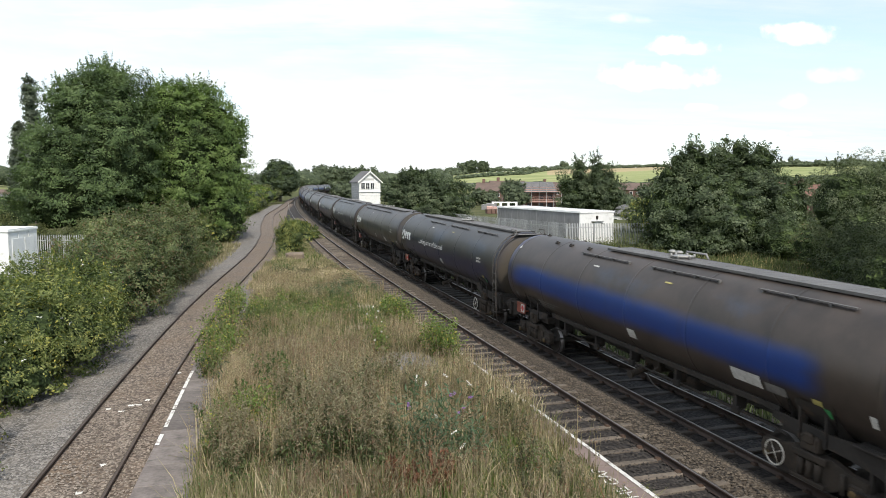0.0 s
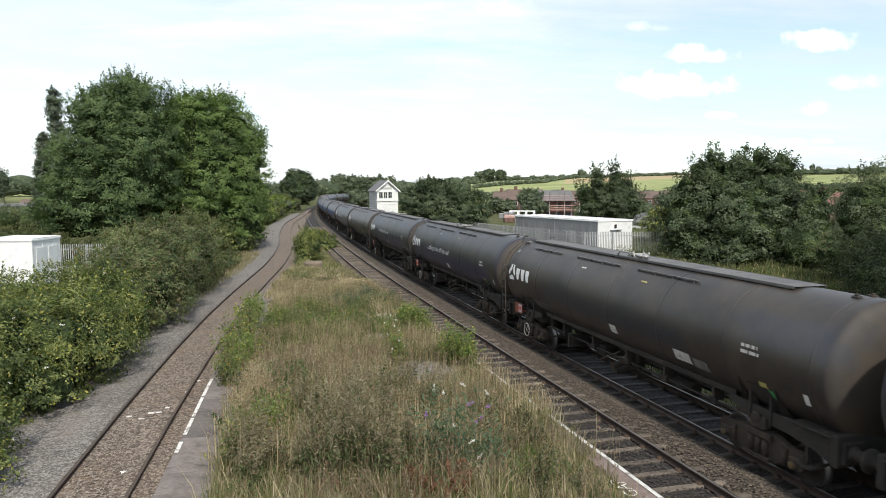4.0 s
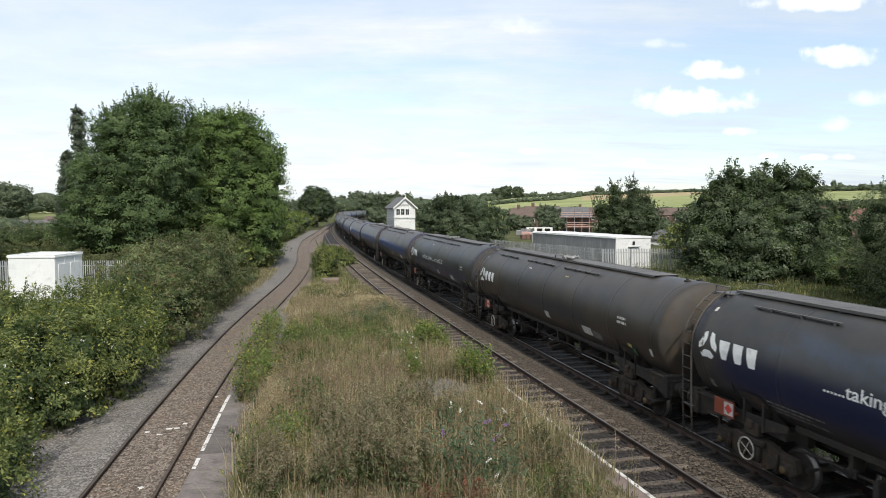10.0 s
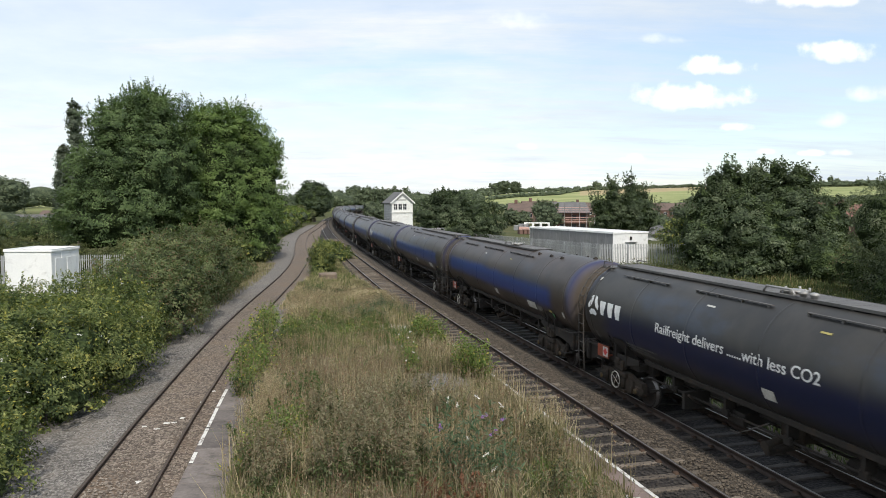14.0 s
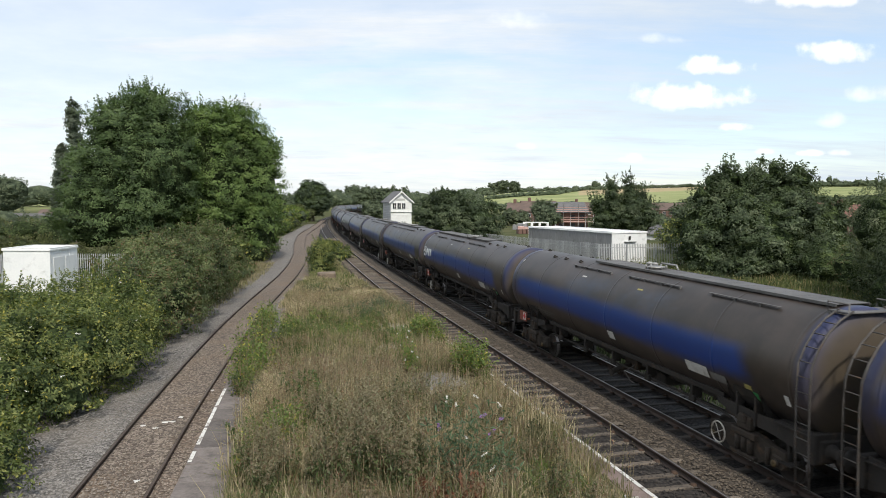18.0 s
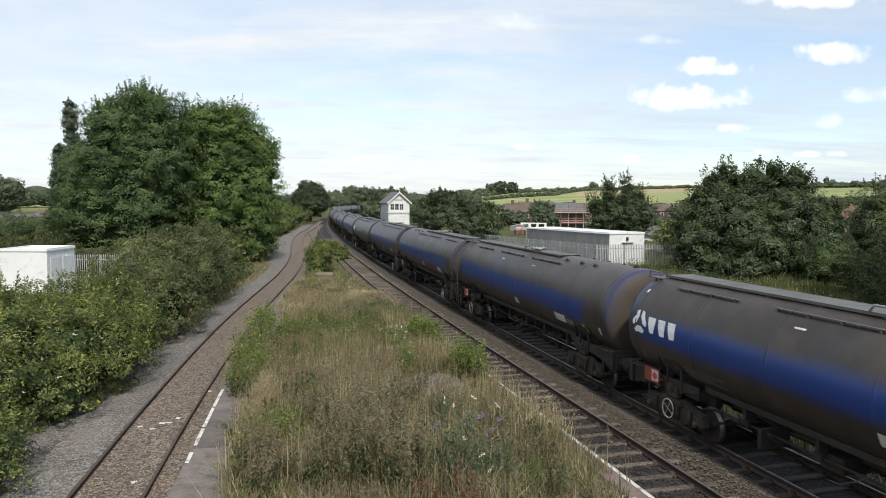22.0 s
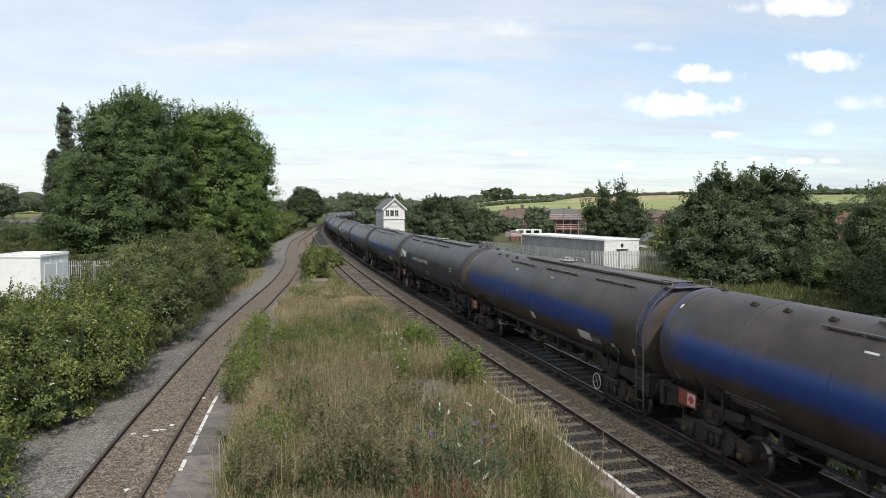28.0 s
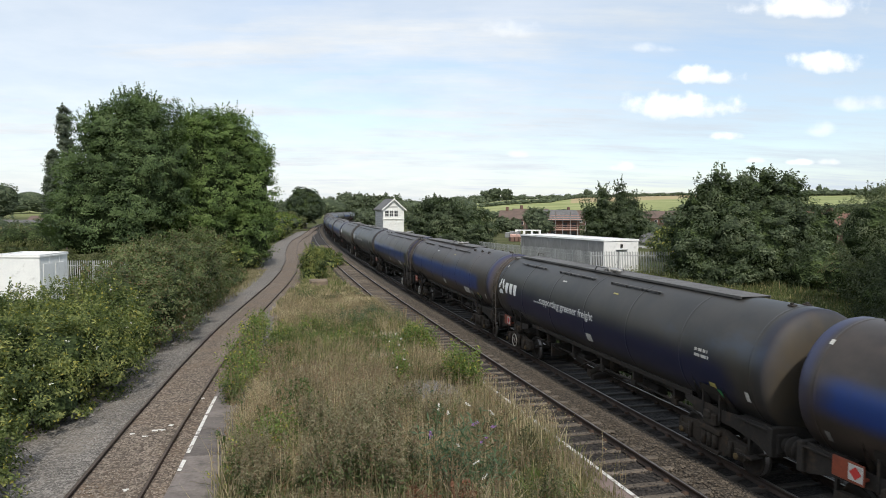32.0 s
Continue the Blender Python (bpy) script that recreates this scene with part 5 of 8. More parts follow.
def train():
    first, out = {}, []
    for k, (kind, turned, slack) in enumerate(RAKE):
        if kind not in first:
            first[kind] = wagon(WM, *KINDS[kind])
            first[kind].matrix_basis = wagon_pose(k, 0)
            out.append(first[kind])
        else:
            out.append(copy_thing(first[kind], wagon_pose(k, 0)))
    lone = [c for c in out[10].children if c.data is WM["ladder_a"]]          # one wagon has its ladder on the far flank alone
    bpy.data.objects.remove(lone[0])
    return out


WAGONS = train()


# ---- plants ----
LEAF_MAPLE_LIGHT = leafy("light_maple_leaves", (0.056, 0.090, 0.026), (0.132, 0.196, 0.055), (0.20, 0.265, 0.092), 0.32, own=0.22)
LEAF_MAPLE = leafy("maple_leaves", (0.042, 0.068, 0.027), (0.100, 0.148, 0.056), (0.17, 0.225, 0.098), 0.30, own=0.22)
LEAF_THORN = leafy("thorn_leaves", (0.050, 0.068, 0.028), (0.116, 0.144, 0.058), (0.24, 0.26, 0.122), 0.25, (0.17, 0.115, 0.065), 0.12)
LEAF_BRAMBLE = leafy("bramble_leaves", (0.042, 0.064, 0.024), (0.142, 0.174, 0.060), (0.38, 0.385, 0.14), 0.34, (0.34, 0.31, 0.07), 0.06, 1.1)
LEAF_POPLAR = leafy("poplar_leaves", (0.055, 0.072, 0.052), (0.105, 0.128, 0.088), (0.17, 0.20, 0.14), 0.25)
LEAF_GREY = leafy("pale_maple_leaves", (0.032, 0.046, 0.023), (0.072, 0.098, 0.048), (0.175, 0.205, 0.122), 0.28)
# far leaves paler and greyer: the haze of distance is put into their colour
LEAF_HAZE = leafy("hazed_far_leaves", (0.078, 0.100, 0.062), (0.112, 0.140, 0.080), (0.155, 0.18, 0.105), 0.2)
LEAF_BRIGHT = leafy("young_leaves", (0.074, 0.112, 0.028), (0.150, 0.205, 0.056), (0.30, 0.345, 0.115), 0.35, (0.34, 0.32, 0.07), 0.10)
LEAF_OAK = leafy("oak_leaves", (0.030, 0.046, 0.026), (0.062, 0.086, 0.044), (0.105, 0.135, 0.072), 0.25)
LEAF_SCRUB = leafy("olive_scrub_leaves", (0.062, 0.072, 0.030), (0.125, 0.138, 0.058), (0.24, 0.24, 0.11), 0.3)
LEAF_SALLOW = leafy("sallow_leaves", (0.062, 0.078, 0.042), (0.125, 0.148, 0.084), (0.24, 0.265, 0.165), 0.28)
# green darkened to paint the shade that lies on the right-hand scrub
LEAF_SHADED = leafy("shaded_scrub_leaves", (0.016, 0.025, 0.012), (0.036, 0.050, 0.022), (0.080, 0.098, 0.046), 0.25)
LEAF_BLUE = leafy("buddleia_leaves", (0.040, 0.068, 0.036), (0.088, 0.134, 0.072), (0.18, 0.23, 0.135), 0.28)
RUSTY_DOCK = leafy("dock_seed", (0.10, 0.045, 0.025), (0.20, 0.095, 0.055), (0.32, 0.17, 0.11), 0.2)
MUGWORT = leafy("mugwort_leaves", (0.046, 0.062, 0.024), (0.108, 0.136, 0.055), (0.23, 0.255, 0.12), 0.25)
PLUME = leafy("grey_plumes", (0.14, 0.125, 0.078), (0.26, 0.232, 0.150), (0.45, 0.40, 0.28), 0.25, (0.20, 0.12, 0.08), 0.10)
NETTLE = leafy("nettle_leaves", (0.046, 0.076, 0.025), (0.102, 0.148, 0.050), (0.20, 0.25, 0.095), 0.3, (0.24, 0.22, 0.06), 0.05)
WEED = leafy("brown_weeds", (0.110, 0.094, 0.056), (0.235, 0.190, 0.120), (0.42, 0.345, 0.235), 0.25, (0.27, 0.14, 0.09), 0.10, 7.0, (1, 1, 0.16), 0.30)
WEED_GREEN = leafy("grey_green_weeds", (0.045, 0.052, 0.024), (0.112, 0.116, 0.060), (0.26, 0.25, 0.155), 0.25, (0.27, 0.20, 0.115), 0.08, 7.0, (1, 1, 0.16), 0.28)
GRASS_DRY = leafy("dry_grass", (0.135, 0.117, 0.068), (0.285, 0.242, 0.150), (0.50, 0.43, 0.29), 0.28, (0.13, 0.145, 0.055), 0.20)
STRAW_PALE = leafy("pale_straw", (0.27, 0.215, 0.135), (0.47, 0.385, 0.255), (0.68, 0.57, 0.41), 0.28, (0.15, 0.155, 0.065), 0.14)
STALK_RUSTY = leafy("rusty_stalks", (0.130, 0.104, 0.070), (0.26, 0.212, 0.148), (0.43, 0.365, 0.272), 0.25, (0.24, 0.105, 0.07), 0.12, 7.0, (1, 1, 0.16), 0.30)
GRASS_VERGE = leafy("verge_grass", (0.050, 0.072, 0.026), (0.108, 0.130, 0.050), (0.22, 0.23, 0.10), 0.28, (0.34, 0.28, 0.15), 0.12)
GRASS_GREEN = leafy("green_grass", (0.056, 0.090, 0.024), (0.115, 0.155, 0.044), (0.24, 0.27, 0.095), 0.30, (0.38, 0.31, 0.16), 0.12)
# core colours, darker than the leaves: shade within the crown painted in
CORE_SHADE = thicket("crown_core_shade", (0.020, 0.031, 0.012), (0.100, 0.135, 0.050), 7.0)
CORE_FAR = thicket("far_crown_core", (0.050, 0.066, 0.040), (0.135, 0.160, 0.090), 1.3)
PETAL_WHITE = plain("white_petals", (0.62, 0.61, 0.55), (0.8, 0.79, 0.74), 3, 20, 0.7, 0, 0)
PETAL_MAUVE = plain("mauve_petals", (0.22, 0.11, 0.30), (0.36, 0.20, 0.45), 3, 20, 0.7, 0, 0)


def unit(v):
    return v / np.maximum(np.linalg.norm(v, axis=-1, keepdims=True), 1e-9)


def leaf_arrays(p, n, size, rng, slim=0.62, rise=-0.5):
    """One bent diamond leaf at each place p, facing n."""
    k = len(p)
    t = rng.normal(size=(k, 3))
    t[:, 2] += rise
    t = unit(t - (t * n).sum(1, keepdims=True) * n)
    b = np.cross(n, t)
    s = size[:, None]
    v = np.stack([p - t * s * 0.5, p + b * s * slim * 0.5 + n * s * 0.10, p + t * s * 0.5 - n * s * 0.08, p - b * s * slim * 0.5 + n * s * 0.10], 1)
    f = np.arange(k * 4).reshape(k, 4)
    return v.reshape(-1, 3), f


def crown_points(lobes, clumps, per, spread, rng, rough=0.22, fill=0.15, low=-0.6):
    """Leaf places in many clumps near the skin of overlapping lobes; uneven, with gaps."""
    lobes = np.array(lobes, float)
    area = (lobes[:, 3] * lobes[:, 4] + lobes[:, 3] * lobes[:, 5] + lobes[:, 4] * lobes[:, 5])
    pick = rng.choice(len(lobes), clumps, p=area / area.sum())
    d = unit(rng.normal(size=(clumps, 3)))
    d[:, 2] = np.where(d[:, 2] < low, -d[:, 2], d[:, 2])
    ph = rng.uniform(0, 6.28, (3, len(lobes)))
    wave = np.sin(d[:, 0] * 5 + ph[0][pick]) * np.sin(d[:, 1] * 5 + ph[1][pick]) + 0.6 * np.sin(d[:, 2] * 9 + ph[2][pick])
    r = 0.97 + rough * wave * 0.6 + np.clip(rng.normal(0, 0.04, clumps), -0.1, 0.06)
    inner = rng.uniform(size=clumps) < fill
    r = np.where(inner, r * rng.uniform(0.45, 0.9, clumps), r)
    c = lobes[pick, :3] + d * lobes[pick, 3:] * r[:, None]
    # leave out clumps deep inside another lobe
    q = ((c[:, None, :] - lobes[None, :, :3]) / lobes[None, :, 3:])
    deep = (np.linalg.norm(q, axis=2) < 0.72).any(1) & ~inner
    c, d = c[~deep], d[~deep]
    k = len(c)
    cs = spread * rng.uniform(0.6, 1.35, k)
    off = unit(rng.normal(size=(k, per, 3))) * rng.uniform(0, 1, (k, per, 1)) ** 0.45 * 1.75 * np.array([1, 1, 0.55])
    p = c[:, None, :] + off * cs[:, None, None] * 0.55
    n = unit(d[:, None, :] * 0.7 + unit(off) * 0.35 + np.array([0, 0, 0.55]) + rng.normal(0, 0.28, (k, per, 3)))
    return p.reshape(-1, 3), n.reshape(-1, 3)


def limb_mesh(base, top, r0, lobes, rng):
    """Tapered trunk with limbs that reach into the lobes."""
    bm = bmesh.new()
    b, t = Vector(base), Vector(top)
    tube(bm, [b, b.lerp(t, 0.35) + Vector((0.1, 0.05, 0)), b.lerp(t, 0.7), t], [r0 * 1.25, r0 * 0.85, r0 * 0.55, r0 * 0.2], 10)
    for lb in lobes:
        e = Vector(lb[:3])
        s = b.lerp(t, rng.uniform(0.2, 0.6))
        m = s.lerp(e, 0.5) + Vector((rng.uniform(-0.3, 0.3), rng.uniform(-0.3, 0.3), rng.uniform(-0.2, 0.5)))
        tube(bm, [s, m, e], [r0 * 0.45, r0 * 0.28, r0 * 0.08], 6)
    return bm


def tree(name, lobes, clumps, per, spread, leaf, mat, seed, label, category="tree", trunk=None, low=-0.6, rough=0.22, shoots=0, shoot=0.8, fill=0.15, slim=0.62, core=0.70, core_mat=None, shoot_w=0.62):
    core_mat = core_mat or CORE_SHADE
    rng = np.random.RandomState(seed)
    t = empty(name, None)
    tagged(t, label, category)
    if trunk:
        part("trunk", limb_mesh(trunk[0], trunk[1], trunk[2], lobes, rng), BARK, t)
    p, n = crown_points(lobes, clumps, per, spread, rng, rough, fill, low)
    if shoots:                                             # upright leafy twigs that break the outline
        lb = np.array(lobes, float)
        i = rng.randint(0, len(lb), shoots)
        d = unit(np.stack([rng.normal(0, 0.75, shoots), rng.normal(0, 0.75, shoots), rng.uniform(0.35, 1, shoots)], 1))
        c = lb[i, :3] + d * lb[i, 3:] * 0.93
        k = 30
        u = np.linspace(0, 1, k)
        ln = shoot * rng.uniform(0.4, 1.2, shoots)
        dirs = unit(d * 0.45 + np.array([0, 0, 1.0]) + rng.normal(0, 0.15, (shoots, 3)))
        q = c[:, None, :] + dirs[:, None, :] * (u[None, :, None] * ln[:, None, None]) + np.clip(rng.normal(0, leaf * shoot_w, (shoots, k, 3)), -leaf * 2 * shoot_w, leaf * 2 * shoot_w) * (1.25 - u)[None, :, None]
        p = np.concatenate([p, q.reshape(-1, 3)])
        n = np.concatenate([n, unit(rng.normal(size=(shoots * k, 3)) + np.array([0, 0, 0.6]))])
    v, f = leaf_arrays(p, n, leaf * rng.uniform(0.6, 1.35, len(p)), rng, slim)
    laid("crown", arrays("crown", v, f, mat), None, t)
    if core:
        bm = bmesh.new()                                    # solid core closing gaps in the crown, dark to paint inner shade
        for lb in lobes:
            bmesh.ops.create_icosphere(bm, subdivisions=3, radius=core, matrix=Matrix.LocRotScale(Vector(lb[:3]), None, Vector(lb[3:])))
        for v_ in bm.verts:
            v_.co += v_.normal * noise.noise(v_.co * (1.6 if core_mat is CORE_SHADE else 0.6)) * 0.22 * min(lobes[0][3:])
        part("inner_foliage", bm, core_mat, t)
    return t


def blades(name, base, height, lean, width, mat, rng, label="", category=""):
    """Grass: one tapered, bent blade at each base."""
    k = len(base)
    a = rng.uniform(0, 2 * math.pi, k)
    side = np.stack([np.cos(a), np.sin(a), np.zeros(k)], 1) * width[:, None]
    tilt = np.stack([rng.normal(0, 1, k), rng.normal(0, 1, k), np.zeros(k)], 1) * lean[:, None]
    up = np.array([0, 0, 1.0])
    mid = base + up * height[:, None] * 0.55 + tilt * height[:, None] * 0.35
    tip = base + up * height[:, None] * (1 - 0.25 * np.minimum(lean, 1))[:, None] + tilt * height[:, None]
    v = np.stack([base - side, base + side, mid + side * 0.75, mid - side * 0.75, tip], 1).reshape(-1, 3)
    i = np.arange(k)[:, None] * 5
    f = np.concatenate([i + np.array([[0, 1, 2]]), i + np.array([[0, 2, 3]]), i + np.array([[3, 2, 4]])])
    ob = laid(name, arrays(name, v, f, mat))
    return tagged(ob, label, category, kind="stuff")


def plat_places(n, lo, hi, rng, margin_l=0.95, margin_r=0.35):
    y = rng.uniform(lo, hi, n)
    margin_r = np.where(y < 11.6, 0.75, np.where(y < 13, 0.5, margin_r))           # the coping is bare near the bridge
    l, r = np.interp(y, EDGE_L[:, 1], EDGE_L[:, 0]) + margin_l, np.interp(y, EDGE_R[:, 1], EDGE_R[:, 0]) - margin_r
    x = l + (r - l) * rng.uniform(0, 1, n)
    top = ramp_top(y) - 0.03
    return np.stack([x, y, top], 1)


def patchy(p, scale, seed):
    """A smooth value from 0 to 1 over the plan."""
    out = np.zeros(len(p))
    rr = np.random.RandomState(seed)
    for k in range(5):
        a, ph = rr.uniform(0, 6.28), rr.uniform(0, 6.28)
        w = scale * (0.6 + 0.5 * k)
        out += np.sin((p[:, 0] * math.cos(a) + p[:, 1] * math.sin(a)) * w + ph) / (1 + 0.4 * k)
    return 0.5 + 0.5 * np.tanh(out * 0.8)


def thin_out(p, rng, strength=0.93):
    keep = np.ones(len(p), bool)
    for cx, cy, rx, ry in BARE:
        d = ((p[:, 0] - cx) / rx) ** 2 + ((p[:, 1] - cy) / ry) ** 2
        keep &= ~((d < 1) & (rng.uniform(size=len(p)) < strength))
    return keep


# what grows where on the platform: middle and half widths of each patch
GREEN_SPOTS = [(-4.6, 26.6, 1.8, 2.8), (-2.4, 25.6, 1.5, 2.4), (-3.0, 32.2, 1.6, 2.2), (-1.4, 23.2, 0.9, 1.8), (-3.7, 16.4, 0.9, 2.4), (-5.6, 22.5, 1.0, 4.5), (-0.6, 29.5, 0.8, 2.6), (2.2, 12.2, 0.6, 1.2)]
STRAW_SPOTS = [(-5.6, 39.5, 3.0, 3.6), (-3.0, 37.0, 1.8, 2.8), (-5.0, 16.2, 0.8, 3.4), (-2.6, 28.8, 1.0, 1.1), (-7.0, 34.0, 1.4, 3.0)]
BROWN_SPOTS = [(-3.5, 20.2, 1.5, 2.4), (-1.8, 18.6, 1.5, 2.0), (0.4, 16.4, 1.4, 1.8), (0.6, 23.6, 1.0, 2.2), (-1.0, 12.0, 1.6, 1.4)]


def within(p, spots):
    """1 in the middle of a patch, falling to 0 outside."""
    out = np.zeros(len(p))
    for cx, cy, rx, ry in spots:
        out = np.maximum(out, np.clip(1.5 - ((p[:, 0] - cx) / rx) ** 2 - ((p[:, 1] - cy) / ry) ** 2, 0, 1))
    return out


def platform_grass():
    rng = np.random.RandomState(21)
    p = np.concatenate([plat_places(96000, 9.5, 40, rng, 0.98, 0.14), plat_places(30000, 40, 72, rng, 0.3, 0.3), plat_places(16000, 33, 45, rng, 0.3, 0.3), plat_places(16000, -5.5, 9.5, rng, 0.98, 0.3)])
    p = p[thin_out(p, rng)]
    edge = np.interp(p[:, 1], EDGE_R[:, 1], EDGE_R[:, 0]) - p[:, 0]
    far = np.clip((p[:, 1] - 45) / 8, 0, 1)
    wild = lambda k: rng.gumbel(0, 0.22, len(p)) + 0.5 * (patchy(p, 1.6, k) - 0.5)
    score = np.stack([0.24 + 0.8 * within(p, STRAW_SPOTS) + wild(51), 0.35 + 0.45 * within(p, BROWN_SPOTS) + 0.30 * (edge < 1.3) + wild(52), 0.30 + 0.8 * within(p, GREEN_SPOTS) + 0.3 * far + wild(53), -0.05 + 0.5 * within(p, BROWN_SPOTS) + wild(54)])
    best = score.argmax(0)
    tall = patchy(p, 0.55, 9) * 0.5 + patchy(p, 2.6, 12) * 0.6
    low = 1 - 0.45 * within(p, STRAW_SPOTS[:2])
    for name, k, mat, txt in (("pale_grass", 0, STRAW_PALE, "pale bleached straw on the old platform"), ("dry_grass", 1, GRASS_DRY, "dry straw-coloured grass on the old platform"),
                              ("green_grass", 2, GRASS_GREEN, "green grass and low weeds on the old platform"), ("rusty_grass", 3, STALK_RUSTY, "rusty brown dying grass on the old platform")):
        sel = best == k
        q = p[sel]
        n = len(q)
        near = np.clip((19 - q[:, 1]) / 8, 0, 1) * (0.4 if k == 2 else 1.0)
        h = (0.08 + 0.34 * tall[sel] + 0.20 * near) * low[sel] * rng.uniform(0.3, 1.7, n)
        blades(name, q, h, np.abs(rng.normal(0.0, 0.42, n)), 0.006 + 0.0002 * q[:, 1] + 0 * h, mat, rng, txt, "grass")
    # low broad-leaved weeds between the blades
    for seed, mat, n, txt in ((3, WEED, 40000, "low brown weeds"), (4, WEED_GREEN, 44000, "low grey-green weeds"), (5, NETTLE, 60000, "low leafy green weeds")):
        r2 = np.random.RandomState(seed)
        q = plat_places(n, 9.8, 42, r2, 0.95, 0.25)
        want = within(q, GREEN_SPOTS) if seed == 5 else within(q, BROWN_SPOTS) if seed == 3 else np.maximum(within(q, GREEN_SPOTS), within(q, BROWN_SPOTS)) * 0.6
        q = q[thin_out(q, r2, 0.85) & (0.55 * patchy(q, 1.1, 40 + seed) + 0.5 * want > 0.50 + r2.normal(0, 0.08, len(q)))]
        k = len(q)
        q[:, 2] += r2.uniform(0.02, 1.0, k) * (0.18 + 0.42 * patchy(q, 2.2, 60 + seed)) * (0.8 + 0.5 * np.clip((22 - q[:, 1]) / 10, 0, 1))
        v, f = leaf_arrays(q, unit(r2.normal(size=(k, 3)) * 0.7 + np.array([0, -0.3, 0.8])), (0.030 + 0.0014 * q[:, 1]) * r2.uniform(0.6, 1.6, k), r2, 0.38, 0.5)
        tagged(laid("low_weeds", arrays("low_weeds", v, f, mat)), txt + " among the platform grass", "weeds", kind="stuff")
    # tall stalks with seed heads
    q = plat_places(13000, 10, 36, rng, 0.8, 0.2)
    q = q[thin_out(q, rng, 0.8) & (patchy(q, 0.7, 31) > 0.3)]
    k = len(q)
    h = rng.uniform(0.45, 1.05, k) * (0.75 + 0.45 * np.clip((20 - q[:, 1]) / 8, 0, 1))
    lean = np.abs(rng.normal(0, 0.10, k))
    blades("seed_stalks", q, h, lean, np.full(k, 0.006), STRAW_PALE, rng, "tall dry seed stalks on the platform", "grass")
    m = 10
    u = rng.uniform(0.55, 1.0, (k, m))
    c = q[:, None, :] + np.array([0, 0, 1.0]) * (u * h[:, None])[:, :, None] + rng.normal(0, 0.026, (k, m, 3))
    v, f = leaf_arrays(c.reshape(-1, 3), unit(rng.normal(size=(k * m, 3))), rng.uniform(0.02, 0.05, k * m), rng, 0.5)
    tagged(laid("seed_heads", arrays("seed_heads", v, f, WEED)), "brown seed heads on dry stalks", "grass", kind="stuff")


def weed_bush(places, height, mat, seed, label, leaf=0.05, stems=26, per=34, wide=0.32, slim=0.28, lean=0.16):
    """A bushy tall weed: thin stems set with small narrow leaves."""
    rng = np.random.RandomState(seed)
    for (x, y, s) in places:
        w = empty("tall_weed", pose(x, y, PLAT_TOP - 0.03))
        tagged(w, label, "weed", group="tall weeds on the platform")
        n = int(stems * s)
        base = np.stack([rng.normal(0, wide * 0.45 * s, n), rng.normal(0, wide * 0.45 * s, n), np.zeros(n)], 1)
        h = height * s * rng.uniform(0.55, 1.1, n)
        tip = base + np.stack([rng.normal(0, lean, n), rng.normal(0, lean, n), np.ones(n)], 1) * h[:, None]
        side = np.array([0.006, 0.003, 0])
        v = np.stack([base - side, base + side, tip], 1).reshape(-1, 3)
        laid("stem_tuft", arrays("stem_tuft", v, np.arange(n * 3).reshape(n, 3), STEM), None, w)["kind"] = "stuff"
        u = rng.uniform(0.12, 1.0, (n, per))
        c = base[:, None] + (tip - base)[:, None] * u[:, :, None] + rng.normal(0, 0.027, (n, per, 3)) * (1.35 - u)[:, :, None]
        nn = unit(rng.normal(size=(n * per, 3)) + np.array([0, 0, 0.5]))
        v, f = leaf_arrays(c.reshape(-1, 3), nn, leaf * rng.uniform(0.5, 1.5, n * per), rng, slim, 1.0)
        laid("foliage", arrays("foliage", v, f, mat), None, w)["kind"] = "stuff"


def mugwort(places, seed):
    """Tall weed: dark lobed leaves low on upright stems, grey feathery plumes at the top."""
    rng = np.random.RandomState(seed)
    for x, y, s in places:
        w = empty("mugwort", pose(x, y, PLAT_TOP - 0.03))
        tagged(w, "tall dark mugwort with grey feathery seed plumes", "weed", group="tall weeds on the platform")
        n = 15
        base = np.stack([rng.normal(0, 0.16 * s, n), rng.normal(0, 0.16 * s, n), np.zeros(n)], 1)
        h = 1.42 * s * rng.uniform(0.6, 1.12, n)
        tip = base + np.stack([rng.normal(0, 0.13, n), rng.normal(0, 0.13, n), np.ones(n)], 1) * h[:, None]
        side = np.array([0.006, 0.003, 0])
        v = np.stack([base - side, base + side, tip], 1).reshape(-1, 3)
        laid("stem_tuft", arrays("stem_tuft", v, np.arange(n * 3).reshape(n, 3), STEM), None, w)["kind"] = "stuff"
        for name, per, lo, hi, wide, leaf, slim, mat in (("foliage", 34, 0.08, 0.74, 0.060, 0.090, 0.28, MUGWORT), ("seed_plume", 80, 0.58, 1.06, 0.020, 0.044, 0.36, PLUME)):
            u = rng.uniform(lo, hi, (n, per))
            c = base[:, None] + (tip - base)[:, None] * u[:, :, None] + rng.normal(0, wide, (n, per, 3)) * (1.25 - u)[:, :, None]
            if name == "seed_plume":                        # short side sprigs
                twig = rng.randint(0, 5, (n, per))
                a = twig * 1.26 + np.arange(n)[:, None]
                out = rng.uniform(0, 0.10, (n, per)) * (1.1 - u)* 2.2
                c += np.stack([np.cos(a) * out, np.sin(a) * out, out * 1.3], -1)
            nn = unit(rng.normal(size=(n * per, 3)) + np.array([0, 0, 0.5]))
            v, f = leaf_arrays(c.reshape(-1, 3), nn, leaf * rng.uniform(0.5, 1.5, n * per), rng, slim, 1.0)
            laid(name, arrays(name, v, f, mat), None, w, "grey seed plumes" if name == "seed_plume" else "")["kind"] = "stuff"


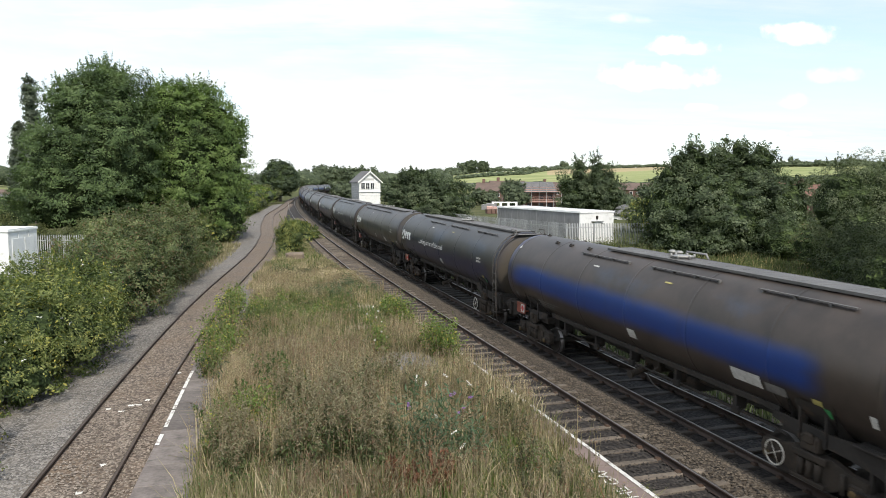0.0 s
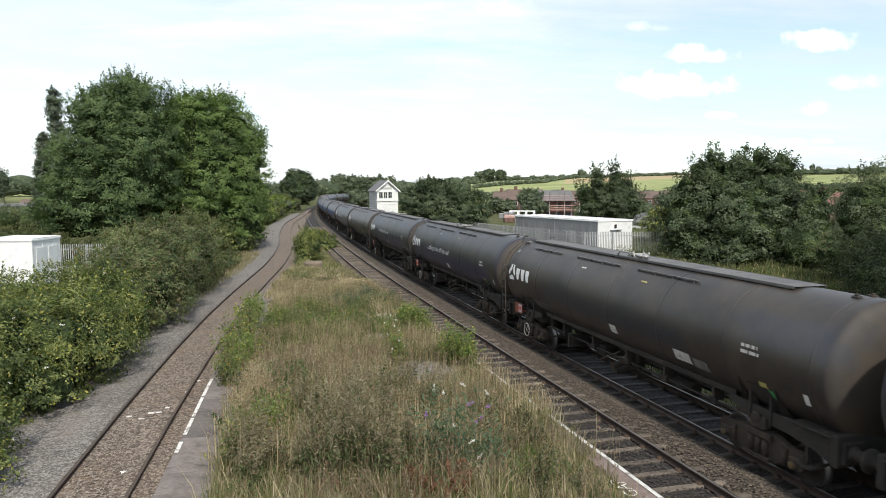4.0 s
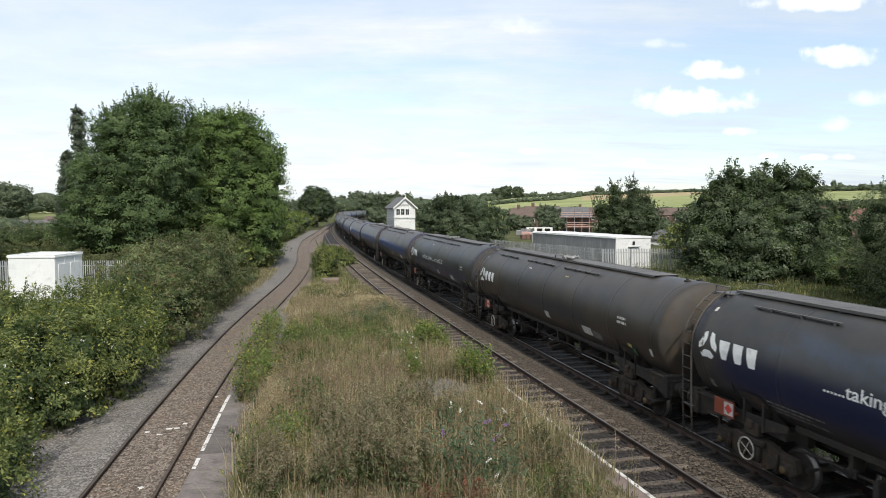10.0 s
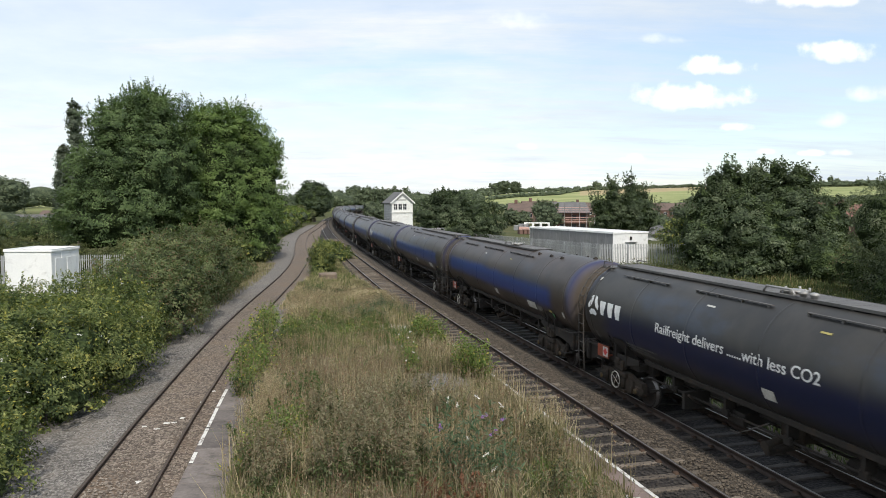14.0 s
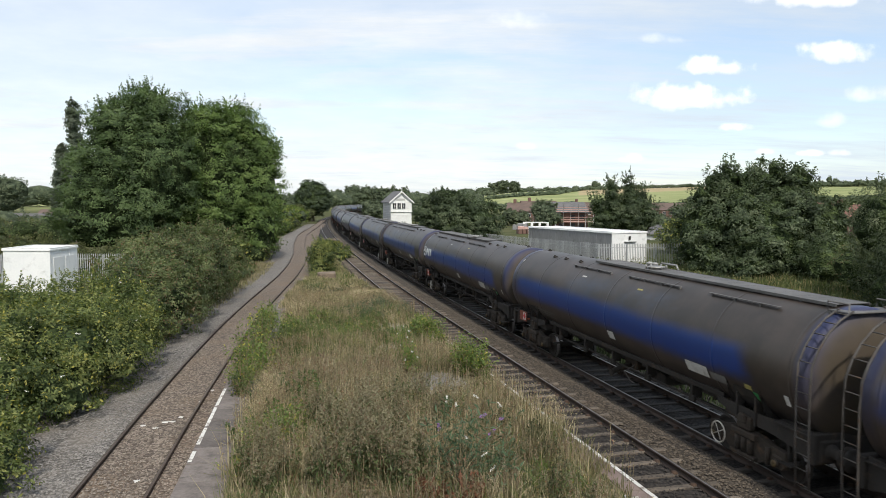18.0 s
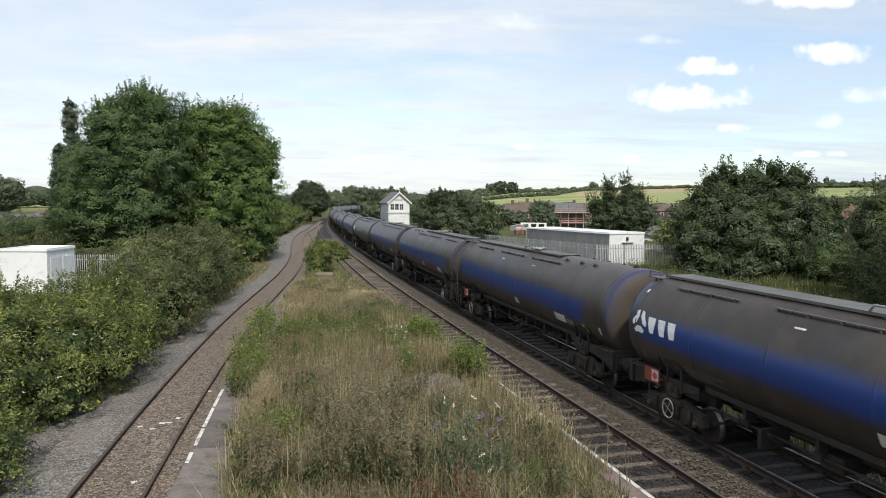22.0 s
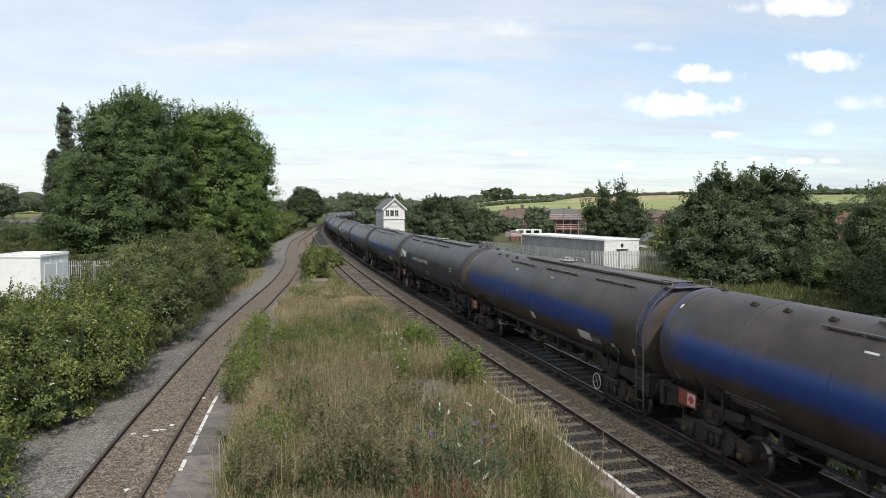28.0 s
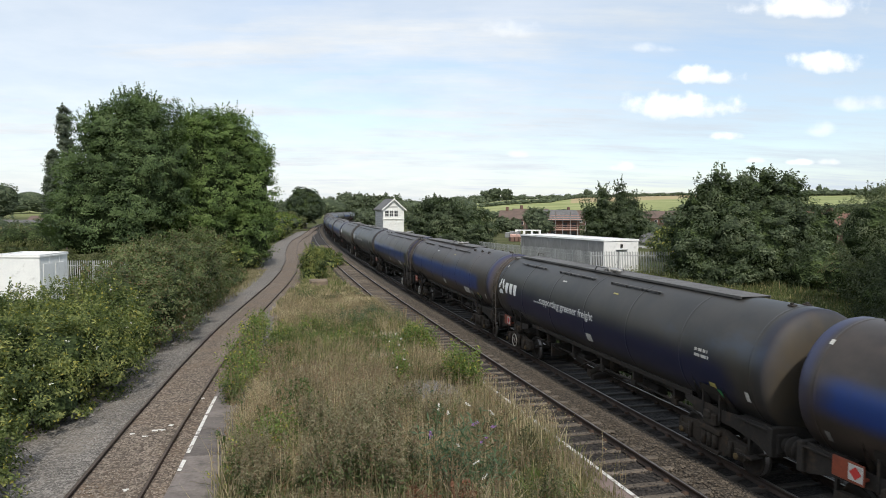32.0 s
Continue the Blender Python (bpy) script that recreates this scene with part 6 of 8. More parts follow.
def shrub(x, y, z, wide, tall, mat, seed, label, leaf=0.085, dens=1.0, name="shrub", slim=0.5, per=26):
    """Many shoots fanning up from one foot, leaves along each; loose and uneven."""
    rng = np.random.RandomState(seed)
    t = empty(name, pose(x, y, z))
    tagged(t, label, "shrub")
    n = int(46 * dens * (0.6 + 0.5 * wide))
    a, r = rng.uniform(0, 2 * math.pi, n), rng.uniform(0.0, 1.0, n) ** 0.7
    ln = tall * rng.uniform(0.45, 1.12, n) * (1 - 0.30 * r)
    foot = np.stack([rng.normal(0, 0.10 * wide, n), rng.normal(0, 0.10 * wide, n), np.zeros(n)], 1)
    tip = foot + np.stack([np.cos(a) * r * wide * 0.62, np.sin(a) * r * wide * 0.62, ln], 1)
    mid = (foot + tip) / 2 + np.stack([np.cos(a) * r * wide * 0.12, np.sin(a) * r * wide * 0.12, ln * 0.06], 1)
    w = np.array([0.006, 0.006, 0])
    v = np.stack([foot - w, foot + w, mid + w * 0.7, mid - w * 0.7, tip], 1).reshape(-1, 3)
    i = np.arange(n)[:, None] * 5
    f = np.concatenate([i + np.array([[0, 1, 2]]), i + np.array([[0, 2, 3]]), i + np.array([[3, 2, 4]])])
    laid("stem_tuft", arrays("stem_tuft", v, f, STEM), None, t)["kind"] = "stuff"
    u = rng.uniform(0.15, 1.0, (n, per))[:, :, None]
    c = (1 - u) ** 2 * foot[:, None] + 2 * u * (1 - u) * mid[:, None] + u * u * tip[:, None]
    c = c + rng.normal(0, leaf * 0.75, (n, per, 3))
    nn = unit(rng.normal(size=(n * per, 3)) * 0.7 + np.array([0, -0.2, 0.75]))
    v, f = leaf_arrays(c.reshape(-1, 3), nn, leaf * rng.uniform(0.5, 1.4, n * per), rng, slim)
    laid("foliage", arrays("foliage", v, f, mat), None, t)["kind"] = "stuff"
    return t


def flowers(ob, centres, size, mat, seed, name="flower", per=26, long=2.4):
    """Flower spikes of small petals, as parts of a plant."""
    rng = np.random.RandomState(seed)
    for c in centres:
        d = unit(np.array([rng.normal(0, 0.8), rng.normal(0, 0.8), 0.4]))
        u = rng.uniform(-1, 1, per)
        p = np.array(c) + d * (u * size * long * 0.5)[:, None] + rng.normal(0, size * 0.22, (per, 3)) * (1 - 0.5 * np.abs(u))[:, None]
        v, f = leaf_arrays(p, unit(rng.normal(size=(per, 3))), np.full(per, size * 0.42), rng, 0.9)
        fl = laid(name, arrays(name, v, f, mat), None, ob)
        fl.matrix_basis = ob.matrix_basis.inverted()


def all_plants():
    # two large maples grown together beside the branch
    grow = lambda lb, k: [(x * k, y * k, 5.85 + (z - 5.85) * k, a * k, b * k, c * k) for x, y, z, a, b, c in lb]
    lobes = grow([(-26.3, 61, 7.4, 5.2, 5.5, 6.0), (-25.8, 60.5, 10.6, 4.0, 4.5, 4.2), (-29.2, 61, 6.2, 2.8, 4.5, 4.4), (-23.8, 60, 8.4, 3.4, 4.6, 5.6), (-27.6, 60, 10.8, 2.2, 3, 2.6),
                  (-27.5, 59, 4.2, 5.2, 3.8, 3.2), (-29.9, 60.5, 3.8, 2.3, 3.5, 3.0), (-25.2, 60.3, 12.9, 2.0, 2.5, 2.2)], 1.07)
    tree("maple_tree", lobes, 3300, 44, 0.70, 0.185, LEAF_MAPLE, 3, "large dense dark green maple tree by the branch", trunk=((-29, 65.3, -0.5), (-28.5, 65.3, 11), 0.5), shoots=420, shoot=1.5, fill=0.3, rough=0.30, shoot_w=0.8)
    lobes = grow([(-18.2, 60, 7.6, 4.3, 4.6, 6.2), (-19.4, 59.6, 10.4, 2.7, 3.4, 3.5), (-17.2, 60, 10.4, 2.5, 3, 3.3), (-15.9, 60.5, 6.6, 2.2, 3.2, 4.4), (-16.0, 60, 3.4, 2.2, 3.2, 3.0),
                  (-20.4, 58.8, 5.2, 3.0, 3.4, 4.0), (-20.5, 59.5, 9.5, 2.0, 3, 3.4), (-18.5, 58.8, 3.6, 3.4, 3.0, 2.8), (-15.2, 60.3, 9.0, 1.4, 2.0, 2.0)], 1.16)
    tree("maple_tree", lobes, 2900, 44, 0.72, 0.195, LEAF_MAPLE_LIGHT, 4, "large maple tree with lighter green leaves by the branch", trunk=((-21.2, 69.6, -0.5), (-21.2, 69.6, 10), 0.45), shoots=360, shoot=1.5, fill=0.3, rough=0.30, shoot_w=0.8)
    # poplars behind
    for i, (x, y, h, r) in enumerate(((-52.0, 100, 18.6, 1.02), (-54.2, 101, 13.0, 0.95), (-55.6, 103, 9.5, 1.1))):
        lobes = [(x + 0.25 * math.sin(f * 20), y, h * f, r * (1.12 - 0.9 * abs(f - 0.45)), r, h * 0.11) for f in (0.1, 0.2, 0.3, 0.4, 0.5, 0.6, 0.7, 0.8, 0.88, 0.94)]
        tree("poplar_tree", lobes, 620, 26, 0.55, 0.27, LEAF_POPLAR, 40 + i, "tall narrow grey-green poplar tree", trunk=((x, y, -0.5), (x, y, h * 0.8), 0.3), shoots=60, shoot=0.8, core_mat=CORE_FAR, shoot_w=0.8)
    # dark thorn bush beside the branch ballast
    lobes = [(-12.9, 33.5, 1.8, 2.1, 2.8, 1.9), (-14.2, 34.5, 2.1, 1.8, 2.4, 2.0), (-13.6, 38.2, 2.1, 2.0, 2.6, 2.2), (-11.9, 30, 1.4, 1.7, 2.2, 1.7),
             (-15.4, 39, 2.0, 2.0, 2.6, 2.0), (-12.6, 28.6, 1.3, 1.8, 2.0, 1.7), (-13.9, 42, 2.2, 2.0, 2.6, 2.3), (-14.0, 30.8, 1.5, 1.7, 2.0, 1.9)]
    tree("thorn_bush", lobes, 1800, 48, 0.42, 0.104, LEAF_THORN, 5, "dense dark thorn bush beside the branch track", "bush", ((-13.6, 34, -0.5), (-13.6, 34, 3), 0.1), -0.95, 0.28, 330, 0.6, 0.3, core=0.55)
    # bramble and flowering scrub in front of it
    lobes = [(-11.2, 20.8, 1.2, 1.9, 2.2, 1.6), (-13.5, 21.5, 1.4, 2.1, 2.4, 1.7), (-12.0, 18.4, 0.9, 1.9, 1.9, 1.5), (-11.5, 24.2, 1.3, 1.6, 2.0, 1.5),
             (-15.6, 22.6, 1.3, 2.2, 2.2, 1.6), (-10.6, 22.3, 0.8, 1.2, 2.3, 1.2), (-13.4, 17.4, 0.7, 1.8, 1.5, 1.2), (-10.5, 18.9, 0.5, 1.1, 1.4, 1.0),
             (-12.8, 25.7, 1.4, 2.0, 2.0, 1.5), (-16.8, 25.8, 1.2, 2.2, 2.2, 1.4), (-14.8, 19.5, 0.9, 2.0, 1.8, 1.4), (-17.4, 23, 1.0, 2.0, 2.0, 1.5),
             (-10.9, 15.8, 0.3, 1.1, 1.3, 1.0), (-11.9, 14.8, 0.4, 1.5, 1.4, 1.2), (-9.5, 13.4, 0.2, 1.2, 1.3, 1.0), (-12.4, 16.4, 0.6, 1.6, 1.5, 1.3),
             (-9.9, 14.8, 0.2, 1.1, 1.1, 0.9), (-10.4, 12.6, 0.5, 1.5, 1.3, 1.2)]
    b = tree("bramble_bush", lobes, 3100, 44, 0.36, 0.102, LEAF_BRAMBLE, 6, "yellow-green bramble thicket with white flowers", "bush", ((-12.5, 21, -0.5), (-12.5, 21, 2.0), 0.06), -0.98, 0.36, 900, 0.75, 0.35, 0.44, core=0.5)
    rr = np.random.RandomState(2)
    lb = np.array(lobes)
    cs = []
    for i in rr.randint(0, len(lb), 120):
        d = unit(np.array([rr.normal(), rr.normal() - 0.6, abs(rr.normal()) + 0.2]))
        cs.append(lb[i, :3] + d * lb[i, 3:] * 1.12)
    flowers(b, cs, 0.075, PETAL_WHITE, 12, per=12, long=1.5)
    for i, (x, y, w, h) in enumerate(((-39.5, 64, 6, 4.2), (-44, 72, 7, 4.6), (-35.5, 60, 4, 2.6), (-30.5, 57.5, 4, 2.4), (-26.0, 57.5, 4, 2.6), (-21.5, 58, 4, 2.8), (-40.5, 55, 3.5, 2.2))):
        lobes = [(x + rr.uniform(-0.5, 0.5) * w, y + rr.uniform(-0.3, 0.3) * w, h * rr.uniform(0.15, 0.6) - 0.3, w * rr.uniform(0.26, 0.4), w * 0.35, h * rr.uniform(0.28, 0.42)) for _ in range(6)]
        tree("scrub_bush", lobes, 420, 22, 0.45, 0.15, (LEAF_SCRUB, LEAF_THORN)[i % 2 if i < 3 else 0], 500 + i, "olive-green scrub behind the white cabin", "bush", None, -0.98, 0.3, 60, 0.5, 0.3, 0.5)
    # scrub on both sides of the branch farther on
    k = 0
    for y in (47, 52, 66, 72, 79, 86, 93, 101, 110, 120, 131):
        x = float(np.interp(y, BRANCH[:, 1], BRANCH[:, 0]))
        o = 4.0 + rr.uniform(0, 0.8)
        h = rr.uniform(2.2, 3.4) if y > 60 else rr.uniform(0.9, 1.4)
        lobes = [(x - o - rr.uniform(0, 2.5), y + rr.uniform(-2.5, 2.5), h * rr.uniform(0.3, 0.6) - 0.3, rr.uniform(1.4, 2.2), 2.4, h * rr.uniform(0.4, 0.6)) for _ in range(5)]
        tree("scrub_bush", lobes, 330, 14, 0.45, 0.16 + 0.001 * y, (LEAF_BRAMBLE, LEAF_THORN)[k % 2], 140 + k, "green scrub beside the branch track", "bush", None, -0.98, 0.3, 50, 0.5, 0.3)
        k += 1
    for y, o, w, h in ((70, 3.6, 1.2, 0.7), (78, 3.4, 1.4, 0.9), (86, 3.2, 1.2, 0.8)):
        x = float(np.interp(y, BRANCH[:, 1], BRANCH[:, 0])) + o
        tree("scrub_bush", [(x, y, 0.0, w, 2.2, h), (x + 0.5, y + 1.5, -0.1, w, 1.8, h * 0.8)], 110, 12, 0.4, 0.22, LEAF_BRAMBLE, 170 + int(y), "low green scrub between the tracks", "bush", None, -0.98, 0.3, 20, 0.4, 0.3)
    # maple clump on the far side of the main line
    lobes = [(27.6, 60.0, 3.9, 5.5, 4.3, 3.6), (23.4, 60.0, 3.2, 3.1, 3.6, 3.4), (32.2, 60.0, 3.4, 3.8, 3.6, 3.6), (25.4, 59.5, 5.5, 2.8, 2.6, 2.5),
             (29.8, 59.8, 5.8, 2.9, 2.6, 2.3), (27.1, 57.8, 2.2, 3.6, 2.9, 2.9), (32.9, 58.3, 1.5, 2.9, 2.6, 2.6), (22.8, 58.8, 1.0, 2.4, 2.4, 2.4),
             (29.5, 57.1, 0.8, 3.1, 2.4, 2.3), (25.2, 57.0, 0.3, 2.9, 2.4, 1.9),
             (22.4, 59.4, 6.0, 0.8, 0.9, 1.3), (23.5, 59.5, 7.2, 0.75, 0.9, 1.3), (24.6, 59.5, 7.8, 0.8, 0.9, 1.3), (26.0, 59.4, 7.4, 0.8, 0.9, 1.2), (27.2, 59.5, 7.9, 0.85, 0.9, 1.3), (28.6, 59.5, 8.0, 0.9, 0.9, 1.3), (30.0, 59.6, 7.5, 0.85, 0.9, 1.3), (31.1, 59.6, 7.3, 0.8, 0.9, 1.3), (34.2, 59.6, 4.6, 0.9, 0.9, 1.3)]
    tree("maple_clump", lobes, 1600, 54, 0.72, 0.20, LEAF_GREY, 7, "leafy maple clump behind the main line", trunk=((27.6, 60, -0.5), (27.6, 60, 5), 0.2), shoots=150, shoot=0.9, low=-0.95, fill=0.3, shoot_w=1.0)
    # sallow, and scrub with shade painted into its leaves, along the line, nearer
    lobes = [(25.8, 40, 4.6, 2.0, 2.6, 2.6), (27.6, 40, 4.6, 2.4, 3.0, 3.0), (26.0, 38.5, 2.8, 2.2, 2.6, 2.4), (29.5, 38, 4.6, 2.8, 3, 3.2)]
    tree("sallow_bush", lobes, 900, 44, 0.5, 0.125, LEAF_SALLOW, 8, "grey-green sallow bush beside the main line", "bush", ((26.5, 39, -0.5), (26.5, 39, 3), 0.12), -0.98, 0.28, 200, 0.8, 0.3, 0.42, shoot_w=0.9)
    lobes = [(23.4, 34.5, 1.4, 1.9, 2.6, 2.0), (21.8, 30.5, 1.2, 1.7, 2.6, 1.9), (24.6, 35.5, 1.8, 1.9, 2.4, 1.8), (23.2, 31, 1.7, 2.2, 2.6, 2.0), (25.6, 33.5, 2.0, 2.2, 2.4, 2.0), (22.8, 27, 1.6, 2.2, 3, 2.2)]
    tree("thorn_bush", lobes, 1500, 44, 0.42, 0.105, LEAF_SHADED, 88, "dense green thorn scrub beside the main line, shade painted into its leaves", "bush", ((23.5, 32, -0.5), (23.5, 32, 3), 0.12), -0.98, 0.28, 220, 0.6, 0.3, 0.5, core=0.6)
    for i, (x, y, w, h) in enumerate(((23.6, 64, 2.0, 1.0), (31.5, 62, 3.0, 1.6), (25, 57.5, 3.0, 1.5), (29, 47, 3.0, 3.0), (32, 44, 3.4, 4.2), (31, 54, 3.4, 3.2))):
        lobes = [(x + rr.uniform(-0.6, 0.6) * w, y + rr.uniform(-0.6, 0.6) * w, h * rr.uniform(0.1, 0.6) - 0.2, w * rr.uniform(0.4, 0.7), w * 0.6, h * rr.uniform(0.35, 0.6)) for _ in range(5)]
        tree("scrub_bush", lobes, 330, 16, 0.4, 0.16, (LEAF_THORN, LEAF_BRAMBLE, LEAF_GREY)[i % 3], 180 + i, "low green scrub beside the main line", "bush", None, -0.98, 0.3, 60, 0.5, 0.3)
    # bush beside the signal box and one behind the cabin
    lobes = [(1.0, 86, 3.8, 4.0, 3.5, 2.9), (5.0, 85, 3.0, 2.8, 3, 2.6), (-0.8, 86, 3.0, 2.0, 3, 2.7), (2.2, 84, 2.2, 3.8, 2.6, 2.4), (0.6, 85.4, 5.2, 2.0, 2, 1.6)]
    tree("thorn_bush", lobes, 1500, 34, 0.62, 0.22, LEAF_GREY, 9, "rounded dark green bush near the signal box", "bush", ((2, 86, -0.5), (2, 86, 4), 0.15), -0.9, 0.22, 200, 0.9, 0.3)
    lobes = [(24.5, 92, 3.8, 3.2, 3, 2.8), (22.0, 92, 3.2, 2.2, 2.6, 2.9), (26.8, 92, 3.8, 2.2, 2.6, 2.7), (24.8, 91, 5.6, 1.2, 1.6, 1.7), (22.6, 91.5, 5.0, 1.0, 1.4, 1.8), (22.5, 91.2, 7.0, 0.7, 0.8, 1.5), (24.9, 91.2, 7.2, 0.7, 0.8, 1.5), (20.6, 91.5, 5.2, 0.7, 0.8, 1.2), (26.4, 91.3, 6.2, 0.7, 0.8, 1.2)]
    tree("maple_clump", lobes, 900, 34, 0.55, 0.22, LEAF_GREY, 10, "leafy maple clump behind the steel cabin", trunk=((24.5, 92, -0.5), (24.5, 92, 5), 0.2), shoots=110, shoot=1.6, low=-0.9, fill=0.3, shoot_w=0.9)
    lobes = [(30.5, 84, 1.6, 4.0, 3, 2.0), (35.0, 86, 2.0, 4.0, 3, 2.0)]
    tree("thorn_bush", lobes, 620, 16, 0.7, 0.34, LEAF_BRAMBLE, 13, "light green bushes behind the steel fence", "bush", ((31, 84, -0.5), (31, 84, 2), 0.1), -0.9, 0.25, 60, 0.8, 0.3)
    # bush at the platform's end
    lobes = [(-9.7, 56.5, 1.7, 0.75, 0.8, 0.9), (-9.2, 56.2, 1.2, 0.7, 0.8, 0.9), (-10.2, 56.6, 0.9, 0.6, 0.7, 0.8), (-9.6, 56.0, 0.4, 1.1, 0.8, 0.7)]
    tree("young_tree", lobes, 420, 30, 0.34, 0.105, LEAF_BRAMBLE, 14, "young green tree at the platform's end", "tree", ((-9.9, 56.4, -0.5), (-9.9, 56.4, 2.0), 0.06), -0.95, 0.34, 120, 0.7, 0.3, 0.5)
    # shrubs along the platform's edges
    for i, (x, y, w, t) in enumerate(((1.0, 20.2, 0.95, 1.5), (1.25, 19.7, 0.55, 1.05), (0.75, 20.9, 0.6, 1.2), (-0.35, 25.8, 0.95, 1.1), (-0.75, 26.8, 0.7, 0.8), (-0.05, 24.8, 0.5, 0.6))):
        shrub(x, y, PLAT_TOP - 0.03, w, t, LEAF_BRIGHT, 50 + i, "bright green self-sown shrub at the platform's edge", 0.085, 1.25)
    for i, (x, y, w, t) in enumerate(((-5.25, 18.3, 0.7, 1.3), (-5.5, 19.2, 0.8, 1.5), (-5.2, 19.9, 0.6, 1.1), (-5.75, 20.6, 0.8, 1.6), (-5.95, 22.0, 0.9, 1.7), (-5.4, 21.6, 0.6, 0.9), (-6.1, 23.4, 0.9, 1.75), (-6.35, 25.0, 1.0, 1.7), (-6.8, 27.0, 0.9, 1.4), (-5.5, 24.4, 0.7, 0.9), (-7.2, 29.2, 0.8, 1.0), (-5.8, 26.9, 0.8, 0.9))):
        shrub(x, y, PLAT_TOP - 0.1, w, t, LEAF_BRIGHT if i % 3 else LEAF_BRAMBLE, 60 + i, "upright leafy green shrub on the platform's branch edge", 0.085, 0.8)
    for i, (x, y, w, t) in enumerate(((-3.0, 31.6, 1.8, 0.5), (-2.2, 30.4, 1.2, 0.5), (-3.9, 30.2, 1.6, 0.5), (-5.0, 29.0, 1.3, 0.5), (-2.0, 31.0, 1.5, 0.5), (-3.3, 26.3, 1.2, 0.45), (-4.3, 17.5, 1.0, 0.8), (-3.4, 13.9, 1.0, 1.1), (-3.0, 29.4, 1.4, 0.5), (-3.2, 14.6, 0.8, 0.9), (-1.0, 17.4, 0.5, 0.7), (-0.9, 20.6, 0.35, 1.25), (-2.7, 32.0, 1.6, 0.6), (-3.5, 12.8, 0.8, 0.9))):
        shrub(x, y, PLAT_TOP - 0.05, w, t * (1.55 if y > 25 else 1.0), LEAF_BLUE if i % 2 == 0 else LEAF_BRIGHT, 80 + i, "low leafy green weeds in dry grass", 0.07, 1.5 if y < 16 else 0.9)
    # buddleia with mauve and white spikes
    bud = shrub(0.55, 12.4, PLAT_TOP - 0.05, 1.7, 1.65, LEAF_BLUE, 95, "buddleia bush with mauve and white flower spikes", 0.135, 1.0, "buddleia", 0.22, 26)
    flowers(bud, [(0.82, 12.3, 1.98), (0.0, 12.2, 1.80), (1.15, 12.6, 1.82), (0.95, 12.2, 1.7)], 0.07, PETAL_MAUVE, 3)
    flowers(bud, [(0.15, 12.9, 2.1), (0.32, 12.7, 2.05), (0.7, 12.9, 2.15), (1.15, 12.9, 2.0), (0.5, 12.2, 1.6), (0.8, 11.8, 1.45), (0.95, 11.9, 1.15)], 0.055, PETAL_WHITE, 4)
    # tall weeds in the foreground
    rr = np.random.RandomState(77)

    def spots(n, x0, x1, y0, y1, s0, s1):
        out = []
        while len(out) < n:
            y, x = rr.uniform(y0, y1), rr.uniform(x0, x1)
            r = float(np.interp(y, EDGE_R[:, 1], EDGE_R[:, 0]))
            if x > float(np.interp(y, EDGE_L[:, 1], EDGE_L[:, 0])) + 1.2 and x < r - (1.15 if y < 13 else 0.75) and not (abs(x + 0.3) < 1.0 and y > 17.0):
                out.append((x, y, rr.uniform(s0, s1)))
        return out

    # dark mugwort in the middle, nettles, straw strands and brown stalks round it
    mugwort(spots(26, -2.1, -0.2, 11.5, 14.8, 0.7, 1.12) + spots(7, -2.8, 0.3, 14.6, 17.0, 0.6, 0.9) + spots(5, -4.0, -2.6, 11.0, 12.8, 0.6, 0.85), 18)
    weed_bush(spots(20, -4.3, -2.6, 13.0, 18.0, 0.5, 0.95), 0.95, NETTLE, 27, "bushy green nettle clump", 0.075, 14, 34, 0.50, 0.45, 0.34)
    weed_bush(spots(34, -4.4, 0.8, 15.0, 21.0, 0.6, 1.0), 0.95, STALK_RUSTY, 17, "tall brown weed stalks going to seed", 0.038, 20, 46, 0.40, 0.28, 0.24)
    weed_bush(spots(14, -4.3, -1.6, 17.6, 21.6, 0.6, 1.0), 0.95, PLUME, 29, "grey seeding weed in dry grass", 0.036, 20, 46, 0.36, 0.3, 0.2)
    weed_bush(spots(26, -5.0, -3.9, 11.8, 17.6, 0.7, 1.0), 1.15, STRAW_PALE, 37, "tall pale straw stalks at the platform's edge", 0.045, 22, 34, 0.26, 0.16, 0.10)
    weed_bush(spots(30, 0.9, 3.3, 10.3, 16.8, 0.5, 0.9), 0.85, STALK_RUSTY, 39, "dry brown seed stalks in straw", 0.034, 18, 40, 0.34)
    weed_bush(spots(30, 0.9, 3.2, 10.4, 16.5, 0.5, 0.9), 0.75, WEED_GREEN, 41, "small green weed among dry stalks", 0.05, 14, 34, 0.3, 0.4)
    weed_bush(spots(18, -2.0, 1.4, 10.0, 12.2, 0.6, 0.9), 0.85, STALK_RUSTY, 43, "rusty brown weed going to seed", 0.036, 20, 42, 0.34)
    weed_bush(spots(8, -0.4, 0.6, 10.8, 12.2, 0.6, 0.9), 0.7, RUSTY_DOCK, 44, "red-brown dock going to seed", 0.05, 16, 40, 0.3, 0.6)
    weed_bush([(rr.uniform(-5.2, 0.2), rr.uniform(17.5, 33), rr.uniform(0.4, 0.8)) for _ in range(52)], 0.85, WEED, 19, "thin brown weed in dry grass", 0.05, 16, 26, 0.3)
    weed_bush([(rr.uniform(-5.6, -2.0), rr.uniform(23.5, 30), rr.uniform(0.5, 1.0)) for _ in range(46)], 0.8, GRASS_GREEN, 23, "tuft of tall green grass", 0.10, 26, 20, 0.34, 0.14)
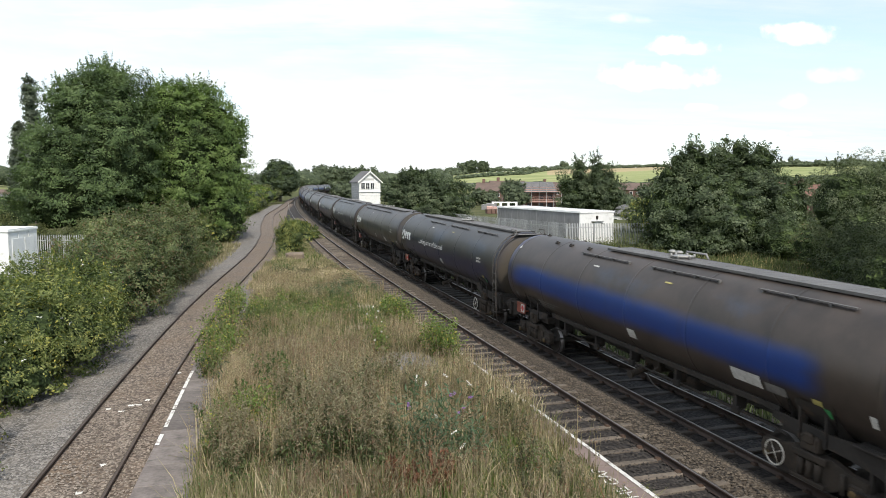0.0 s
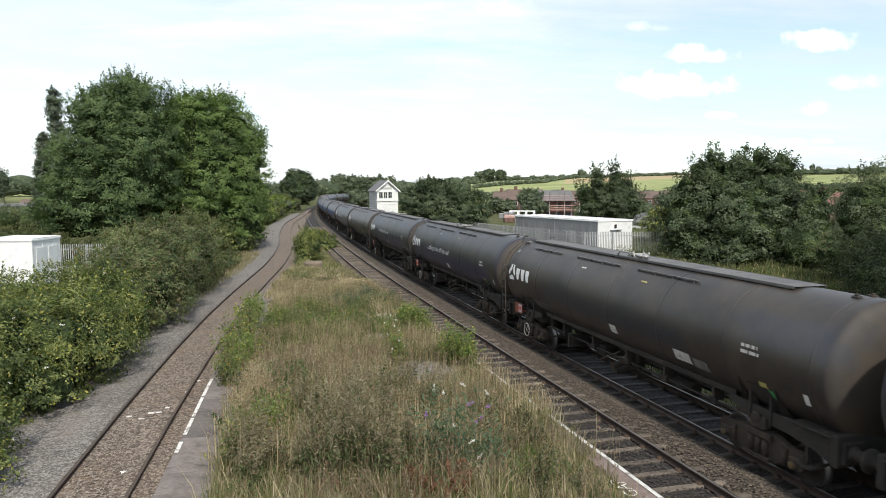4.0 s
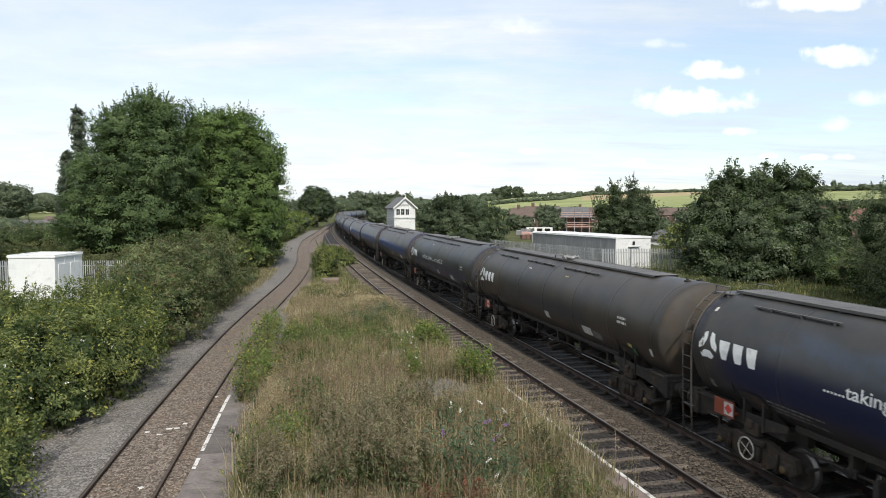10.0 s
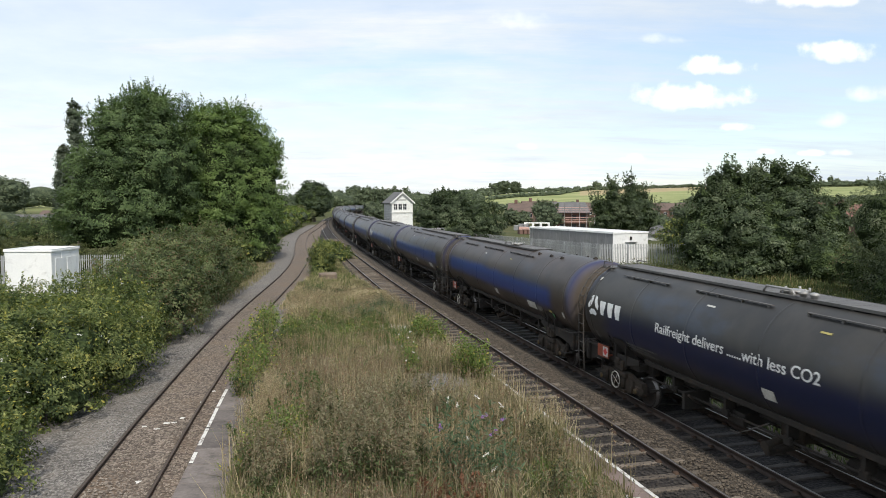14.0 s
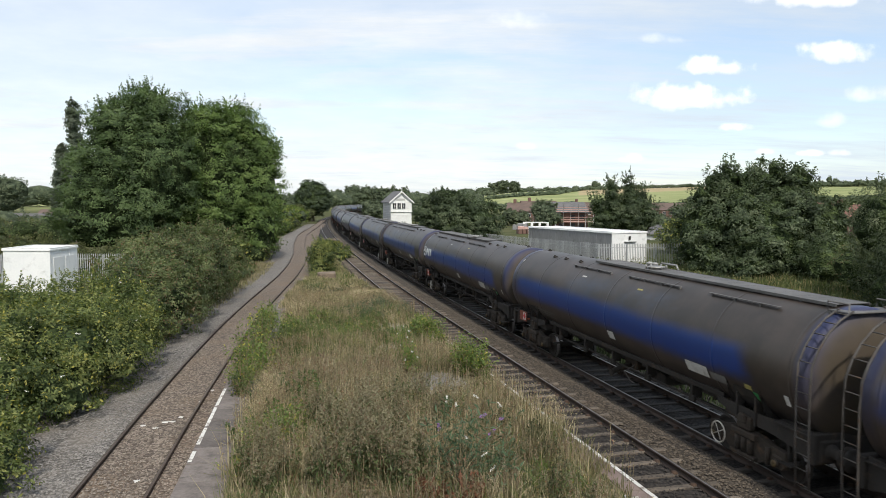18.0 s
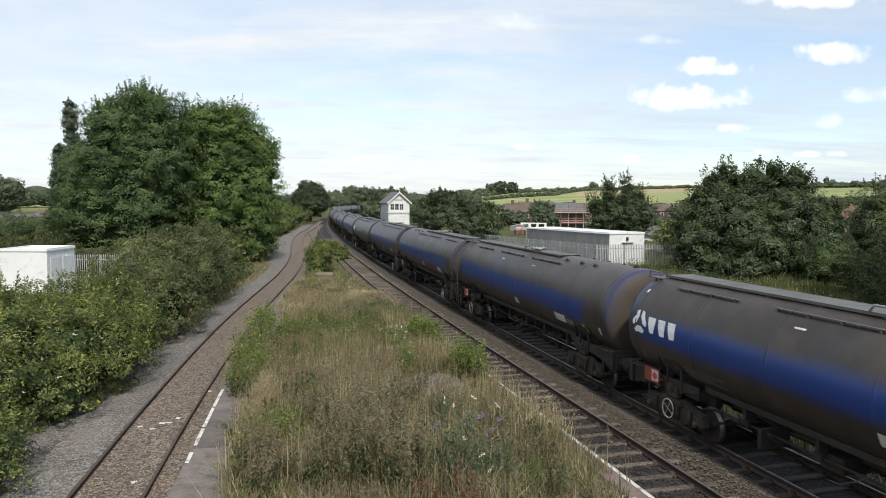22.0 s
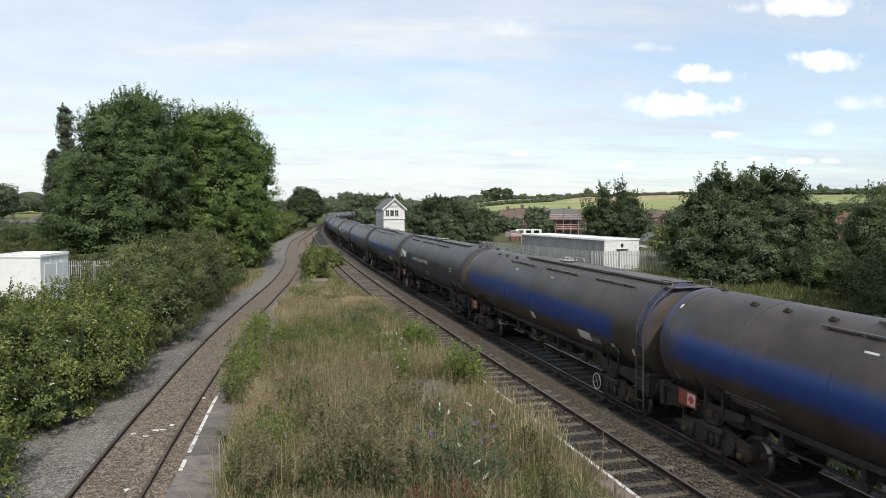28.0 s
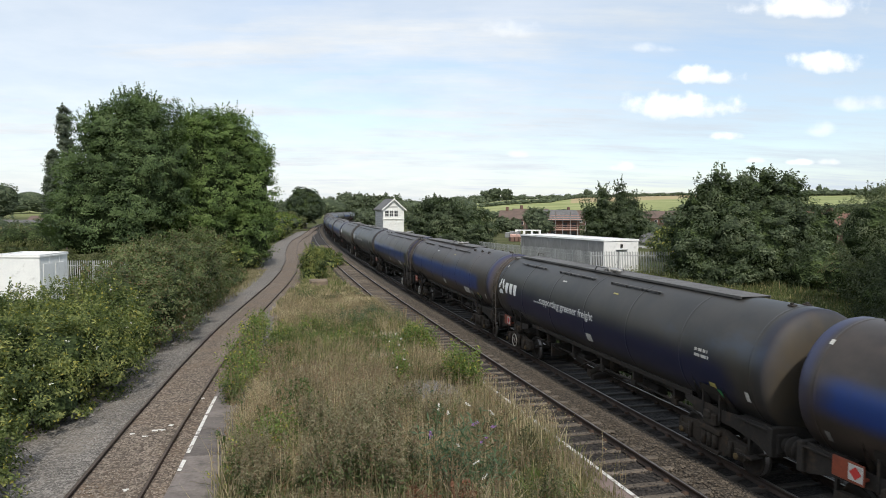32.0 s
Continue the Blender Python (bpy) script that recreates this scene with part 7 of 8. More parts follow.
    # umbels by the gravel
    for i, (x, y) in enumerate(((-1.2, 22.4), (-1.05, 21.6), (-0.85, 20.4))):
        u = shrub(x, y, PLAT_TOP - 0.03, 0.5, 1.25 - 0.2 * i, LEAF_BRIGHT, 160 + i, "thin green umbel plant with white flower heads", 0.06, 0.35, "umbel_plant")
        flowers(u, [(x + 0.05, y, 1.75 - 0.2 * i), (x + 0.22, y - 0.1, 1.62 - 0.2 * i), (x - 0.15, y, 1.5 - 0.2 * i)], 0.07, PETAL_WHITE, 170 + i, per=14, long=0.6)
    # a few weeds in the ballast of the near line
    for i, (x, y, w, t) in enumerate(((3.15, 17.5, 0.9, 1.15), (2.95, 18.4, 0.6, 0.9), (4.55, 12.6, 0.35, 0.3), (4.1, 13.6, 0.3, 0.25))):
        shrub(x, y, -0.25, w, t, STRAW_PALE if i < 2 else LEAF_BRIGHT, 120 + i, "straggly weed in the track ballast", 0.035, 0.7, "track_weed")
    platform_grass()


def verge_and_woods():
    rng = np.random.RandomState(33)
    # long grass on the far side of the main lines
    n = 62000
    y = rng.uniform(18, 78, n)
    x = np.interp(y, NEAR[:, 1], NEAR[:, 0]) + 8.0 + 25 * rng.uniform(0, 1, n) ** 0.9
    p = np.stack([x, y, np.full(n, -0.55)], 1)
    h = rng.uniform(0.35, 1.05, n) * (0.6 + 0.7 * patchy(p, 0.4, 5))
    blades("long_grass", p, h * 0.8, np.abs(rng.normal(0, 0.35, n)), np.full(n, 0.024), GRASS_VERGE, rng, "rough long grass along the railway", "grass")
    n = 52000
    y = rng.uniform(24, 66, n)
    o = rng.uniform(0, 1, n)
    p = np.stack([np.interp(y, NEAR[:, 1], NEAR[:, 0]) + 8.4 + 17 * o, y, np.zeros(n)], 1)
    p = p[patchy(p, 0.5, 71) + rng.normal(0, 0.12, n) > 0.42]
    p[:, 2] = -0.45 + rng.uniform(0, 1, len(p)) * (0.35 + 0.9 * patchy(p, 0.9, 72))
    v, f = leaf_arrays(p, unit(rng.normal(size=(len(p), 3)) * 0.6 + np.array([0, -0.3, 0.8])), rng.uniform(0.07, 0.17, len(p)), rng, 0.55)
    tagged(laid("verge_bramble", arrays("verge_bramble", v, f, LEAF_SCRUB)), "low green bramble along the railway verge", "bramble", kind="stuff")
    # low weeds on the ballast shoulder past the train, in the shade-darkened leaf colour
    n = 26000
    y = rng.uniform(10, 62, n)
    o = rng.uniform(4.2, 8.4, n)
    p = np.stack([np.interp(y, NEAR[:, 1], NEAR[:, 0]) + o, y, np.interp(o, [4.1, 4.8, 6.6], [-0.22, -0.32, -0.50]) - 0.02], 1)
    blades("trackside_weeds", p, rng.uniform(0.12, 0.42, n), np.abs(rng.normal(0, 0.35, n)), np.full(n, 0.024), LEAF_SHADED, rng, "low weeds on the ballast shoulder", "weeds")
    # dry grass by the branch
    n = 9000
    y = rng.uniform(38, 66, n)
    x = np.interp(y, BRANCH[:, 1], BRANCH[:, 0]) - 2.0 - 2.8 * rng.uniform(0, 1, n) ** 0.7
    p = np.stack([x, y, np.full(n, -0.4)], 1)
    blades("dry_verge", p, rng.uniform(0.2, 0.6, n), np.abs(rng.normal(0, 0.3, n)), np.full(n, 0.022), GRASS_DRY, rng, "dry grass beside the branch ballast", "grass")
    # trees and hedges far off: degrees to the right, distance, width, height
    far = [(-8.8, 470, 16, 12.0), (-7.6, 455, 14, 11.5), (-6.6, 465, 19, 15.0), (-5.6, 470, 15, 14.5), (-4.3, 450, 13, 14.5), (-3.4, 455, 13, 13.5), (-2.3, 460, 17, 12), (-1.0, 465, 18, 11.5), (0.4, 470, 18, 11.5),
           (-9.6, 380, 12, 9.5), (-10.9, 330, 14, 9), (-12.4, 300, 14, 9), (-5.2, 205, 8, 7.4), (-4.2, 190, 6, 5.5), (-3.2, 230, 8, 6.5), (-1.5, 240, 8, 6),
           (-15.0, 180, 9, 6), (1.6, 420, 20, 8), (-17, 250, 20, 8), (-20, 260, 24, 8),
           (-31.5, 90, 9, 4.4), (-33.4, 96, 10, 5.0), (-29.6, 104, 9, 4.6), (-36, 92, 10, 6), (-34.4, 70, 6, 9.5), (-30.0, 120, 8, 4.0), (-27.6, 200, 12, 6), (-31.8, 300, 16, 15), (-38, 85, 12, 10), (8.6, 155, 6, 7), (10.4, 190, 8, 6), (4.9, 780, 20, 15), (6.1, 785, 11, 15), (14.6, 120, 6, 3.6), (17.0, 128, 7, 4.4), (19.0, 122, 6, 3.8), (16.0, 175, 9, 5.0), (6.2, 175, 6, 4.6), (20.4, 180, 12, 6)]
    for i, (a, d, w, h) in enumerate(far):
        rr = np.random.RandomState(200 + i)
        x, y = d * math.sin(radians(a)), d * math.cos(radians(a))
        z = float(ground_height(x, y))
        lobes = [(x + rr.uniform(-0.35, 0.35) * w, y + rr.uniform(-0.3, 0.3) * w, z + h * rr.uniform(0.35, 0.72), w * rr.uniform(0.2, 0.34), w * 0.3, h * rr.uniform(0.2, 0.3)) for _ in range(6)]
        lobes.append((x, y, z + h * 0.4, w * 0.45, w * 0.4, h * 0.4))
        tree("distant_tree", lobes, 340, 20, h * 0.09, d * 0.0019, LEAF_HAZE, 300 + i, "distant green trees beyond the railway, haze painted into their leaves", "tree", None, -0.9, 0.25, 20, h * 0.12, core=0.80, core_mat=CORE_FAR)
    # the round dark tree over the junction, and light scrub below it
    x, y = 205 * math.sin(radians(-10.3)), 205 * math.cos(radians(-10.3))
    lobes = [(x, y, 5.6, 4.6, 4.2, 5.0), (x - 2.6, y, 5.6, 2.8, 3.2, 3.6), (x + 2.6, y, 5.8, 2.8, 3.2, 3.6), (x - 1.2, y, 8.8, 2.8, 2.8, 2.6), (x + 1.4, y, 8.4, 2.8, 2.8, 2.6)]
    tree("oak_tree", lobes, 900, 26, 0.75, 0.34, LEAF_OAK, 401, "round dense dark oak tree beyond the junction", "tree", ((x, y, -0.5), (x, y, 6), 0.4), -0.9, 0.16, 40, 0.6, 0.3, core=0.82)
    for i, (a, d, w, h) in enumerate(((-12.7, 138, 5.5, 5.8), (-12.4, 152, 6, 5.6), (-11.9, 168, 6, 5.6), (-11.3, 188, 6, 5.4), (-13.4, 128, 5, 5.0))):
        rr = np.random.RandomState(420 + i)
        x, y = d * math.sin(radians(a)), d * math.cos(radians(a))
        lobes = [(x + rr.uniform(-0.4, 0.4) * w, y + rr.uniform(-0.4, 0.4) * w, h * rr.uniform(0.2, 0.62) - 0.3, w * rr.uniform(0.26, 0.36), w * 0.32, h * rr.uniform(0.24, 0.34)) for _ in range(7)]
        tree("scrub_bush", lobes, 420, 16, 0.5, 0.30, (LEAF_BRIGHT, LEAF_SCRUB)[i % 2], 430 + i, "light green scrub beside the branch near the junction", "bush", None, -0.98, 0.3, 50, 0.6, 0.3, core_mat=CORE_FAR)
    # hedges and woods on the hills, joined
    P, N, S, C = [], [], [], []
    rr = np.random.RandomState(60)

    def row(a0, d0, a1, d1, n, h, wid):
        for u in np.linspace(0, 1, n):
            a, d = a0 + (a1 - a0) * u + rr.normal(0, 0.05), d0 + (d1 - d0) * u
            x, y = d * math.sin(radians(a)), d * math.cos(radians(a))
            hh = h * rr.uniform(0.5, 1.35)
            k = 60
            q = rr.normal(size=(k, 3))
            q = unit(q) * rr.uniform(0.6, 1.0, (k, 1))
            P.append(np.array([x, y, float(ground_height(x, y)) + hh * 0.5]) + q * np.array([wid, wid, hh * 0.55]))
            N.append(unit(q + np.array([0, 0, 0.4])))
            S.append(np.full(k, d * 0.0024))
            C.append((P[-1].mean(0), wid * 0.72, hh * 0.40))
    row(2.5, 760, 7.5, 800, 34, 5, 5), row(7.5, 800, 16, 860, 30, 4.5, 6), row(15, 870, 34, 880, 46, 4, 7), row(4.0, 600, 9.5, 640, 30, 3.2, 3.5), row(9.5, 640, 13.5, 840, 24, 3.5, 4)
    row(2.0, 420, 21, 400, 60, 4.5, 5), row(20, 480, 36, 460, 44, 5, 6), row(24, 720, 36, 680, 40, 5, 6), row(-4, 420, 3, 520, 30, 9, 8), row(-22, 420, -8, 430, 40, 9, 10), row(-40, 420, -22, 460, 50, 12, 12)
    row(1, 900, 4, 780, 16, 9, 10), row(12.2, 830, 12.8, 830, 3, 9, 5), row(29.3, 880, 29.6, 880, 2, 9, 4)
    p, n_, s = np.concatenate(P), np.concatenate(N), np.concatenate(S)
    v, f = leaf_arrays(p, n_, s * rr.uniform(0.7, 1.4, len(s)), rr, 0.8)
    tagged(laid("far_hedges", arrays("far_hedges", v, f, LEAF_HAZE)), "hedges and woods on the far hills, paled to paint haze", "hedge", kind="stuff")
    bm = bmesh.new()
    bmesh.ops.create_icosphere(bm, subdivisions=2, radius=1.0)
    ball = np.array([v.co[:] for v in bm.verts])
    tri = np.array([[v.index for v in fc.verts] for fc in bm.faces])
    bm.free()
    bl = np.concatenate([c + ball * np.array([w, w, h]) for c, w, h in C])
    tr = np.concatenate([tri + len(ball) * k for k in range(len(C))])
    tagged(laid("far_thicket", arrays("far_thicket", bl, tr, CORE_FAR, True)), "solid pale cores of the hedges on the far hills", "hedge", kind="stuff")


all_plants()
verge_and_woods()
loose_stones("platform_gravel", EDGE_R, 17.9, 20.9, -2.9, -0.9, ([-3, 0], [PLAT_TOP - 0.035, PLAT_TOP - 0.035]), 1500, STONE_GREY, 7, "loose grey gravel on the bare part of the platform")
loose_stones("platform_gravel", EDGE_R, 26.5, 29.8, -4.2, -1.8, ([-5, 0], [PLAT_TOP - 0.035, PLAT_TOP - 0.035]), 900, STONE_GREY, 8, "loose pale gravel on the bare part of the platform")


# ---- buildings, cabins and fences ----
# streaky grey cladding; its dark tone paints the shade on the cabin's long sides
CLAD_SHADE_GREY = plain("shade_grey_cladding", (0.20, 0.20, 0.20), (0.30, 0.30, 0.295), 0.8, 8, 0.6, 0.1, 0.15, stain=(0.14, 0.14, 0.135), stretch=(1, 1, 0.25))
CLAD_WHITE = plain("white_cladding", (0.70, 0.71, 0.70), (0.80, 0.80, 0.78), 0.8, 8, 0.55, 0, 0.1, stain=(0.52, 0.52, 0.50))
GALV = plain("galvanised_steel", (0.36, 0.37, 0.37), (0.52, 0.53, 0.53), 1.5, 12, 0.5, 0.5, 0.1, spread=0.25)
BOARD_WHITE = plain("white_boards", (0.66, 0.66, 0.63), (0.80, 0.80, 0.77), 1.0, 9, 0.6, 0, 0.2, stain=(0.50, 0.49, 0.46))
# plain grey boards, also used to paint shade on the signal box's side
BOARD_GREY_AND_SHADE = plain("grey_and_shaded_boards", (0.36, 0.36, 0.35), (0.48, 0.48, 0.46), 1.0, 9, 0.7, 0, 0.2)
SLATE = plain("slate_roof", (0.08, 0.078, 0.08), (0.15, 0.145, 0.14), 1.2, 7, 0.7, 0, 0.4)
TILE_BROWN = plain("brown_roof_tiles", (0.095, 0.068, 0.056), (0.15, 0.105, 0.085), 0.7, 5, 0.85, 0, 0.4)
TILE_RED = plain("red_roof_tiles", (0.13, 0.066, 0.05), (0.20, 0.10, 0.075), 0.7, 5, 0.85, 0, 0.4)
BRICK_FAR = plain("far_brick", (0.11, 0.066, 0.052), (0.17, 0.098, 0.075), 0.7, 5, 0.9, 0, 0.2)
SCAFFOLD = plain("scaffold_boards", (0.46, 0.27, 0.23), (0.60, 0.40, 0.34), 1, 6, 0.8, 0, 0.1)
BLOCK_BROWN = plain("brown_stone", (0.12, 0.09, 0.065), (0.22, 0.17, 0.125), 1.5, 12, 0.9, 0, 0.6, 0.02, stain=(0.08, 0.07, 0.05))
DARK = plain("opening_shade", (0.02, 0.02, 0.022), (0.04, 0.04, 0.045), 1, 6, 0.4, 0, 0)


def glass():
    m, nt, bsdf = material("window_glass")
    bsdf.inputs["Base Color"].default_value = (0.03, 0.035, 0.04, 1)
    bsdf.inputs["Roughness"].default_value = 0.08
    return m


GLASS = glass()


def cabin(name, at, size, side_mat, end_mat, label, roof_mat, door_side):
    """Flat-roofed steel cabin: framed walls, seams, roof rim, door. Local x is its width, y its depth."""
    w, d, h = size
    c = empty(name, at)
    tagged(c, label, "cabin")
    for nm, lo, hi, mt in (("end_wall", (0, 0, 0), (w, 0.08, h), end_mat), ("end_wall", (0, d - 0.08, 0), (w, d, h), end_mat),
                           ("side_wall", (0, 0.08, 0), (0.08, d - 0.08, h), side_mat), ("side_wall", (w - 0.08, 0.08, 0), (w, d - 0.08, h), side_mat)):
        bm = bmesh.new()
        box(bm, lo, hi, None, 0.01)
        part(nm, bm, mt, c)
    bm = bmesh.new()
    box(bm, (-0.06, -0.06, h - 0.02), (w + 0.06, d + 0.06, h + 0.10), None, 0.02)
    roof = part("roof", bm, roof_mat, c)
    bm = bmesh.new()
    for a, b in (((-0.04, -0.04), (w + 0.04, 0.06)), ((-0.04, d - 0.06), (w + 0.04, d + 0.04)), ((-0.04, 0.06), (0.06, d - 0.06)), ((w - 0.06, 0.06), (w + 0.04, d - 0.06))):
        box(bm, (*a, h + 0.10), (*b, h + 0.17))
    part("roof_rim", bm, roof_mat, roof)
    for y in np.arange(1.2, d - 0.4, 1.2):                    # panel joints on the long sides
        for x in (-0.02, w):
            bm = bmesh.new()
            box(bm, (x, y - 0.03, 0.05), (x + 0.02, y + 0.03, h - 0.03))
            part("seam", bm, side_mat, c)
    return c, w, d, h


def fence(points, height, name, label, pitch=0.155):
    """Palisade fence: pales with split tops, posts and two rails."""
    f = empty(name)
    tagged(f, label, "fence")
    bm = bmesh.new()
    vs = [(-0.034, 0), (0.034, 0), (0.034, height - 0.10), (0.0, height), (-0.034, height - 0.10)]
    a = [bm.verts.new((x, -0.006, z)) for x, z in vs]
    b = [bm.verts.new((x, 0.010, z)) for x, z in vs]
    bm.faces.new(a)
    bm.faces.new(b[::-1])
    for i in range(5):
        bm.faces.new((a[i], b[i], b[(i + 1) % 5], a[(i + 1) % 5]))
    pale = shared("pale", fixed(bm), GALV)
    bm = bmesh.new()
    box(bm, (-0.05, 0.02, 0), (0.05, 0.13, height - 0.1), None, 0.008)
    post = shared("post", bm, GALV)
    for (x0, y0), (x1, y1) in zip(points, points[1:]):
        ln, ang = math.hypot(x1 - x0, y1 - y0), math.degrees(math.atan2(y1 - y0, x1 - x0))
        n = int(ln / pitch)
        for i in range(n):
            u = (i + 0.5) / n
            laid("pale", pale, None, f, "", pose(x0 + (x1 - x0) * u, y0 + (y1 - y0) * u, -0.45, 0, 0, ang))
        k = max(1, round(ln / 2.75))
        for i in range(k + 1):
            laid("post", post, None, f, "", pose(x0 + (x1 - x0) * i / k, y0 + (y1 - y0) * i / k, -0.45, 0, 0, ang))
        for z in (0.35, height - 0.45):
            bm = bmesh.new()
            box(bm, (0, 0.012, z), (ln, 0.05, z + 0.06))
            r = part("fence_rail", bm, GALV, f)
            r.matrix_basis = pose(x0, y0, -0.45, 0, 0, ang)
    return f


def window(parent, x0, x1, z0, z1, y, bars=1, rows=1, frame_mat=None):
    """A window with a frame, bars and panes, on a wall that faces -y."""
    fm = frame_mat or BOARD_WHITE
    bm = bmesh.new()
    t = 0.06
    for lo, hi in (((x0, z0), (x1, z0 + t)), ((x0, z1 - t), (x1, z1)), ((x0, z0 + t), (x0 + t, z1 - t)), ((x1 - t, z0 + t), (x1, z1 - t))):
        box(bm, (lo[0], y - 0.05, lo[1]), (hi[0], y + 0.03, hi[1]))
    for i in range(1, bars + 1):
        x = x0 + (x1 - x0) * i / (bars + 1)
        box(bm, (x - 0.02, y - 0.04, z0 + t), (x + 0.02, y, z1 - t))
    for i in range(1, rows + 1):
        z = z0 + (z1 - z0) * i / (rows + 1)
        box(bm, (x0 + t, y - 0.038, z - 0.02), (x1 - t, y - 0.002, z + 0.02))
    w = part("window", bm, fm, parent)
    bm = bmesh.new()
    box(bm, (x0 + t, y - 0.02, z0 + t), (x1 - t, y - 0.012, z1 - t))
    part("pane", bm, GLASS, w)
    return w


def gable_house(name, at, w, d, eave, ridge, wall, roof, label, ridge_along="x", over=0.3, category="house"):
    """Walls with gables, two roof slopes with thickness and overhang. Front wall on y = 0, facing -y."""
    h = empty(name, at)
    tagged(h, label, category)
    bm = bmesh.new()
    if ridge_along == "y":                                  # the gable looks to the front
        for y in (0.0, d):
            pts = [(0, y, 0), (w, y, 0), (w, y, eave), (w / 2, y, ridge), (0, y, eave)]
            bm.faces.new([bm.verts.new(p) for p in (pts if y == 0 else pts[::-1])])
        for x in (0.0, w):
            pts = [(x, 0, 0), (x, d, 0), (x, d, eave), (x, 0, eave)]
            bm.faces.new([bm.verts.new(p) for p in (pts[::-1] if x == 0 else pts)])
    else:
        for x in (0.0, w):
            pts = [(x, 0, 0), (x, d, 0), (x, d, eave), (x, d / 2, ridge), (x, 0, eave)]
            bm.faces.new([bm.verts.new(p) for p in (pts[::-1] if x == 0 else pts)])
        for y in (0.0, d):
            pts = [(0, y, 0), (w, y, 0), (w, y, eave), (0, y, eave)]
            bm.faces.new([bm.verts.new(p) for p in (pts if y == 0 else pts[::-1])])
    part("wall", bm, wall, h)
    t = 0.12
    run_ = (w if ridge_along == "y" else d) / 2
    k = (ridge - eave) / run_
    for s in (0, 1):
        bm = bmesh.new()
        a, z0, z1 = -over, eave - over * k, ridge
        sec = [(a, z0), (run_, z1), (run_, z1 + t), (a, z0 + t)]
        ln = d if ridge_along == "y" else w
        ends = []
        for q in (-over, ln + over):
            pts = []
            for u, z in sec:
                u = u if s == 0 else 2 * run_ - u
                pts.append((u, q, z) if ridge_along == "y" else (q, u, z))
            ends.append([bm.verts.new(p) for p in pts])
        bm.faces.new(ends[0])
        bm.faces.new(ends[1][::-1])
        for i in range(4):
            bm.faces.new((ends[0][i], ends[1][i], ends[1][(i + 1) % 4], ends[0][(i + 1) % 4]))
        part("roof", fixed(bm), roof, h)
    return h


def signal_box():
    w, d, eave, ridge = 3.7, 5.6, 6.15, 7.75
    at = pose(-8.35, 119.5, -0.5, 0, 0, 18)
    b = gable_house("signal_box", at, w, d, eave, ridge, BOARD_WHITE, SLATE, "white boarded signal box with a slate gable roof", "y", 0.35, "signal box")
    # horizontal boards on the front and the side; the side's grey paints its shade
    for i, z in enumerate(np.arange(0.1, 6.0, 0.30)):
        bm = bmesh.new()
        box(bm, (-0.02, -0.035, z), (w + 0.02, -0.002, z + 0.27), None, 0.008)
        part("board", bm, BOARD_WHITE, b)
        bm = bmesh.new()
        box(bm, (-0.035, 0.0, z), (-0.002, d, z + 0.27), None, 0.008)
        part("board", bm, BOARD_GREY_AND_SHADE, b)
    for x in (0.28, 1.10, 1.92):
        window(b, x, x + 0.72, 4.75, 5.85, -0.04, 1, 1)
    bm = bmesh.new()
    box(bm, (0.95, -0.07, 6.3), (2.55, -0.04, 6.62), None, 0.01)
    part("name_board", bm, BOARD_GREY_AND_SHADE, b)
    for s in (0, 1):                                        # barge boards and the finial
        bm = bmesh.new()
        x0, x1 = (-0.35, w / 2) if s == 0 else (w + 0.35, w / 2)
        k = (ridge - eave) / (w / 2)
        z0 = eave - 0.35 * k
        vs = [(x0, z0 - 0.12), (x1, ridge - 0.12), (x1, ridge + 0.14), (x0, z0 + 0.14)]
        a = [bm.verts.new((x, -0.42, z)) for x, z in vs]
        c = [bm.verts.new((x, -0.36, z)) for x, z in vs]
        bm.faces.new(a), bm.faces.new(c[::-1])
        for i in range(4):
            bm.faces.new((a[i], c[i], c[(i + 1) % 4], a[(i + 1) % 4]))
        part("barge_board", fixed(bm), BOARD_WHITE, b)
    bm = bmesh.new()
    tube(bm, [(w / 2, -0.4, ridge), (w / 2, -0.4, ridge + 0.6)], [0.07, 0.02], 6)
    part("finial", bm, BOARD_WHITE, b)
    bm = bmesh.new()
    box(bm, (-0.25, -0.2, 4.3), (w + 0.25, 0.0, 4.38))
    part("string_course", bm, BOARD_WHITE, b)


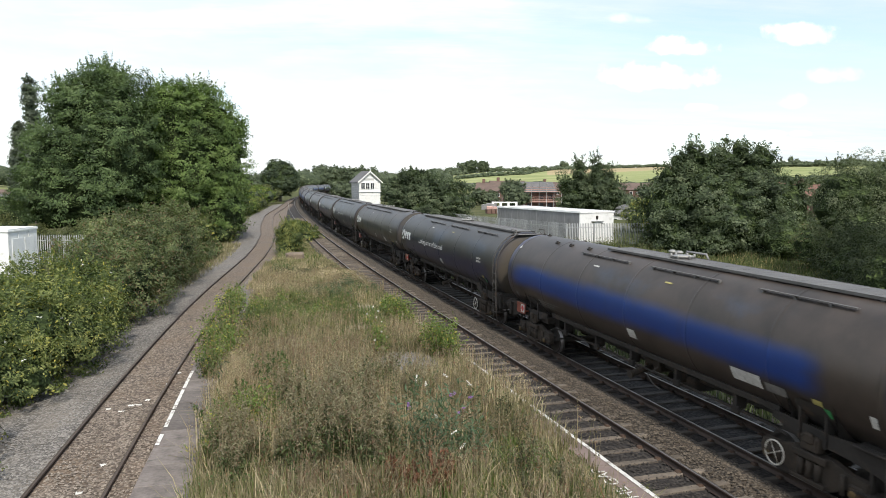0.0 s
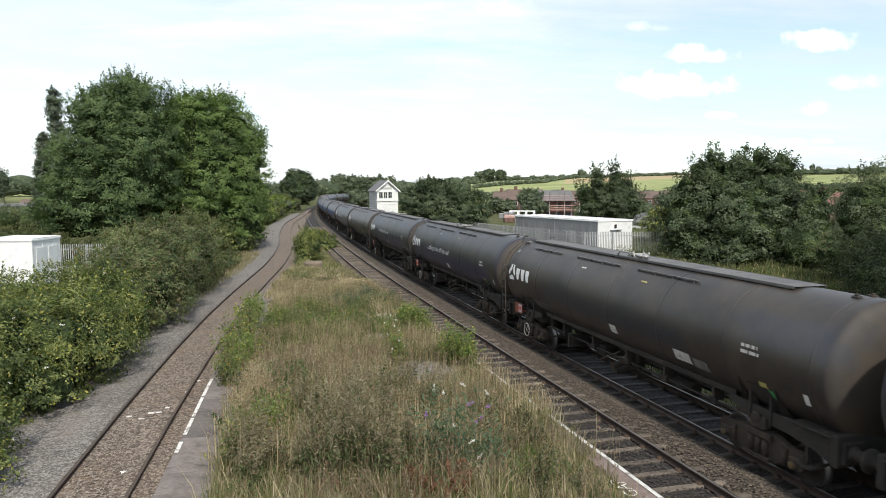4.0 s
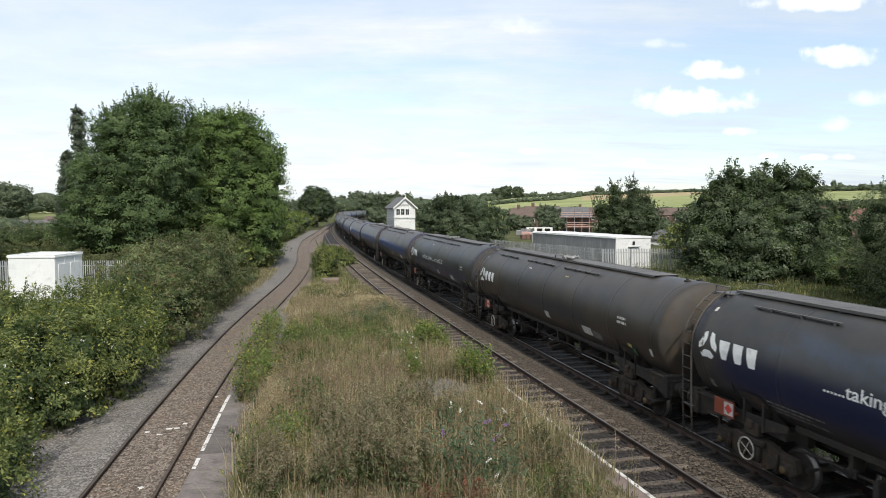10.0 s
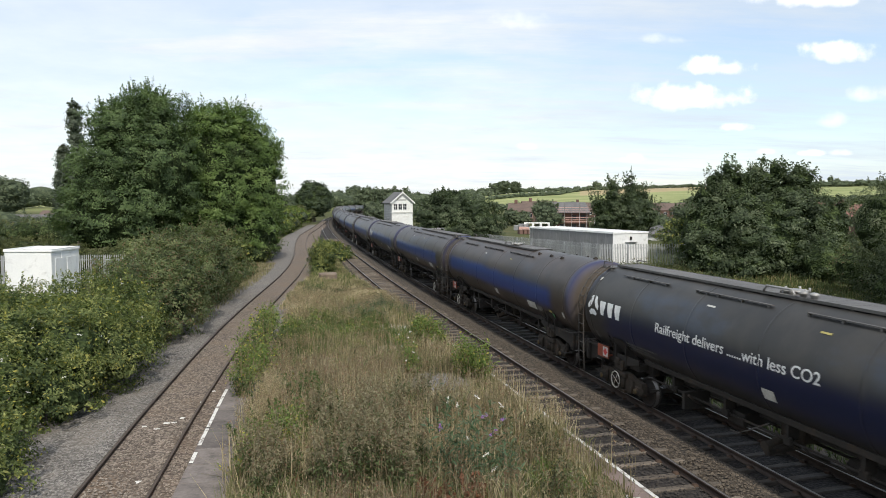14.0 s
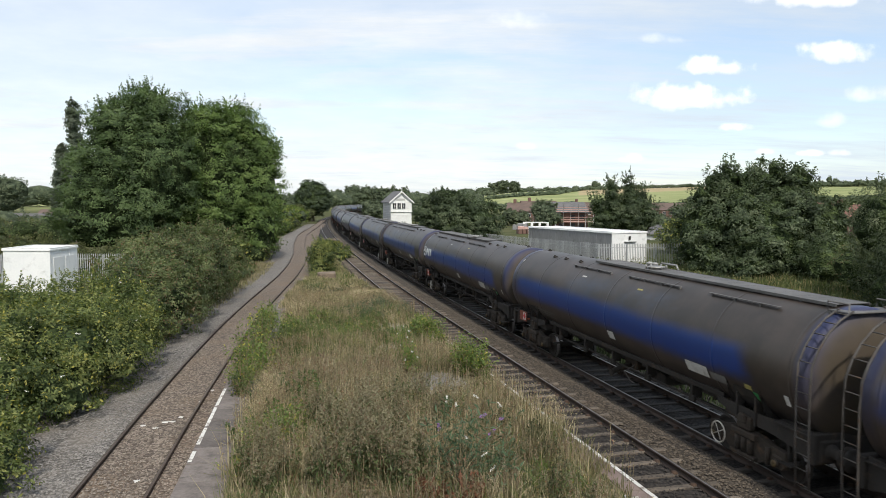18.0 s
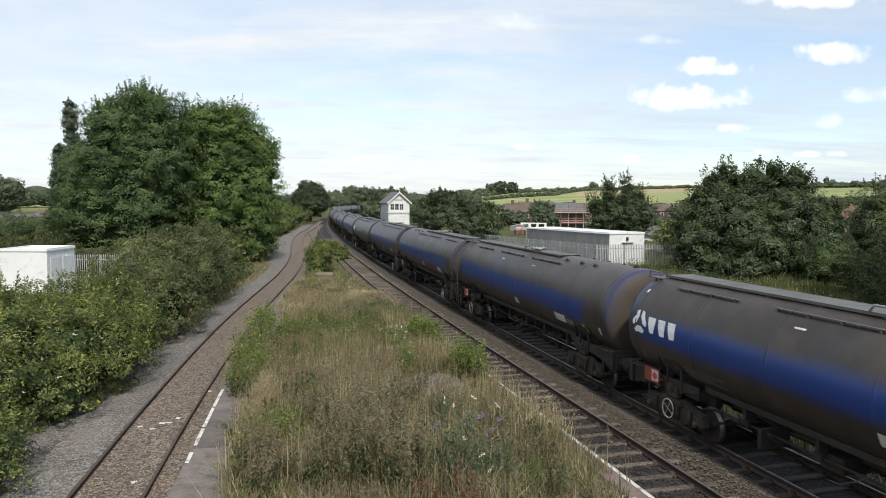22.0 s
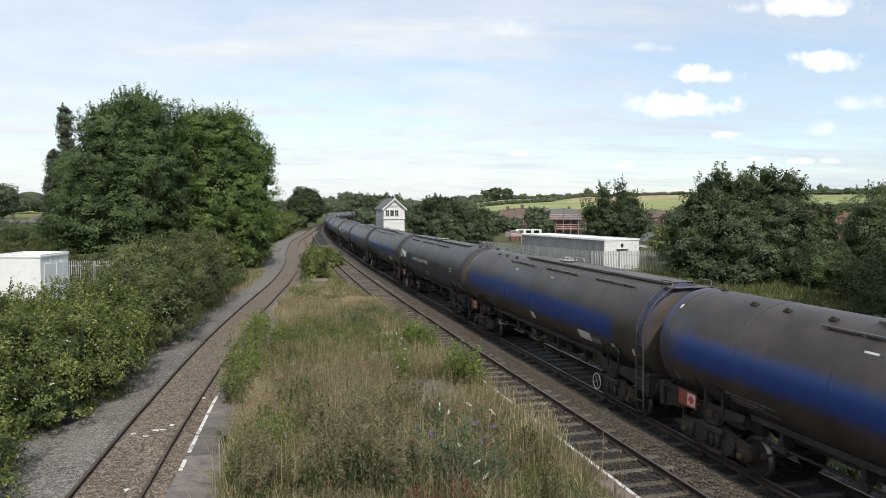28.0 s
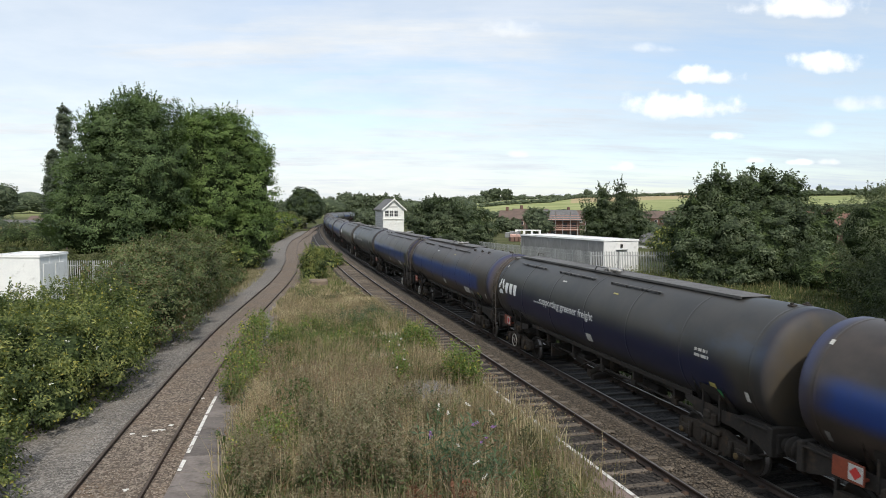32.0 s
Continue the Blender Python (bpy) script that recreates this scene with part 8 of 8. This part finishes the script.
def buildings():
    signal_box()
    # the end faces the sun and stays white; the sides carry painted shade
    c, w, d, h = cabin("steel_cabin", pose(16.7, 67.0, -0.45, 0, 0, 25), (4.3, 15.0, 3.15), CLAD_SHADE_GREY, CLAD_WHITE, "long flat-roofed steel cabin, white end, sides greyed to paint their shade", CLAD_WHITE, 0)
    bm = bmesh.new()
    box(bm, (1.55, -0.04, 0.1), (2.75, -0.005, 2.25), None, 0.01)
    dr = part("door", bm, CLAD_WHITE, c)
    bm = bmesh.new()
    box(bm, (1.45, -0.22, 2.28), (2.85, 0.0, 2.34), None, 0.01)
    part("door_canopy", bm, GALV, c)
    bm = bmesh.new()
    box(bm, (2.0, -0.12, 2.5), (2.25, 0.0, 2.85), None, 0.03)
    part("lamp_housing", bm, STEEL_DARK, c)
    bm = bmesh.new()
    box(bm, (1.62, -0.08, 1.05), (1.70, -0.04, 1.2))
    part("handle", bm, STEEL_DARK, dr)
    fence([(3.0, 90), (7.1, 79), (14.9, 64.6), (23.0, 65.2), (32, 66.0)], 2.35, "palisade_fence", "galvanised steel palisade fence round the cabin")
    # white cabin by the branch
    c, w, d, h = cabin("white_cabin", pose(-27.95, 44.5, -0.45, 0, 0, 0), (3.0, 3.4, 2.95), CLAD_WHITE, CLAD_WHITE, "white flat-roofed equipment cabin behind bramble", CLAD_WHITE, 0)
    for a in (0.4, 1.85):
        bm = bmesh.new()
        box(bm, (w, a, 0.2), (w + 0.03, a + 1.1, 2.5), None, 0.01)
        part("side_door", bm, CLAD_WHITE, c)
    fence([(-38, 51), (-30, 52.0), (-23.0, 52.5), (-19.5, 53)], 2.2, "palisade_fence", "grey steel palisade fence by the branch")
    # houses across the line; degrees to the right, distance
    rows = [(6.6, 215, 8, 8, 5, 7.4, BRICK_FAR, TILE_BROWN, -12), (8.4, 235, 12, 8, 5, 8, BRICK_FAR, TILE_BROWN, 8), (13.0, 260, 26, 9, 5, 7.6, BRICK_FAR, TILE_BROWN, 4), (17.5, 270, 30, 9, 5, 7.4, BRICK_FAR, TILE_BROWN, 0),
            (21.5, 250, 16, 9, 5, 7.2, BRICK_FAR, TILE_BROWN, -6), (28.2, 150, 9, 8, 4.2, 6.6, BRICK_FAR, SLATE, 12), (29.4, 175, 10, 8, 5, 8.0, BRICK_FAR, TILE_RED, 6), (31.6, 160, 12, 9, 5, 7.6, BRICK_FAR, TILE_RED, -4), (34.5, 140, 10, 9, 5, 7.6, BRICK_FAR, TILE_RED, 5),
            (-31.2, 130, 14, 8, 3.2, 5.6, BOARD_GREY_AND_SHADE, SLATE, 10), (-28.9, 165, 10, 8, 3.4, 5.8, BOARD_GREY_AND_SHADE, TILE_BROWN, -5), (18.0, 118, 9, 7, 2.8, 4.2, BOARD_GREY_AND_SHADE, SLATE, -14)]
    for i, (a, dist, w, d, e, r, wall, roof, turn) in enumerate(rows):
        x, y = dist * math.sin(radians(a)), dist * math.cos(radians(a))
        hse = gable_house("house", pose(x - w / 2, y, float(ground_height(x, y)) - 1.9, 0, 0, turn), w, d, e, r, wall, roof, "brick house with a tiled gable roof, far off", "x")
        for q in np.arange(1.0, w - 1.5, 2.6):
            for z in ((0.9, 2.1), (3.2, 4.3)) if e > 4 else ((0.9, 2.1),):
                window(hse, q, q + 1.2, z[0], z[1], -0.01, 1, 0)
        if e > 4:
            bm = bmesh.new()
            box(bm, (w * 0.2, d / 2 - 0.4, r - 0.5), (w * 0.2 + 0.9, d / 2 + 0.4, r + 1.2), None, 0.03)
            part("chimney", bm, BRICK_FAR, hse)
    # house being built, with scaffolding
    a, dist = 10.2, 165
    x, y = dist * math.sin(radians(a)), dist * math.cos(radians(a))
    hse = gable_house("unfinished_house", pose(x - 5.2, y, float(ground_height(x, y)) - 1.0, 0, 0, 6), 11, 8, 4.6, 6.9, BRICK_FAR, SLATE, "unfinished brick house inside scaffolding", "x")
    for q in (1.2, 4.0, 6.8, 9.0):
        for z in ((0.8, 2.0), (2.9, 4.0)):
            # dark plate on the wall, painting the shade inside a window opening
            bm = bmesh.new()
            box(bm, (q, -0.02, z[0]), (q + 1.1, 0.02, z[1]))
            part("window_opening", bm, DARK, hse)
    sc = empty("scaffolding", pose(x - 5.2, y, float(ground_height(x, y)) - 1.0, 0, 0, 6))
    tagged(sc, "red-brown scaffolding in front of an unfinished house", "scaffolding")
    for z in (2.4, 4.7):
        bm = bmesh.new()
        box(bm, (-0.8, -1.5, z), (11.8, -0.4, z + 0.12))
        part("scaffold_board", bm, SCAFFOLD, sc)
        for zz in (z + 0.55, z + 1.05):
            bm = bmesh.new()
            tube(bm, [(-0.8, -1.5, zz), (11.8, -1.5, zz)], 0.06, 5)
            part("guard_rail", bm, SCAFFOLD, sc)
    for q in np.arange(-0.8, 12, 1.8):
        bm = bmesh.new()
        tube(bm, [(q, -1.5, 0), (q, -1.5, 6.6)], 0.06, 5)
        part("standard", bm, GALV, sc)
    # walls going up and stacked material beside it
    rng = random.Random(4)
    for i, (aa, dd, w, d, h, mt) in enumerate(((7.9, 150, 5.0, 3, 1.5, BRICK_FAR), (7.9, 136, 3.0, 2.0, 1.6, CLAD_WHITE), (9.1, 138, 3.4, 2.0, 1.2, CLAD_WHITE), (7.2, 146, 4.0, 2.2, 1.0, SCAFFOLD), (6.6, 150, 3.2, 2.2, 1.4, CLAD_SHADE_GREY), (9.9, 142, 4.5, 2, 1.0, SCAFFOLD), (7.0, 132, 2.4, 2, 0.9, BRICK_FAR))):
        x, y = dd * math.sin(radians(aa)), dd * math.cos(radians(aa))
        s = empty("material_stack" if i else "part_built_wall", pose(x - w / 2, y, float(ground_height(x, y)), 0, 0, rng.uniform(-20, 20)))
        tagged(s, "stacked building material on the building site" if i else "part-built pale wall with openings", "building material" if i else "wall")
        if i:
            n = 3
            for q in range(n):
                bm = bmesh.new()
                box(bm, (w * q / n + 0.05, 0, 0), (w * (q + 1) / n - 0.05, d, h * rng.uniform(0.7, 1.0)), None, 0.04)
                part("pack", bm, mt, s)
        else:
            for q in range(4):
                bm = bmesh.new()
                box(bm, (q * w / 3 - 0.25, 0, 0), (q * w / 3 + 0.25, 0.3, h))
                part("pier", bm, CLAD_WHITE, s)
            bm = bmesh.new()
            box(bm, (-0.25, 0, h), (w + 0.25, 0.3, h + 0.25))
            part("lintel", bm, CLAD_WHITE, s)


bm = bmesh.new()
box(bm, (-0.62, -0.3, -0.35), (0.62, 0.3, 0.62), None, 0.09)
for v in bm.verts:
    v.co += Vector((noise.noise(v.co * 2), noise.noise(v.co * 2 + Vector((5, 0, 0))), noise.noise(v.co * 3))) * 0.12
tagged(part("stone_block", bm, BLOCK_BROWN, None, "", pose(-7.85, 48.5, 0.15, 0, 0, 12)), "weathered brown stone block in the grass past the platform", "stone block")
for x, y, w, h in ((-22.0, 208, 1.0, 1.9), (-47.0, 262, 0.9, 1.5)):
    cab = empty("relay_cabinet", pose(x, y, -0.45))
    tagged(cab, "small white trackside relay cabinet by the junction", "cabinet")
    bm = bmesh.new()
    box(bm, (-w / 2, -0.3, 0), (w / 2, 0.3, h), None, 0.03)
    part("body", bm, CLAD_WHITE, cab)
    bm = bmesh.new()
    box(bm, (-w / 2 - 0.05, -0.36, h), (w / 2 + 0.05, 0.36, h + 0.07), None, 0.02)
    part("lid", bm, GALV, cab)
buildings()
# sleepers last: many small alike pieces
sleepers(TRACK_MAIN, NEAR, -0.7175, 6, 110, 0.70, SLEEPER)
sleepers(TRACK_FAR, NEAR, 1.80 + 0.7175, 6, 90, 0.70, SLEEPER_OILY, rnd=12)
chairs(TRACK_MAIN, NEAR, -0.7175, (-0.7175, 0.7175), 6, 60, 0.70)
chairs(TRACK_FAR, NEAR, 1.80 + 0.7175, (-0.7175, 0.7175), 6, 60, 0.70)


# ---- what moves ----
def motions():
    steps = [2 * i / FPS for i in range(16 * FPS + 1)]
    turned_by = [math.degrees(run(t) / 0.425) for t in steps]
    for k, w in enumerate(WAGONS):
        walk(w, [(t, wagon_pose(k, t)) for t in range(33)])
        if k > 15:                                           # too far off to tell a wheel
            continue
        way = 1 if RAKE[k][1] else -1                         # which way round the wagon stands
        for ob in w.children_recursive:
            if ob.name.startswith("wheelset"):
                x, y, z = ob.matrix_basis.translation
                walk(ob, [(t, pose(x, y, z, 0, way * a, 0)) for t, a in zip(steps, turned_by)])


motions()
